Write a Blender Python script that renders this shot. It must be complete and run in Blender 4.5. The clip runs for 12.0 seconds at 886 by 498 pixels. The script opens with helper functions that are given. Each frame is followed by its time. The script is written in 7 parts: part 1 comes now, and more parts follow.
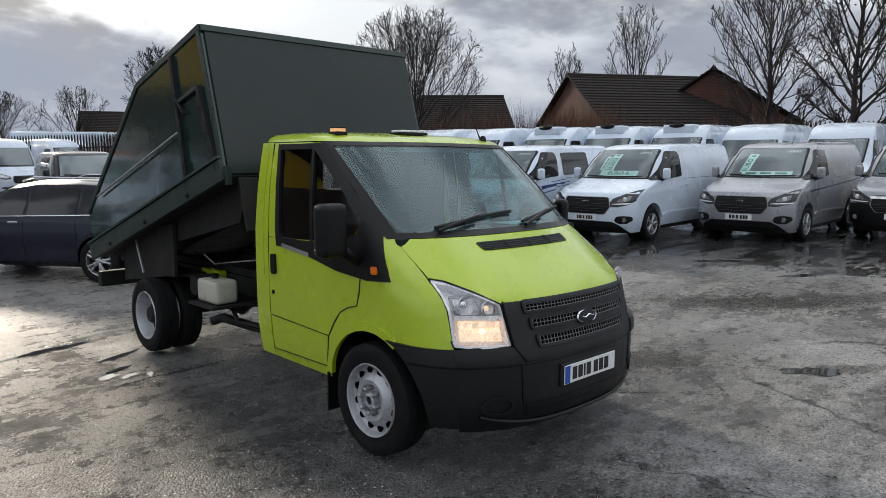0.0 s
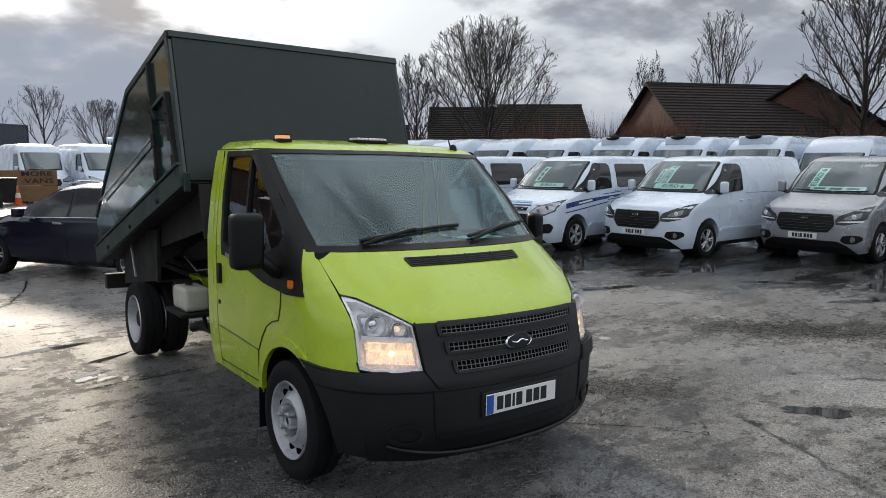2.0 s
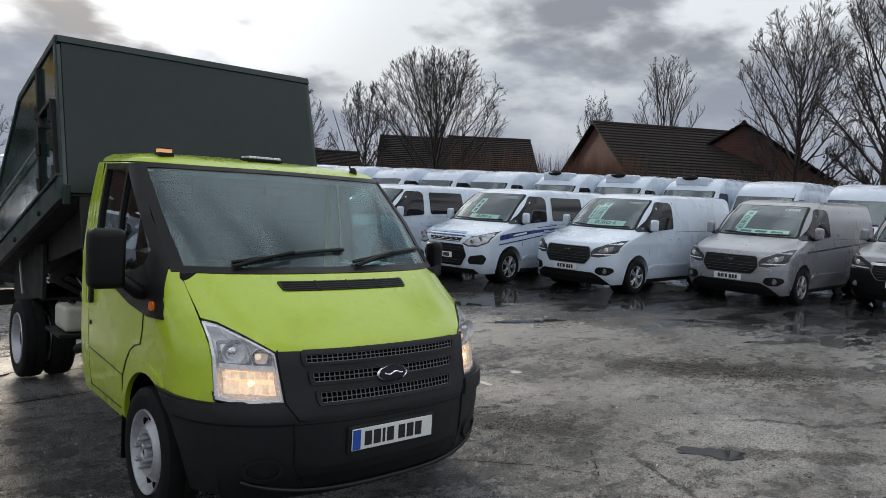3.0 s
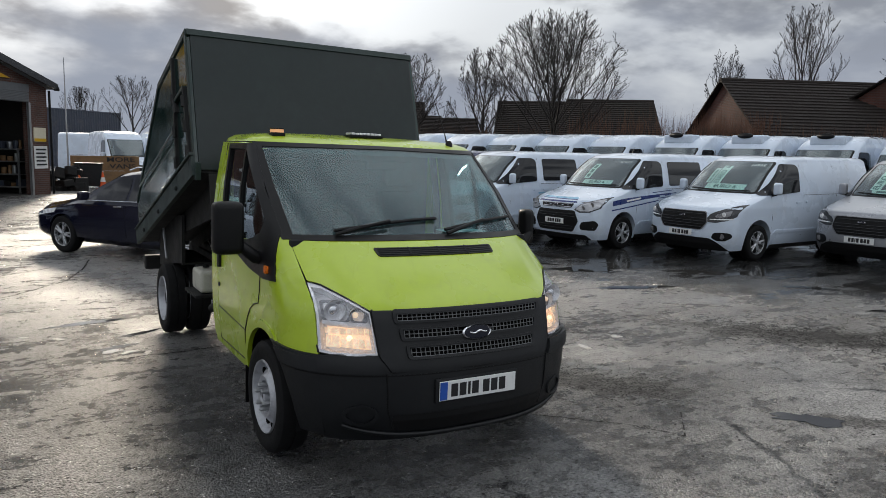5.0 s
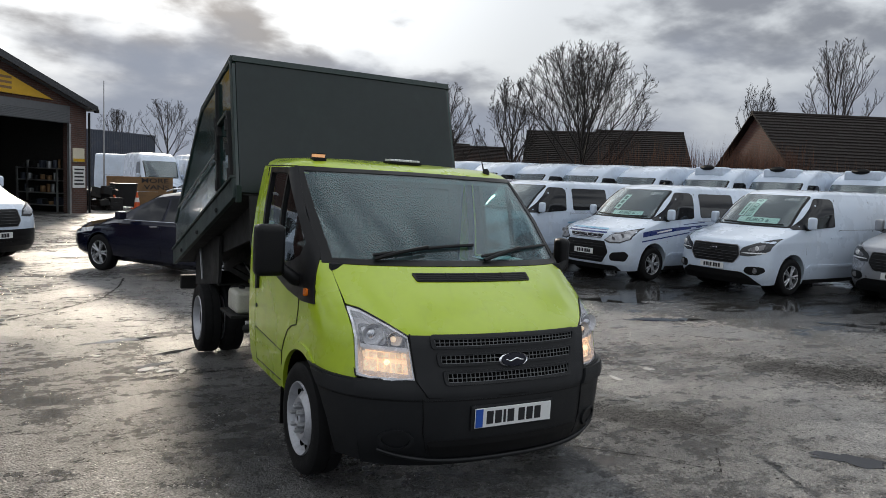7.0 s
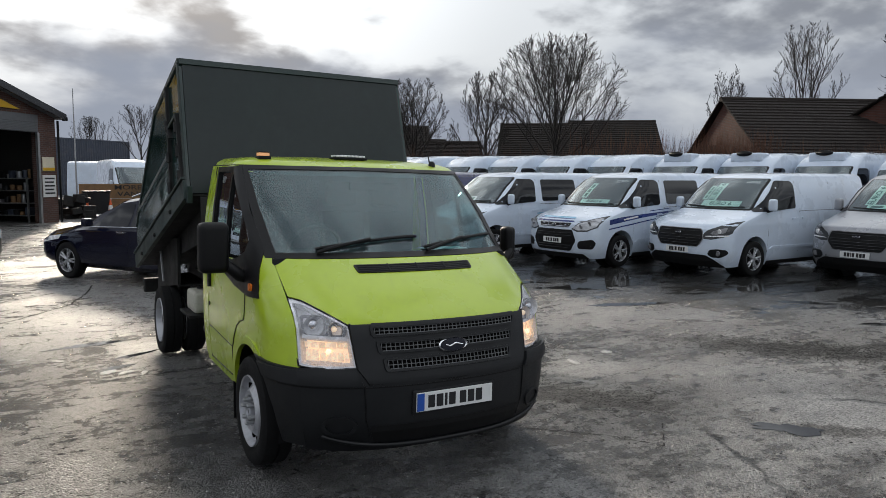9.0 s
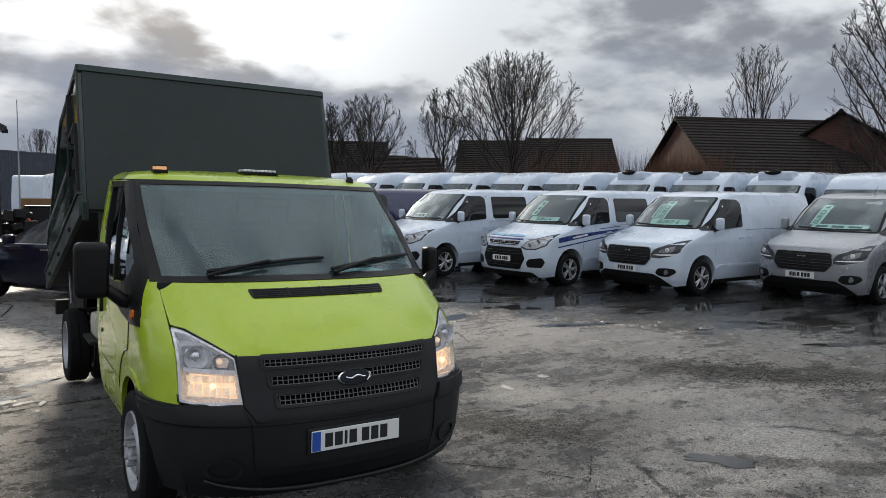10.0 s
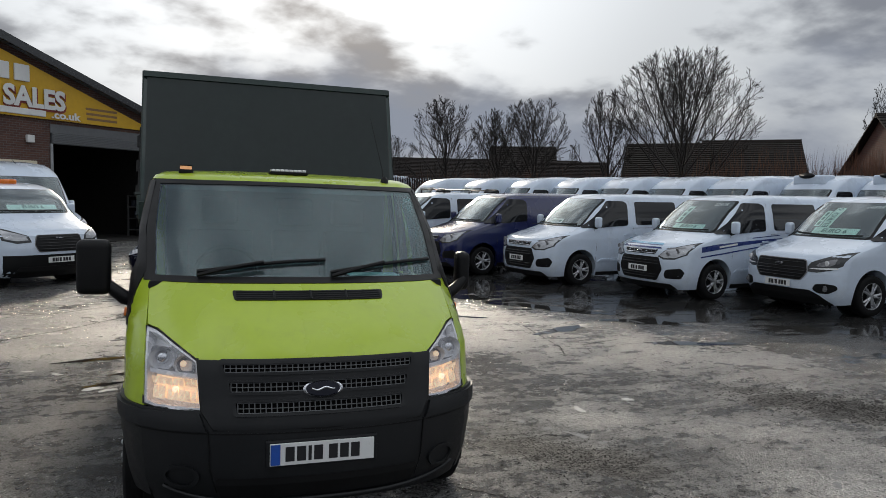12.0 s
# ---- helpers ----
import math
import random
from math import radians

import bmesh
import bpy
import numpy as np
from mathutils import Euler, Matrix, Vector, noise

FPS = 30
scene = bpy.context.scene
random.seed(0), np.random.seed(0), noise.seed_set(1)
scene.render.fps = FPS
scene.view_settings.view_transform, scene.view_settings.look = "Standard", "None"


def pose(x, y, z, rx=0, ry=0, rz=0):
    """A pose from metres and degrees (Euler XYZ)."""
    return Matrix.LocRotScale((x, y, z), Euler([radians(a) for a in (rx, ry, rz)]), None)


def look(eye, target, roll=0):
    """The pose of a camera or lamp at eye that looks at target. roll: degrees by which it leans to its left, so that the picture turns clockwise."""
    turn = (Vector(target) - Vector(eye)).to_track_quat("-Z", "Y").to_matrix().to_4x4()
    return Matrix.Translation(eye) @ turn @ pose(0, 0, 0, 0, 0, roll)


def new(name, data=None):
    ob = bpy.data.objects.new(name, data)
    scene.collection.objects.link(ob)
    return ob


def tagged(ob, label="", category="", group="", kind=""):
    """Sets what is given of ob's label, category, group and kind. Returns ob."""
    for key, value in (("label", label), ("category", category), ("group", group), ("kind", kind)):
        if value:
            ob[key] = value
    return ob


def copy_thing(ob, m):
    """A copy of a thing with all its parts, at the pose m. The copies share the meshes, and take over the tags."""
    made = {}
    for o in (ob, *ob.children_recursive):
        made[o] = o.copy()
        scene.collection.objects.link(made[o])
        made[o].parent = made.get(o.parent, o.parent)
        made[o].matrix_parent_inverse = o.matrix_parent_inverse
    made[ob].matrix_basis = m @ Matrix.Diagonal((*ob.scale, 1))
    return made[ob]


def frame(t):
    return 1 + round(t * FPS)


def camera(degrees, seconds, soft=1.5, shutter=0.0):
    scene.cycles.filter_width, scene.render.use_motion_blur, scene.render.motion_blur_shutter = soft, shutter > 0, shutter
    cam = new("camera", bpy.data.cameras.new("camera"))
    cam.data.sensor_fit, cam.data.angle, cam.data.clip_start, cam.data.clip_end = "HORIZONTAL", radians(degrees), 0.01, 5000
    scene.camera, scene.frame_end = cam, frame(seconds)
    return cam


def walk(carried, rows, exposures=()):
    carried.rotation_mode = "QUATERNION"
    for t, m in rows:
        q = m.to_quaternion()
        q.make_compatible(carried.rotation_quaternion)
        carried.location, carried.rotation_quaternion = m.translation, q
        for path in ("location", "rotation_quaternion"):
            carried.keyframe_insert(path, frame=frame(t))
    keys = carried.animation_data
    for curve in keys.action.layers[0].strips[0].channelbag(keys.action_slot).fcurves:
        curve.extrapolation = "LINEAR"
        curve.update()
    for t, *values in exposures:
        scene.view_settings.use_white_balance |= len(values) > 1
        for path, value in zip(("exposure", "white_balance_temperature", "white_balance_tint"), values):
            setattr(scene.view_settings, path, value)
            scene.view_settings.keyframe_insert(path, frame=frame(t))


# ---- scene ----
cam = camera(63.2, 12.0, soft=0.8)
PATH = [
    (0, (-3.546, -2.427, 1.843), (-2.166, -1.004, 1.575), -0.6),
    (0.5, (-3.331, -2.412, 1.824), (-1.885, -1.046, 1.614), 1.2),
    (1, (-3.088, -2.446, 1.825), (-1.604, -1.119, 1.632), 0.7),
    (1.5, (-2.81, -2.677, 1.825), (-1.56, -1.131, 1.608), 0.5),
    (2, (-2.658, -2.828, 1.84), (-1.46, -1.244, 1.598), 0.1),
    (2.5, (-2.391, -2.826, 1.817), (-1.09, -1.32, 1.622), 2.3),
    (3, (-2.243, -2.964, 1.82), (-0.94, -1.455, 1.662), 2.6),
    (3.5, (-2.133, -3.243, 1.837), (-1.123, -1.54, 1.558), 2.0),
    (5.5, (-2.268, -3.324, 1.864), (-1.243, -1.625, 1.613), 1.0),
    (6, (-2.278, -3.31, 1.861), (-1.329, -1.564, 1.631), 1.3),
    (6.5, (-2.312, -3.324, 1.867), (-1.373, -1.571, 1.654), 1.3),
    (7, (-2.324, -3.308, 1.861), (-1.356, -1.568, 1.671), 2.4),
    (7.5, (-2.345, -3.34, 1.86), (-1.287, -1.654, 1.668), 2.7),
    (9.5, (-1.957, -3.581, 1.839), (-0.953, -1.863, 1.638), -0.3),
    (10, (-1.692, -3.436, 1.848), (-0.597, -1.77, 1.695), 0.7),
    (10.5, (-1.421, -3.544, 1.826), (-0.444, -1.803, 1.713), 1.2),
    (11, (-1.086, -3.657, 1.819), (-0.351, -1.803, 1.668), 1.4),
    (11.5, (-0.828, -3.615, 1.813), (-0.214, -1.717, 1.666), 1.8),
    (12, (-0.585, -3.541, 1.825), (0.065, -1.655, 1.682), 0.9),
]
walk(cam, [(t, look(eye, target, roll)) for t, eye, target, roll in PATH], exposures=[(0.0, 0.26), (2.5, 0.16), (3.5, 0.0), (7.5, 0.0), (9.5, 0.0), (11.0, -0.10), (12.0, -0.24)])

# ---- world, sun, exposure ----
SUN_AZ, SUN_EL = 8.5, 21.0          # degrees: to the right of +y, and above the horizon
sun_dir = Vector((math.sin(radians(SUN_AZ)) * math.cos(radians(SUN_EL)), math.cos(radians(SUN_AZ)) * math.cos(radians(SUN_EL)), math.sin(radians(SUN_EL))))
scene.view_settings.exposure = 0.0


def node(nt, kind, **sets):
    n = nt.nodes.new(kind)
    for k, v in sets.items():
        if k in n.inputs:
            n.inputs[k].default_value = v
        else:
            setattr(n, k, v)
    return n


def build_world():
    w = bpy.data.worlds.new("overcast_sky")
    scene.world = w
    w.use_nodes = True
    nt = w.node_tree
    L = nt.links.new
    bg = nt.nodes["Background"]
    sky = node(nt, "ShaderNodeTexSky", sky_type="NISHITA", sun_disc=False, sun_elevation=radians(SUN_EL), sun_rotation=radians(SUN_AZ), dust_density=2.0)
    tc = node(nt, "ShaderNodeTexCoord")
    # clouds lie in a flat layer: stretch the direction by its height
    sep = node(nt, "ShaderNodeSeparateXYZ")
    L(tc.outputs["Generated"], sep.inputs[0])
    up = node(nt, "ShaderNodeMath", operation="MAXIMUM")
    L(sep.outputs[2], up.inputs[0])
    up.inputs[1].default_value = 0.0
    add = node(nt, "ShaderNodeMath", operation="ADD")
    L(up.outputs[0], add.inputs[0])
    add.inputs[1].default_value = 0.30
    div = node(nt, "ShaderNodeVectorMath", operation="DIVIDE")
    L(tc.outputs["Generated"], div.inputs[0])
    comb = node(nt, "ShaderNodeCombineXYZ")
    for i in range(3):
        L(add.outputs[0], comb.inputs[i])
    L(comb.outputs[0], div.inputs[1])
    flat = node(nt, "ShaderNodeVectorMath", operation="MULTIPLY")
    L(div.outputs[0], flat.inputs[0])
    flat.inputs[1].default_value = (1.0, 1.0, 0.6)
    big = node(nt, "ShaderNodeTexNoise", Scale=CLOUD_SCALE, Detail=6.0, Roughness=0.5, Distortion=0.1)
    shift = node(nt, "ShaderNodeVectorMath", operation="ADD")
    L(flat.outputs[0], shift.inputs[0])
    shift.inputs[1].default_value = CLOUD_SHIFT
    L(shift.outputs[0], big.inputs["Vector"])
    # the veil is brightest towards the hidden sun
    dot = node(nt, "ShaderNodeVectorMath", operation="DOT_PRODUCT")
    nrm = node(nt, "ShaderNodeVectorMath", operation="NORMALIZE")
    L(tc.outputs["Generated"], nrm.inputs[0])
    L(nrm.outputs[0], dot.inputs[0])
    dot.inputs[1].default_value = sun_dir
    glow = node(nt, "ShaderNodeMapRange", interpolation_type="SMOOTHERSTEP")
    glow.inputs["From Min"].default_value, glow.inputs["From Max"].default_value = 0.86, 1.0
    L(dot.outputs["Value"], glow.inputs["Value"])
    veil = node(nt, "ShaderNodeMapRange")
    veil.inputs["To Min"].default_value, veil.inputs["To Max"].default_value = VEIL_LOW, VEIL_HIGH
    L(glow.outputs[0], veil.inputs["Value"])
    warm = node(nt, "ShaderNodeMix", data_type="RGBA", blend_type="MULTIPLY")
    warm.inputs["Factor"].default_value = 1.0
    warm.inputs["A"].default_value = (0.91, 0.955, 1.0, 1)
    L(veil.outputs[0], warm.inputs["B"])
    dark = node(nt, "ShaderNodeMix", data_type="RGBA")
    dark.inputs["A"].default_value = (0.45, 0.48, 0.55, 1)
    dark.inputs["B"].default_value = (0.40, 0.435, 0.51, 1)
    L(glow.outputs[0], dark.inputs["Factor"])
    small = node(nt, "ShaderNodeTexNoise", Scale=CLOUD_SCALE * 2.4, Detail=6.0, Roughness=0.5, Distortion=0.1)
    L(shift.outputs[0], small.inputs["Vector"])
    both = node(nt, "ShaderNodeMath", operation="MULTIPLY_ADD")
    L(small.outputs["Fac"], both.inputs[0])
    both.inputs[1].default_value = 0.45
    half = node(nt, "ShaderNodeMath", operation="MULTIPLY")
    L(big.outputs["Fac"], half.inputs[0])
    half.inputs[1].default_value = 0.55
    L(half.outputs[0], both.inputs[2])
    cover = node(nt, "ShaderNodeMapRange", interpolation_type="SMOOTHSTEP")
    cover.inputs["From Min"].default_value, cover.inputs["From Max"].default_value = 0.46, 0.58
    L(both.outputs[0], cover.inputs["Value"])
    mix = node(nt, "ShaderNodeMix", data_type="RGBA")
    L(cover.outputs[0], mix.inputs["Factor"])
    L(warm.outputs["Result"], mix.inputs["A"])
    L(dark.outputs["Result"], mix.inputs["B"])
    thin = node(nt, "ShaderNodeVectorMath", operation="SCALE")
    L(sky.outputs[0], thin.inputs[0])
    thin.inputs["Scale"].default_value = 0.010
    tot = node(nt, "ShaderNodeVectorMath", operation="ADD")
    L(mix.outputs["Result"], tot.inputs[0])
    L(thin.outputs[0], tot.inputs[1])
    rise = node(nt, "ShaderNodeMath", operation="MULTIPLY_ADD")
    L(up.outputs[0], rise.inputs[0])
    rise.inputs[1].default_value, rise.inputs[2].default_value = ZENITH_GAIN, 0.90
    dome = node(nt, "ShaderNodeVectorMath", operation="SCALE")
    L(tot.outputs[0], dome.inputs[0])
    L(rise.outputs[0], dome.inputs["Scale"])
    # a blue-grey bank of cloud lies along the horizon
    bank = node(nt, "ShaderNodeMapRange", interpolation_type="SMOOTHSTEP")
    ragged = node(nt, "ShaderNodeMath", operation="MULTIPLY_ADD")
    L(big.outputs["Fac"], ragged.inputs[0])
    ragged.inputs[1].default_value = -0.42
    L(up.outputs[0], ragged.inputs[2])
    bank.inputs["From Min"].default_value, bank.inputs["From Max"].default_value = -0.16, 0.0
    L(ragged.outputs[0], bank.inputs["Value"])
    low = node(nt, "ShaderNodeMix", data_type="RGBA")
    L(bank.outputs[0], low.inputs["Factor"])
    low.inputs["A"].default_value = (0.66, 0.73, 0.88, 1)
    L(dome.outputs[0], low.inputs["B"])
    L(low.outputs["Result"], bg.inputs["Color"])
    bg.inputs["Strength"].default_value = SKY_STRENGTH


CLOUD_SCALE, CLOUD_SHIFT = 1.6, (3.1, 1.7, 0.4)
VEIL_LOW, VEIL_HIGH, SKY_STRENGTH, ZENITH_GAIN = 1.48, 2.15, 0.48, 1.0
build_world()
sun = new("sun", bpy.data.lights.new("sun", "SUN"))
sun.data.energy, sun.data.angle, sun.data.color = 2.6, radians(9), (1.0, 0.88, 0.72)
sun.matrix_world = look(sun_dir * 60, (0, 0, 0))

# ---- materials ----
MATS = {}


def mat(name, color, rough=0.5, metal=0.0, var=0.12, scale=6.0, bump=0.0, bump_scale=80.0, coat=0.0, emit=0.0, spec=0.5, dirt=None, dirt_amount=0.0, dirt_scale=3.0, rough_var=0.08, random_var=0.0, stretch=(1, 1, 1)):
    """A painted, cast or woven surface: two scales of variation, dirt with a shape of its own, fine relief."""
    m = bpy.data.materials.new(name)
    m.use_nodes = True
    nt = m.node_tree
    L = nt.links.new
    p = nt.nodes["Principled BSDF"]
    tc = node(nt, "ShaderNodeTexCoord")
    mp = node(nt, "ShaderNodeMapping")
    mp.inputs["Scale"].default_value = stretch
    L(tc.outputs["Object"], mp.inputs["Vector"])
    n1 = node(nt, "ShaderNodeTexNoise", Scale=scale, Detail=5.0, Roughness=0.6)
    n2 = node(nt, "ShaderNodeTexNoise", Scale=scale * 9, Detail=3.0, Roughness=0.6)
    L(mp.outputs[0], n1.inputs["Vector"])
    L(mp.outputs[0], n2.inputs["Vector"])
    av = node(nt, "ShaderNodeMath", operation="ADD")
    L(n1.outputs["Fac"], av.inputs[0])
    L(n2.outputs["Fac"], av.inputs[1])
    val = node(nt, "ShaderNodeMapRange")
    val.inputs["From Min"].default_value, val.inputs["From Max"].default_value = 0.6, 1.4
    val.inputs["To Min"].default_value, val.inputs["To Max"].default_value = 1 - var, 1 + var
    L(av.outputs[0], val.inputs["Value"])
    last = val.outputs[0]
    if random_var:
        oi = node(nt, "ShaderNodeObjectInfo")
        rv = node(nt, "ShaderNodeMapRange")
        rv.inputs["To Min"].default_value, rv.inputs["To Max"].default_value = 1 - random_var, 1 + random_var
        L(oi.outputs["Random"], rv.inputs["Value"])
        mu = node(nt, "ShaderNodeMath", operation="MULTIPLY")
        L(last, mu.inputs[0])
        L(rv.outputs[0], mu.inputs[1])
        last = mu.outputs[0]
    hsv = node(nt, "ShaderNodeHueSaturation")
    hsv.inputs["Color"].default_value = (*color, 1)
    L(last, hsv.inputs["Value"])
    col = hsv.outputs[0]
    if dirt:
        n3 = node(nt, "ShaderNodeTexNoise", Scale=dirt_scale, Detail=8.0, Roughness=0.7, Distortion=0.4)
        L(mp.outputs[0], n3.inputs["Vector"])
        dm = node(nt, "ShaderNodeMapRange", interpolation_type="SMOOTHSTEP")
        dm.inputs["From Min"].default_value, dm.inputs["From Max"].default_value = 0.5, 0.75
        dm.inputs["To Max"].default_value = dirt_amount
        L(n3.outputs["Fac"], dm.inputs["Value"])
        mx = node(nt, "ShaderNodeMix", data_type="RGBA")
        L(dm.outputs[0], mx.inputs["Factor"])
        L(col, mx.inputs["A"])
        mx.inputs["B"].default_value = (*dirt, 1)
        col = mx.outputs["Result"]
    L(col, p.inputs["Base Color"])
    rr = node(nt, "ShaderNodeMapRange")
    rr.inputs["From Min"].default_value, rr.inputs["From Max"].default_value = 0.35, 0.65
    rr.inputs["To Min"].default_value, rr.inputs["To Max"].default_value = max(0.02, rough - rough_var), min(1, rough + rough_var)
    L(n1.outputs["Fac"], rr.inputs["Value"])
    L(rr.outputs[0], p.inputs["Roughness"])
    p.inputs["Metallic"].default_value = metal
    p.inputs["Specular IOR Level"].default_value = spec
    p.inputs["Coat Weight"].default_value = coat
    p.inputs["Coat Roughness"].default_value = 0.06
    if emit:
        p.inputs["Emission Color"].default_value = (*color, 1)
        p.inputs["Emission Strength"].default_value = emit
    if bump:
        bn = node(nt, "ShaderNodeTexNoise", Scale=bump_scale, Detail=4.0, Roughness=0.6)
        L(mp.outputs[0], bn.inputs["Vector"])
        bp = node(nt, "ShaderNodeBump", Strength=bump, Distance=0.01)
        L(bn.outputs["Fac"], bp.inputs["Height"])
        L(bp.outputs[0], p.inputs["Normal"])
    MATS[name] = m
    return m


def glass(name, tint, rough=0.02, base=0.045, slant=0.9, haze=0.0):
    """Clear panes: they let light through and mirror more at a slant; a thin diffuse teal film can stand in for sky
    haze on them.
    """
    m = bpy.data.materials.new(name)
    m.use_nodes = True
    nt = m.node_tree
    L = nt.links.new
    for n in list(nt.nodes):
        if n.type != "OUTPUT_MATERIAL":
            nt.nodes.remove(n)
    out = [n for n in nt.nodes if n.type == "OUTPUT_MATERIAL"][0]
    tr = node(nt, "ShaderNodeBsdfTransparent", Color=(*tint, 1))
    gl = node(nt, "ShaderNodeBsdfGlossy", Roughness=rough, Color=(0.95, 0.97, 1.0, 1))
    lw = node(nt, "ShaderNodeLayerWeight", Blend=0.5)
    pw = node(nt, "ShaderNodeMath", operation="POWER")
    L(lw.outputs["Facing"], pw.inputs[0])
    pw.inputs[1].default_value = 4.0
    ma = node(nt, "ShaderNodeMath", operation="MULTIPLY_ADD")
    L(pw.outputs[0], ma.inputs[0])
    ma.inputs[1].default_value, ma.inputs[2].default_value = slant, base
    mx = node(nt, "ShaderNodeMixShader")
    L(ma.outputs[0], mx.inputs[0])
    L(tr.outputs[0], mx.inputs[1])
    L(gl.outputs[0], mx.inputs[2])
    last = mx.outputs[0]
    if haze:
        tc = node(nt, "ShaderNodeTexCoord")
        no = node(nt, "ShaderNodeTexNoise", Scale=1.7, Detail=5.0, Roughness=0.6)
        L(tc.outputs["Object"], no.inputs["Vector"])
        mr = node(nt, "ShaderNodeMapRange")
        mr.inputs["From Min"].default_value, mr.inputs["From Max"].default_value = 0.3, 0.7
        mr.inputs["To Min"].default_value, mr.inputs["To Max"].default_value = haze * 0.6, haze * 1.4
        L(no.outputs["Fac"], mr.inputs["Value"])
        df = node(nt, "ShaderNodeBsdfDiffuse", Color=(0.50, 0.64, 0.65, 1))
        m2 = node(nt, "ShaderNodeMixShader")
        L(mr.outputs[0], m2.inputs[0])
        L(last, m2.inputs[1])
        L(df.outputs[0], m2.inputs[2])
        last = m2.outputs[0]
    L(last, out.inputs["Surface"])
    MATS[name] = m
    return m


LIME = mat("lime_paint", (0.42, 0.56, 0.022), 0.3, var=0.05, scale=2.0, coat=0.6, dirt=(0.16, 0.19, 0.03), dirt_amount=0.18, dirt_scale=5.0)
GREEN = mat("dark_green_panel_paint", (0.0075, 0.0155, 0.0152), 0.40, var=0.25, scale=1.6, bump=0.12, bump_scale=3.0, coat=0.08, spec=0.4, dirt=(0.022, 0.036, 0.034), dirt_amount=0.35, dirt_scale=2.2)
GREENGLOSS = mat("dented_glossy_green_paint", (0.010, 0.032, 0.028), 0.14, var=0.3, scale=1.8, bump=0.40, bump_scale=2.4, coat=0.3, dirt=(0.05, 0.06, 0.055), dirt_amount=0.4, dirt_scale=3.0)
GREENEDGE = mat("green_steel_edge", (0.011, 0.026, 0.023), 0.5, var=0.3, scale=5.0, bump=0.3, bump_scale=40, dirt=(0.05, 0.05, 0.042), dirt_amount=0.4)
PLASTIC = mat("grey_black_plastic", (0.0066, 0.0074, 0.0088), 0.46, spec=0.40, var=0.2, scale=5.0, bump=0.12, bump_scale=500, dirt=(0.03, 0.03, 0.03), dirt_amount=0.3)
BLACK = mat("black_trim", (0.006, 0.006, 0.0065), 0.4, spec=0.25, var=0.2, scale=8.0)
BLACKSTEEL = mat("black_chassis_steel", (0.006, 0.006, 0.006), 0.7, var=0.4, scale=6.0, bump=0.3, bump_scale=50, dirt=(0.03, 0.025, 0.02), dirt_amount=0.5)
RUBBER = mat("tyre_rubber", (0.0055, 0.0055, 0.006), 0.8, spec=0.25, var=0.2, scale=8.0, bump=0.25, bump_scale=90, dirt=(0.025, 0.024, 0.022), dirt_amount=0.4)
WHEEL = mat("silver_steel_wheel", (0.46, 0.47, 0.50), 0.36, metal=0.35, var=0.12, scale=9.0, dirt=(0.12, 0.11, 0.10), dirt_amount=0.45, dirt_scale=9.0)
ALLOY = mat("alloy_wheel", (0.45, 0.46, 0.48), 0.3, metal=0.7, var=0.1, scale=9.0)
CHROME = mat("chrome", (0.75, 0.76, 0.78), 0.12, metal=1.0, var=0.03)
STEEL = mat("galvanised_steel", (0.42, 0.43, 0.44), 0.45, metal=0.8, var=0.2, scale=8.0, dirt=(0.15, 0.12, 0.09), dirt_amount=0.4)
WHITE = mat("white_van_paint", (0.62, 0.705, 0.82), 0.28, var=0.03, scale=1.5, coat=0.7, dirt=(0.45, 0.44, 0.42), dirt_amount=0.25, dirt_scale=1.8)
SILVER = mat("silver_van_paint", (0.31, 0.32, 0.345), 0.32, metal=0.35, var=0.04, scale=1.5, coat=0.7, dirt=(0.3, 0.3, 0.3), dirt_amount=0.25)
NAVY = mat("navy_car_paint", (0.005, 0.006, 0.018), 0.16, var=0.1, scale=1.5, spec=0.4, coat=0.25)
BLUEVAN = mat("blue_van_paint", (0.010, 0.016, 0.085), 0.25, var=0.08, scale=1.5, coat=0.9)
DARKVAN = mat("black_van_paint", (0.008, 0.009, 0.012), 0.2, var=0.1, scale=1.5, spec=0.4, coat=0.3)
TINT = mat("dark_tinted_glass", (0.006, 0.007, 0.009), 0.05, var=0.2, spec=0.45, rough_var=0.03)
SCREENBACK = mat("cab_shade_backing", (0.035, 0.040, 0.042), 0.6, var=0.4, scale=2.5)
CLEAR = glass("clear_glass", (0.86, 0.92, 0.92), base=0.08)
LENS = glass("lamp_lens", (0.97, 0.97, 0.98), slant=0.35)
SCREEN = glass("tinted_windscreen", (0.58, 0.76, 0.77), rough=0.05, base=0.055, slant=0.5, haze=0.032)
SIDEGLASS = glass("side_glass", (0.55, 0.60, 0.60))
LAMPBOWL = mat("lamp_reflector", (0.84, 0.84, 0.85), 0.25, metal=0.2, var=0.1, scale=12)
VANLAMP = mat("clear_lamp_reflector", (0.42, 0.43, 0.45), 0.2, metal=0.5, var=0.3, scale=14)
LAMPDARK = mat("lamp_bezel", (0.045, 0.047, 0.05), 0.22, metal=0.3, var=0.2, scale=12)
BULB = mat("lit_halogen_bulb", (1.0, 0.78, 0.55), 0.4, emit=1.1, var=0.02)
GLOWBOWL = mat("warm_self_glow", (1.0, 0.74, 0.50), 0.3, emit=0.50, var=0.35, scale=14.0)
GLOWFACET = mat("warm_self_glow_facets", (0.97, 0.74, 0.50), 0.25, metal=0.2, emit=0.42, var=0.5, scale=30.0)
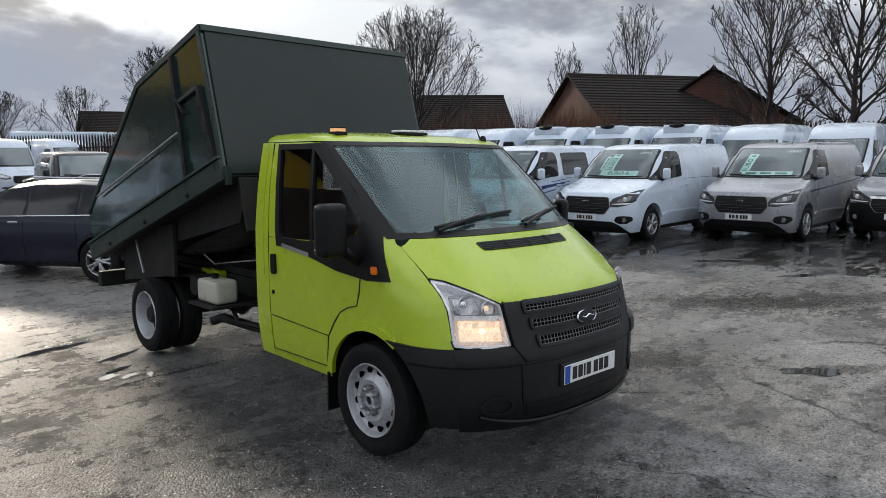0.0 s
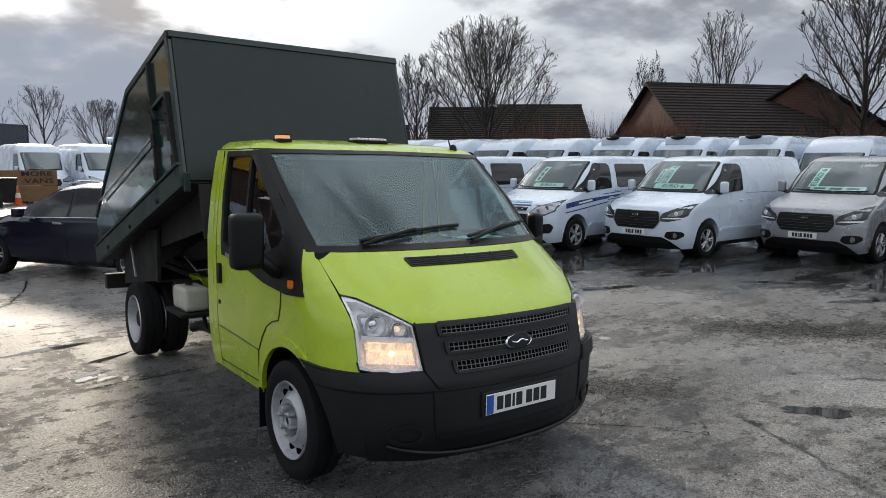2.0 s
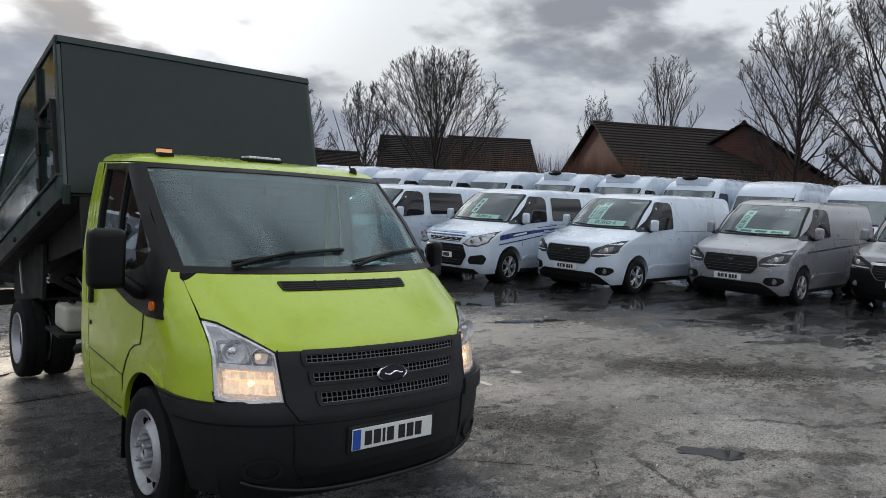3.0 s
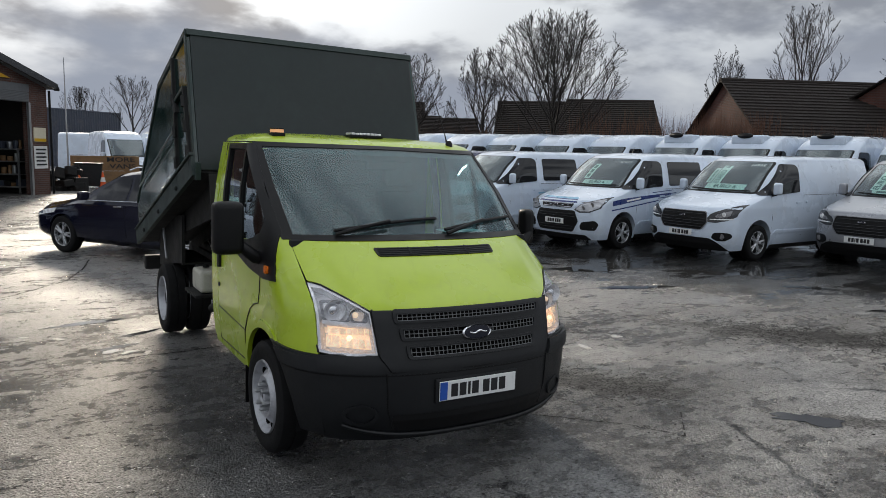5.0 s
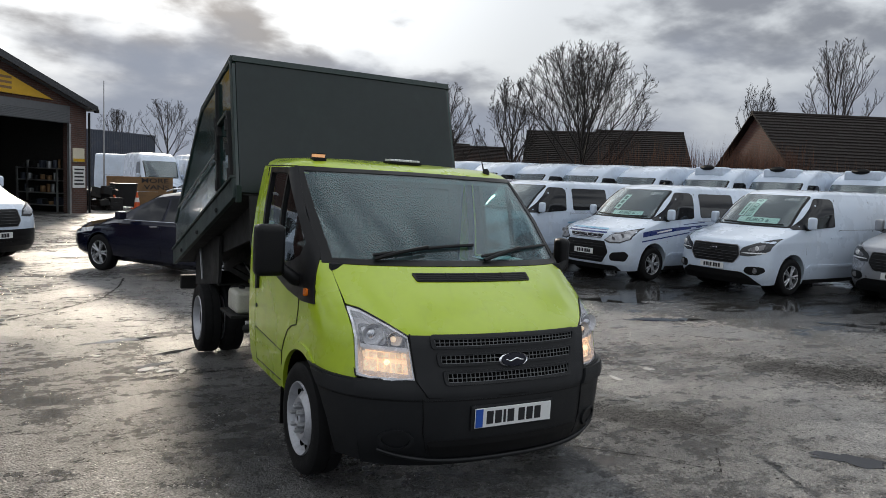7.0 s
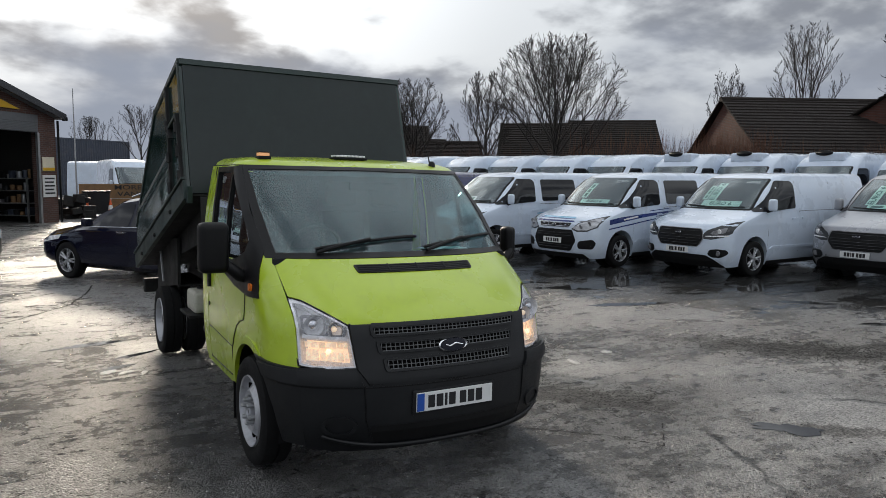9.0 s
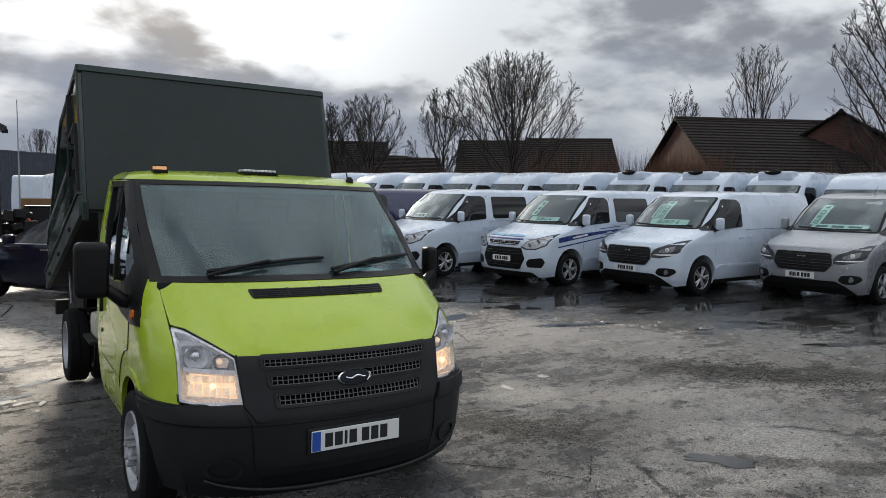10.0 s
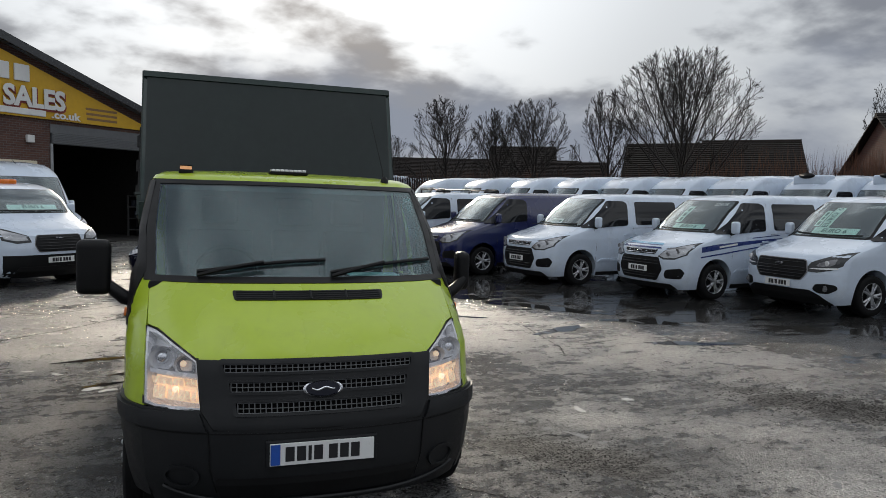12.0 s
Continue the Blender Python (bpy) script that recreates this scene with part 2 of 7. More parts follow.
LAMPGREY = mat("grey_lamp_surround", (0.20, 0.20, 0.21), 0.3, metal=0.3, var=0.15, scale=12)
MESHGREY = mat("grey_grille_mesh", (0.13, 0.135, 0.14), 0.4, var=0.1)
AMBER = mat("amber_lens", (0.75, 0.17, 0.01), 0.25, var=0.1, coat=0.5)
AMBERLIT = mat("lit_amber_beacon", (0.9, 0.45, 0.22), 0.3, emit=0.45)
VOID = mat("recess_shade", (0.002, 0.002, 0.002), 0.95, spec=0.05)
REDLENS = mat("red_lamp_lens", (0.35, 0.012, 0.012), 0.18, coat=0.8)
PLATEWHITE = mat("white_number_plate", (0.78, 0.79, 0.78), 0.35, var=0.04, scale=20)
PLATEYELLOW = mat("yellow_number_plate", (0.75, 0.55, 0.08), 0.35, var=0.04, scale=20)
PLATEBLUE = mat("plate_blue_band", (0.02, 0.09, 0.42), 0.4)
INK = mat("black_lettering", (0.015, 0.015, 0.017), 0.5)
BADGEBLUE = mat("badge_dark_blue", (0.004, 0.005, 0.014), 0.3, spec=0.3)
SEAT = mat("grey_seat_cloth", (0.016, 0.017, 0.019), 0.95, var=0.3, scale=20, spec=0.2)
DASH = mat("dashboard_plastic", (0.014, 0.015, 0.017), 0.85, var=0.2, spec=0.25)
PAPER = mat("white_paper", (0.78, 0.78, 0.76), 0.8, var=0.05)
MINT = mat("mint_green_price_card", (0.52, 0.76, 0.68), 0.6, var=0.06, scale=4)
MINTINK = mat("dark_green_card_lettering", (0.02, 0.11, 0.09), 0.6)
TANK = mat("yellowed_white_plastic", (0.50, 0.49, 0.42), 0.5, var=0.15, scale=8, dirt=(0.18, 0.17, 0.13), dirt_amount=0.6, dirt_scale=6)
STRIPE = mat("navy_vinyl_stripe", (0.012, 0.03, 0.16), 0.3, coat=0.5)
STRIPELIGHT = mat("pale_blue_vinyl_stripe", (0.18, 0.42, 0.60), 0.3, coat=0.5)
BARK = mat("wet_bark", (0.026, 0.022, 0.020), 0.85, var=0.35, scale=3.0)
DRYLEAF = mat("withered_leaves", (0.055, 0.040, 0.026), 0.8, var=0.4, scale=4.0)
REDTWIG = mat("reddish_scrub_twigs", (0.13, 0.060, 0.035), 0.85, var=0.35, scale=2.0)
FENCE = mat("dark_palisade_steel", (0.016, 0.014, 0.014), 0.7, spec=0.25, var=0.3, scale=3)
YELLOW = mat("yellow_sign_board", (0.62, 0.36, 0.012), 0.45, var=0.08, scale=0.8, dirt=(0.3, 0.18, 0.03), dirt_amount=0.3, dirt_scale=1.2)
WOOD = mat("worn_ochre_board", (0.24, 0.14, 0.065), 0.75, var=0.25, scale=3, dirt=(0.10, 0.07, 0.05), dirt_amount=0.7, dirt_scale=2.5)
SIGNWHITE = mat("white_sign_board", (0.72, 0.72, 0.70), 0.5, var=0.06, scale=2)
CREAM = mat("cream_sign_board", (0.66, 0.60, 0.46), 0.5, var=0.08, scale=2)
SIGNRED = mat("dark_red_letter_shadow", (0.22, 0.03, 0.02), 0.5)
ORANGE = mat("orange_cone_plastic", (0.65, 0.10, 0.02), 0.55, var=0.15)
INNERDARK = mat("workshop_interior_shade", (0.03, 0.028, 0.026), 0.85, var=0.3, scale=1.5)
CONTAINER = mat("blue_grey_container_paint", (0.050, 0.060, 0.085), 0.5, var=0.25, scale=1.0, dirt=(0.14, 0.13, 0.13), dirt_amount=0.5, dirt_scale=1.2)
RENDERWALL = mat("buff_rendered_wall", (0.22, 0.18, 0.14), 0.85, var=0.15, scale=1.0)
PUDDLE = mat("standing_rain_water", (0.022, 0.022, 0.022), 0.03, var=0.2, scale=2.0, rough_var=0.015)
GRITGLINT = mat("pale_grit_and_glint", (0.55, 0.54, 0.52), 0.7, var=0.25, scale=8.0)
GRAVEL = mat("dark_wet_gravel", (0.020, 0.019, 0.018), 0.8, spec=0.15, var=0.4, scale=10.0)
WORNPAINT = mat("worn_white_road_paint", (0.19, 0.19, 0.185), 0.45, var=0.45, scale=14.0)
CRACK = mat("wet_bitumen_crack", (0.006, 0.006, 0.006), 0.9, spec=0.1, var=0.4, scale=20.0)

# ---- mesh helpers ----


def mesh_from(name, verts, faces, material, smooth=None):
    me = bpy.data.meshes.new(name)
    me.from_pydata([tuple(v) for v in verts], [], faces)
    me.materials.append(material)
    me.validate()
    if smooth is not None:
        me.polygons.foreach_set("use_smooth", [True] * len(me.polygons))
        me.set_sharp_from_angle(angle=radians(smooth))
    me.update()
    return me


def part(name, bm, material, parent=None, label="", smooth=None):
    """Links a bmesh as one mesh object under a thing or under a part."""
    me = bpy.data.meshes.new(name)
    bm.to_mesh(me)
    bm.free()
    me.materials.append(material)
    if smooth is not None:
        me.polygons.foreach_set("use_smooth", [True] * len(me.polygons))
        me.set_sharp_from_angle(angle=radians(smooth))
    ob = new(name, me)
    if parent is not None:
        ob.parent = parent
    return tagged(ob, label)


def piece(name, me, parent, m=None):
    ob = new(name, me)
    ob.parent = parent
    if m is not None:
        ob.matrix_basis = m
    return ob


def thing(name, m, label, category, group="", kind=""):
    ob = new(name)
    ob.empty_display_size = 0.2
    ob.matrix_world = m
    return tagged(ob, label, category, group, kind)


def box_bm(x0, x1, y0, y1, z0, z1, bevel=0.0, seg=2, bm=None, m=None):
    bm = bm or bmesh.new()
    r = bmesh.ops.create_cube(bm, size=1.0)
    mm = Matrix.Translation(((x0 + x1) / 2, (y0 + y1) / 2, (z0 + z1) / 2)) @ Matrix.Diagonal((abs(x1 - x0), abs(y1 - y0), abs(z1 - z0), 1))
    bmesh.ops.transform(bm, matrix=(m @ mm) if m is not None else mm, verts=r["verts"])
    if bevel:
        es = list({e for v in r["verts"] for e in v.link_edges})
        bmesh.ops.bevel(bm, geom=es, offset=bevel, segments=seg, affect="EDGES", profile=0.6)
    return bm


def tube_bm(points, radius, sides=8, bm=None, caps=True):
    """A round bar along a line of points; radius may be one number or one per point."""
    bm = bm or bmesh.new()
    pts = [Vector(p) for p in points]
    rs = [radius] * len(pts) if isinstance(radius, (int, float)) else radius
    rings = []
    for i, p in enumerate(pts):
        d = (pts[min(i + 1, len(pts) - 1)] - pts[max(i - 1, 0)]).normalized()
        a = d.cross(Vector((0, 0, 1)))
        if a.length < 0.01:
            a = d.cross(Vector((1, 0, 0)))
        a.normalize()
        b = d.cross(a)
        rings.append([bm.verts.new(p + rs[i] * (a * math.cos(2 * math.pi * k / sides) + b * math.sin(2 * math.pi * k / sides))) for k in range(sides)])
    for r0, r1 in zip(rings, rings[1:]):
        for k in range(sides):
            bm.faces.new((r0[k], r0[(k + 1) % sides], r1[(k + 1) % sides], r1[k]))
    if caps:
        bm.faces.new(rings[0][::-1])
        bm.faces.new(rings[-1])
    bmesh.ops.recalc_face_normals(bm, faces=bm.faces)
    return bm


def lathe_bm(profile, sides=32, axis="x", bm=None, centre=(0, 0, 0), caps="both"):
    """Turns a profile of (radius, along) about an axis."""
    bm = bm or bmesh.new()
    rings = []
    c = Vector(centre)
    for r, h in profile:
        ring = []
        for k in range(sides):
            a = 2 * math.pi * k / sides
            u, v = r * math.cos(a), r * math.sin(a)
            p = {"x": (h, u, v), "y": (u, h, v), "z": (u, v, h)}[axis]
            ring.append(bm.verts.new(c + Vector(p)))
        rings.append(ring)
    for r0, r1 in zip(rings, rings[1:]):
        for k in range(sides):
            bm.faces.new((r0[k], r0[(k + 1) % sides], r1[(k + 1) % sides], r1[k]))
    if caps == "loop":
        for k in range(sides):
            bm.faces.new((rings[-1][k], rings[-1][(k + 1) % sides], rings[0][(k + 1) % sides], rings[0][k]))
    if caps == "both":
        bm.faces.new(rings[0])
    if caps in ("both", "last"):
        bm.faces.new(rings[-1])
    bmesh.ops.recalc_face_normals(bm, faces=bm.faces)
    return bm


def prism_bm(poly, axis, a, b, bevel=0.0):
    """Pushes a flat outline along an axis from a to b. The outline's two numbers are the other two axes in order."""
    bm = bmesh.new()

    def at(p, h):
        return {"x": (h, p[0], p[1]), "y": (p[0], h, p[1]), "z": (p[0], p[1], h)}[axis]
    lo = [bm.verts.new(at(p, a)) for p in poly]
    hi = [bm.verts.new(at(p, b)) for p in poly]
    n = len(poly)
    for k in range(n):
        bm.faces.new((lo[k], lo[(k + 1) % n], hi[(k + 1) % n], hi[k]))
    bm.faces.new(lo[::-1])
    bm.faces.new(hi)
    bmesh.ops.recalc_face_normals(bm, faces=bm.faces)
    if bevel:
        bmesh.ops.bevel(bm, geom=list(bm.edges), offset=bevel, segments=2, affect="EDGES", profile=0.6)
    return bm


def round_poly(poly, r, n=4):
    """The outline with its corners rounded to about r."""
    out = []
    k = len(poly)
    for i in range(k):
        p, a, b = Vector(poly[i]), Vector(poly[i - 1]), Vector(poly[(i + 1) % k])
        ra = min(r, (a - p).length * 0.45)
        rb = min(r, (b - p).length * 0.45)
        q0, q1 = p + (a - p).normalized() * ra, p + (b - p).normalized() * rb
        for j in range(n + 1):
            t = j / n
            q = q0 * (1 - t) ** 2 + p * 2 * t * (1 - t) + q1 * t * t
            out.append((q.x, q.y))
    return out


def sheet_bm(poly, mapping, off=0.0, thick=0.006, step=0.08, hole=None):
    """A pressed panel: a flat outline cut into cells, laid on a curved surface by mapping(u, v, off), with a thickness.
    hole: a second outline with as many points, to leave a ring between the two."""
    b2 = bmesh.new()
    if hole:
        vo = [b2.verts.new((p[0], p[1], 0)) for p in poly]
        vi = [b2.verts.new((p[0], p[1], 0)) for p in hole]
        n = len(poly)
        for k in range(n):
            b2.faces.new((vo[k], vo[(k + 1) % n], vi[(k + 1) % n], vi[k]))
    else:
        b2.faces.new([b2.verts.new((p[0], p[1], 0)) for p in poly])
    for ax in (0, 1):
        lo, hi = min(p[ax] for p in poly), max(p[ax] for p in poly)
        k = int(lo / step) - 1
        no = (1, 0, 0) if ax == 0 else (0, 1, 0)
        while k * step < hi:
            if k * step > lo:
                bmesh.ops.bisect_plane(b2, geom=b2.verts[:] + b2.edges[:] + b2.faces[:], plane_co=(k * step, k * step, 0), plane_no=no, dist=1e-5)
            k += 1
    b2.verts.index_update()
    bm = bmesh.new()
    outer = [bm.verts.new(mapping(v.co.x, v.co.y, off)) for v in b2.verts]
    inner = [bm.verts.new(mapping(v.co.x, v.co.y, off - thick)) for v in b2.verts]
    for f in b2.faces:
        ids = [v.index for v in f.verts]
        bm.faces.new([outer[i] for i in ids])
        bm.faces.new([inner[i] for i in reversed(ids)])
    for e in b2.edges:
        if len(e.link_faces) == 1:
            i, j = e.verts[0].index, e.verts[1].index
            bm.faces.new((outer[i], outer[j], inner[j], inner[i]))
    b2.free()
    bmesh.ops.remove_doubles(bm, verts=bm.verts[:], dist=1e-5)
    bmesh.ops.recalc_face_normals(bm, faces=bm.faces)
    return bm


class Shell:
    """A vehicle's outer form as level slices: each row is height, front edge on the centre line, how far the corners
    sweep back, squareness, half width. rear: where the back ends."""

    def __init__(self, rows, rear):
        r = np.array(rows, float)
        self.z, self.cols, self.rear = r[:, 0], r[:, 1:], rear

    def at(self, z):
        return [float(np.interp(z, self.z, self.cols[:, i])) for i in range(4)]

    def front_y(self, x, z):
        fy, c, n, w = self.at(z)
        s = min(abs(x) / w, 1.0)
        return fy + c * (1 - max(0.0, 1 - s ** n) ** (1 / n))

    def side_x(self, y, z):
        fy, c, n, w = self.at(z)
        s = min(max(1 - (y - fy) / c, 0.0), 1.0)
        return w * max(0.0, 1 - s ** n) ** (1 / n)

    def front(self, x, z, off=0.0):
        e = 0.004
        p = Vector((x, self.front_y(x, z), z))
        du = Vector((2 * e, self.front_y(x + e, z) - self.front_y(x - e, z), 0))
        dv = Vector((0, self.front_y(x, z + e) - self.front_y(x, z - e), 2 * e))
        return p + du.cross(dv).normalized() * off

    def side(self, sign):
        def f(y, z, off=0.0):
            e = 0.004
            p = Vector((sign * self.side_x(y, z), y, z))
            du = Vector((sign * (self.side_x(y + e, z) - self.side_x(y - e, z)), 2 * e, 0))
            dv = Vector((sign * (self.side_x(y, z + e) - self.side_x(y, z - e)), 0, 2 * e))
            n = du.cross(dv).normalized() * sign
            return p + n * off
        return f

    def ring(self, z, corner=12, along=10, rc=0.08):
        fy, c, n, w = self.at(z)
        half = []
        for k in range(corner + 1):
            a = math.pi / 2 * k / corner
            half.append((w * math.sin(a) ** (2 / n), fy + c * (1 - math.cos(a) ** (2 / n))))
        y0 = fy + c
        for k in range(1, along + 1):
            half.append((w, y0 + (self.rear - rc - y0) * k / along))
        for k in range(1, 5):
            a = math.pi / 2 * k / 4
            half.append((w - rc * (1 - math.cos(a)), self.rear - rc + rc * math.sin(a)))
        return half + [(-x, y) for x, y in reversed(half)][0:-1]

    def loft(self, levels, **kw):
        bm = bmesh.new()
        rings = [[bm.verts.new((x, y, z)) for x, y in self.ring(z, **kw)] for z in levels]
        n = len(rings[0])
        for a, b in zip(rings, rings[1:]):
            for k in range(n):
                bm.faces.new((a[k], a[(k + 1) % n], b[(k + 1) % n], b[k]))
        bm.faces.new(rings[0][::-1])
        bm.faces.new(rings[-1])
        bmesh.ops.recalc_face_normals(bm, faces=bm.faces)
        return bm


def cut(ob, cutters):
    """Cuts holes of bmeshes out of a mesh object, for good."""
    for bm in cutters:
        me = bpy.data.meshes.new("cutter")
        bm.to_mesh(me)
        bm.free()
        c = new("cutter", me)
        bpy.context.view_layer.update()
        c.matrix_world = ob.matrix_world.copy()
        md = ob.modifiers.new("cut", "BOOLEAN")
        md.operation, md.solver, md.object = "DIFFERENCE", "EXACT", c
        bpy.context.view_layer.update()
        res = bpy.data.meshes.new_from_object(ob.evaluated_get(bpy.context.evaluated_depsgraph_get()))
        ob.modifiers.clear()
        ob.data = res
        bpy.data.objects.remove(c)
    ob.data.polygons.foreach_set("use_smooth", [True] * len(ob.data.polygons))
    ob.data.set_sharp_from_angle(angle=radians(28))
    return ob


def text_ob(name, body, size, material, m, parent, depth=0.004, bold=0.0, squeeze=1.0):
    """Raised lettering as a mesh."""
    cu = bpy.data.curves.new(name, "FONT")
    cu.body, cu.size, cu.extrude, cu.offset = body, size, depth, bold
    cu.align_x, cu.align_y = "CENTER", "CENTER"
    cu.resolution_u = 3
    tmp = new(name + "_draft", cu)
    bpy.context.view_layer.update()
    me = bpy.data.meshes.new_from_object(tmp.evaluated_get(bpy.context.evaluated_depsgraph_get()))
    bpy.data.objects.remove(tmp)
    me.materials.clear()
    me.materials.append(material)
    ob = new(name, me)
    ob.parent = parent
    ob.matrix_basis = m @ Matrix.Diagonal((squeeze, 1, 1, 1))
    return ob


def levels(*spans):
    out = []
    for a, b, n in spans:
        out += [a + (b - a) * k / n for k in range(n)]
    return out + [spans[-1][1]]


FACE = pose(0, 0, 0, 90, 0, 0)      # lettering that is read from the front (-y)
SIDE_L = pose(0, 0, 0, 90, 0, 90)   # lettering that is read from +x
SIDE_R = pose(0, 0, 0, 90, 0, -90)  # lettering that is read from -x

# ---- ground ----


DAMP_LOW, DAMP_HIGH, GRAIN_DEPTH = 0.20, 0.40, 0.034


def wet_asphalt():
    m = bpy.data.materials.new("wet_patched_asphalt")
    m.use_nodes = True
    nt = m.node_tree
    L = nt.links.new
    p = nt.nodes["Principled BSDF"]
    tc = node(nt, "ShaderNodeTexCoord")
    pos = tc.outputs["Object"]

    def noise_at(scale, detail=6.0, rough=0.6, dist=0.0, stretch=None):
        n = node(nt, "ShaderNodeTexNoise", Scale=scale, Detail=detail, Roughness=rough, Distortion=dist)
        if stretch:
            mp = node(nt, "ShaderNodeMapping")
            mp.inputs["Scale"].default_value = stretch
            mp.inputs["Rotation"].default_value = (0, 0, radians(-30))
            L(pos, mp.inputs["Vector"])
            L(mp.outputs[0], n.inputs["Vector"])
        else:
            L(pos, n.inputs["Vector"])
        return n.outputs["Fac"]

    def ramp(v, a, b, lo=0.0, hi=1.0):
        r = node(nt, "ShaderNodeMapRange", interpolation_type="SMOOTHSTEP")
        r.inputs["From Min"].default_value, r.inputs["From Max"].default_value = a, b
        r.inputs["To Min"].default_value, r.inputs["To Max"].default_value = lo, hi
        L(v, r.inputs["Value"])
        return r.outputs[0]

    def math2(op, a, b):
        n = node(nt, "ShaderNodeMath", operation=op)
        for i, v in enumerate((a, b)):
            if isinstance(v, (int, float)):
                n.inputs[i].default_value = v
            else:
                L(v, n.inputs[i])
        return n.outputs[0]

    grit = noise_at(48.0, 4.0, 0.75)
    lump = noise_at(9.0, 6.0, 0.72)
    stone = node(nt, "ShaderNodeTexVoronoi", Scale=70.0, Randomness=1.0)
    L(pos, stone.inputs["Vector"])
    cell = node(nt, "ShaderNodeSeparateColor")
    L(stone.outputs["Color"], cell.inputs[0])
    patch = noise_at(0.45, 6.0, 0.62, 0.5)
    streak = noise_at(0.8, 7.0, 0.65, 0.3, (0.35, 1.6, 1.0))
    film = noise_at(0.22, 7.0, 0.62, 0.6)
    fine = noise_at(3.2, 6.0, 0.65, 0.4, (0.6, 1.5, 1.0))
    wob = noise_at(1.3, 4.0, 0.6)
    sep = node(nt, "ShaderNodeSeparateXYZ")
    L(pos, sep.inputs[0])

    def along(dx, dy):
        return math2("ADD", math2("MULTIPLY", sep.outputs[0], dx), math2("MULTIPLY", sep.outputs[1], dy))

    def zone(cx, cy, rx, ry, turn, soft=0.5):
        """A ragged oval of broken-up surface."""
        c, q = math.cos(radians(turn)), math.sin(radians(turn))
        u = math2("DIVIDE", math2("SUBTRACT", along(c, q), cx * c + cy * q), rx)
        v = math2("DIVIDE", math2("SUBTRACT", along(-q, c), cy * c - cx * q), ry)
        d = math2("ADD", math2("MULTIPLY", u, u), math2("MULTIPLY", v, v))
        d = math2("ADD", d, math2("MULTIPLY", math2("SUBTRACT", fine, 0.5), 5.0))
        return ramp(d, 1.0 - soft, 1.0 + soft, 1.0, 0.0)

    # a trench patch beside the truck, two beds of loosened grit, and the low wet side of the yard
    across, down = along(0.76, 0.65), along(0.65, -0.76)
    trench = math2("MULTIPLY", math2("MULTIPLY", ramp(across, 1.09, 1.13), ramp(math2("ADD", across, math2("MULTIPLY", wob, 0.5)), 2.84, 2.96, 1.0, 0.0)), math2("MULTIPLY", ramp(down, 1.16, 1.22, 1.0, 0.0), ramp(down, -3.0, -2.6)))
    broken = math2("MAXIMUM", zone(2.0, 0.86, 0.60, 0.26, -45), zone(4.95, 1.15, 1.15, 0.36, -52))
    broken = math2("MAXIMUM", broken, math2("MAXIMUM", zone(3.3, -0.9, 0.8, 0.14, -40), zone(6.3, 0.2, 1.2, 0.3, -45)))
    # the ground falls towards the row of vans, where water stands; its dark colour also holds the vans' shade
    toward = math2("ADD", along(0.838, 0.545), math2("ADD", math2("MULTIPLY", math2("SUBTRACT", wob, 0.5), 3.0), math2("MULTIPLY", math2("SUBTRACT", fine, 0.5), 4.5)))
    low = math2("MULTIPLY", ramp(toward, 6.4, 8.7), ramp(sep.outputs[0], 0.5, 2.5))
    # damp smudges and small dark pits with edges of their own
    smudge = ramp(noise_at(0.9, 10.0, 0.72, 0.8, (0.5, 1.5, 1.0)), 0.50, 0.58)
    pits = ramp(noise_at(7.0, 8.0, 0.78, 0.3), 0.53, 0.60)
    # cracks between old bays of tarmac, broken into stretches
    warp = node(nt, "ShaderNodeVectorMath", operation="ADD")
    comb = node(nt, "ShaderNodeCombineXYZ")
    L(wob, comb.inputs[0])
    L(streak, comb.inputs[1])
    L(pos, warp.inputs[0])
    L(comb.outputs[0], warp.inputs[1])
    vor = node(nt, "ShaderNodeTexVoronoi", feature="DISTANCE_TO_EDGE", Scale=0.30)
    L(warp.outputs[0], vor.inputs["Vector"])
    crack = math2("MULTIPLY", ramp(vor.outputs["Distance"], 0.002, 0.008, 1.0, 0.0), ramp(noise_at(0.35, 3.0), 0.50, 0.58))
    wetness = math2("ADD", math2("MULTIPLY", film, 0.55), math2("ADD", math2("MULTIPLY", streak, 0.45), math2("MULTIPLY", low, 0.17)))
    pool = math2("MULTIPLY", ramp(wetness, 0.600, 0.630), ramp(noise_at(1.7, 9.0, 0.72, 0.5, (0.6, 1.4, 1.0)), 0.53, 0.58, 1.0, 0.12))
    # colour: tarmac with pale dried grit, dark where it is damp, broken up and in the vans' shade
    mix1 = node(nt, "ShaderNodeMix", data_type="RGBA")
    mix1.inputs["A"].default_value, mix1.inputs["B"].default_value = (0.020, 0.0195, 0.019, 1), (0.078, 0.076, 0.073, 1)
    L(ramp(math2("ADD", math2("MULTIPLY", math2("ADD", patch, streak), 0.30), math2("ADD", math2("MULTIPLY", fine, 0.22), math2("MULTIPLY", lump, 0.20))), 0.40, 0.62), mix1.inputs["Factor"])
    speck = node(nt, "ShaderNodeVectorMath", operation="SCALE")
    L(mix1.outputs["Result"], speck.inputs[0])
    tone = math2("ADD", math2("MULTIPLY", cell.outputs[0], 1.0), ramp(grit, 0.34, 0.66, 0.1, 1.1))
    dim = math2("SUBTRACT", 1.0, math2("ADD", math2("MULTIPLY", broken, 0.45), math2("MULTIPLY", trench, 0.08)))
    dim = math2("MULTIPLY", dim, math2("SUBTRACT", 1.0, math2("ADD", math2("MULTIPLY", smudge, 0.28), math2("MULTIPLY", pits, 0.42))))
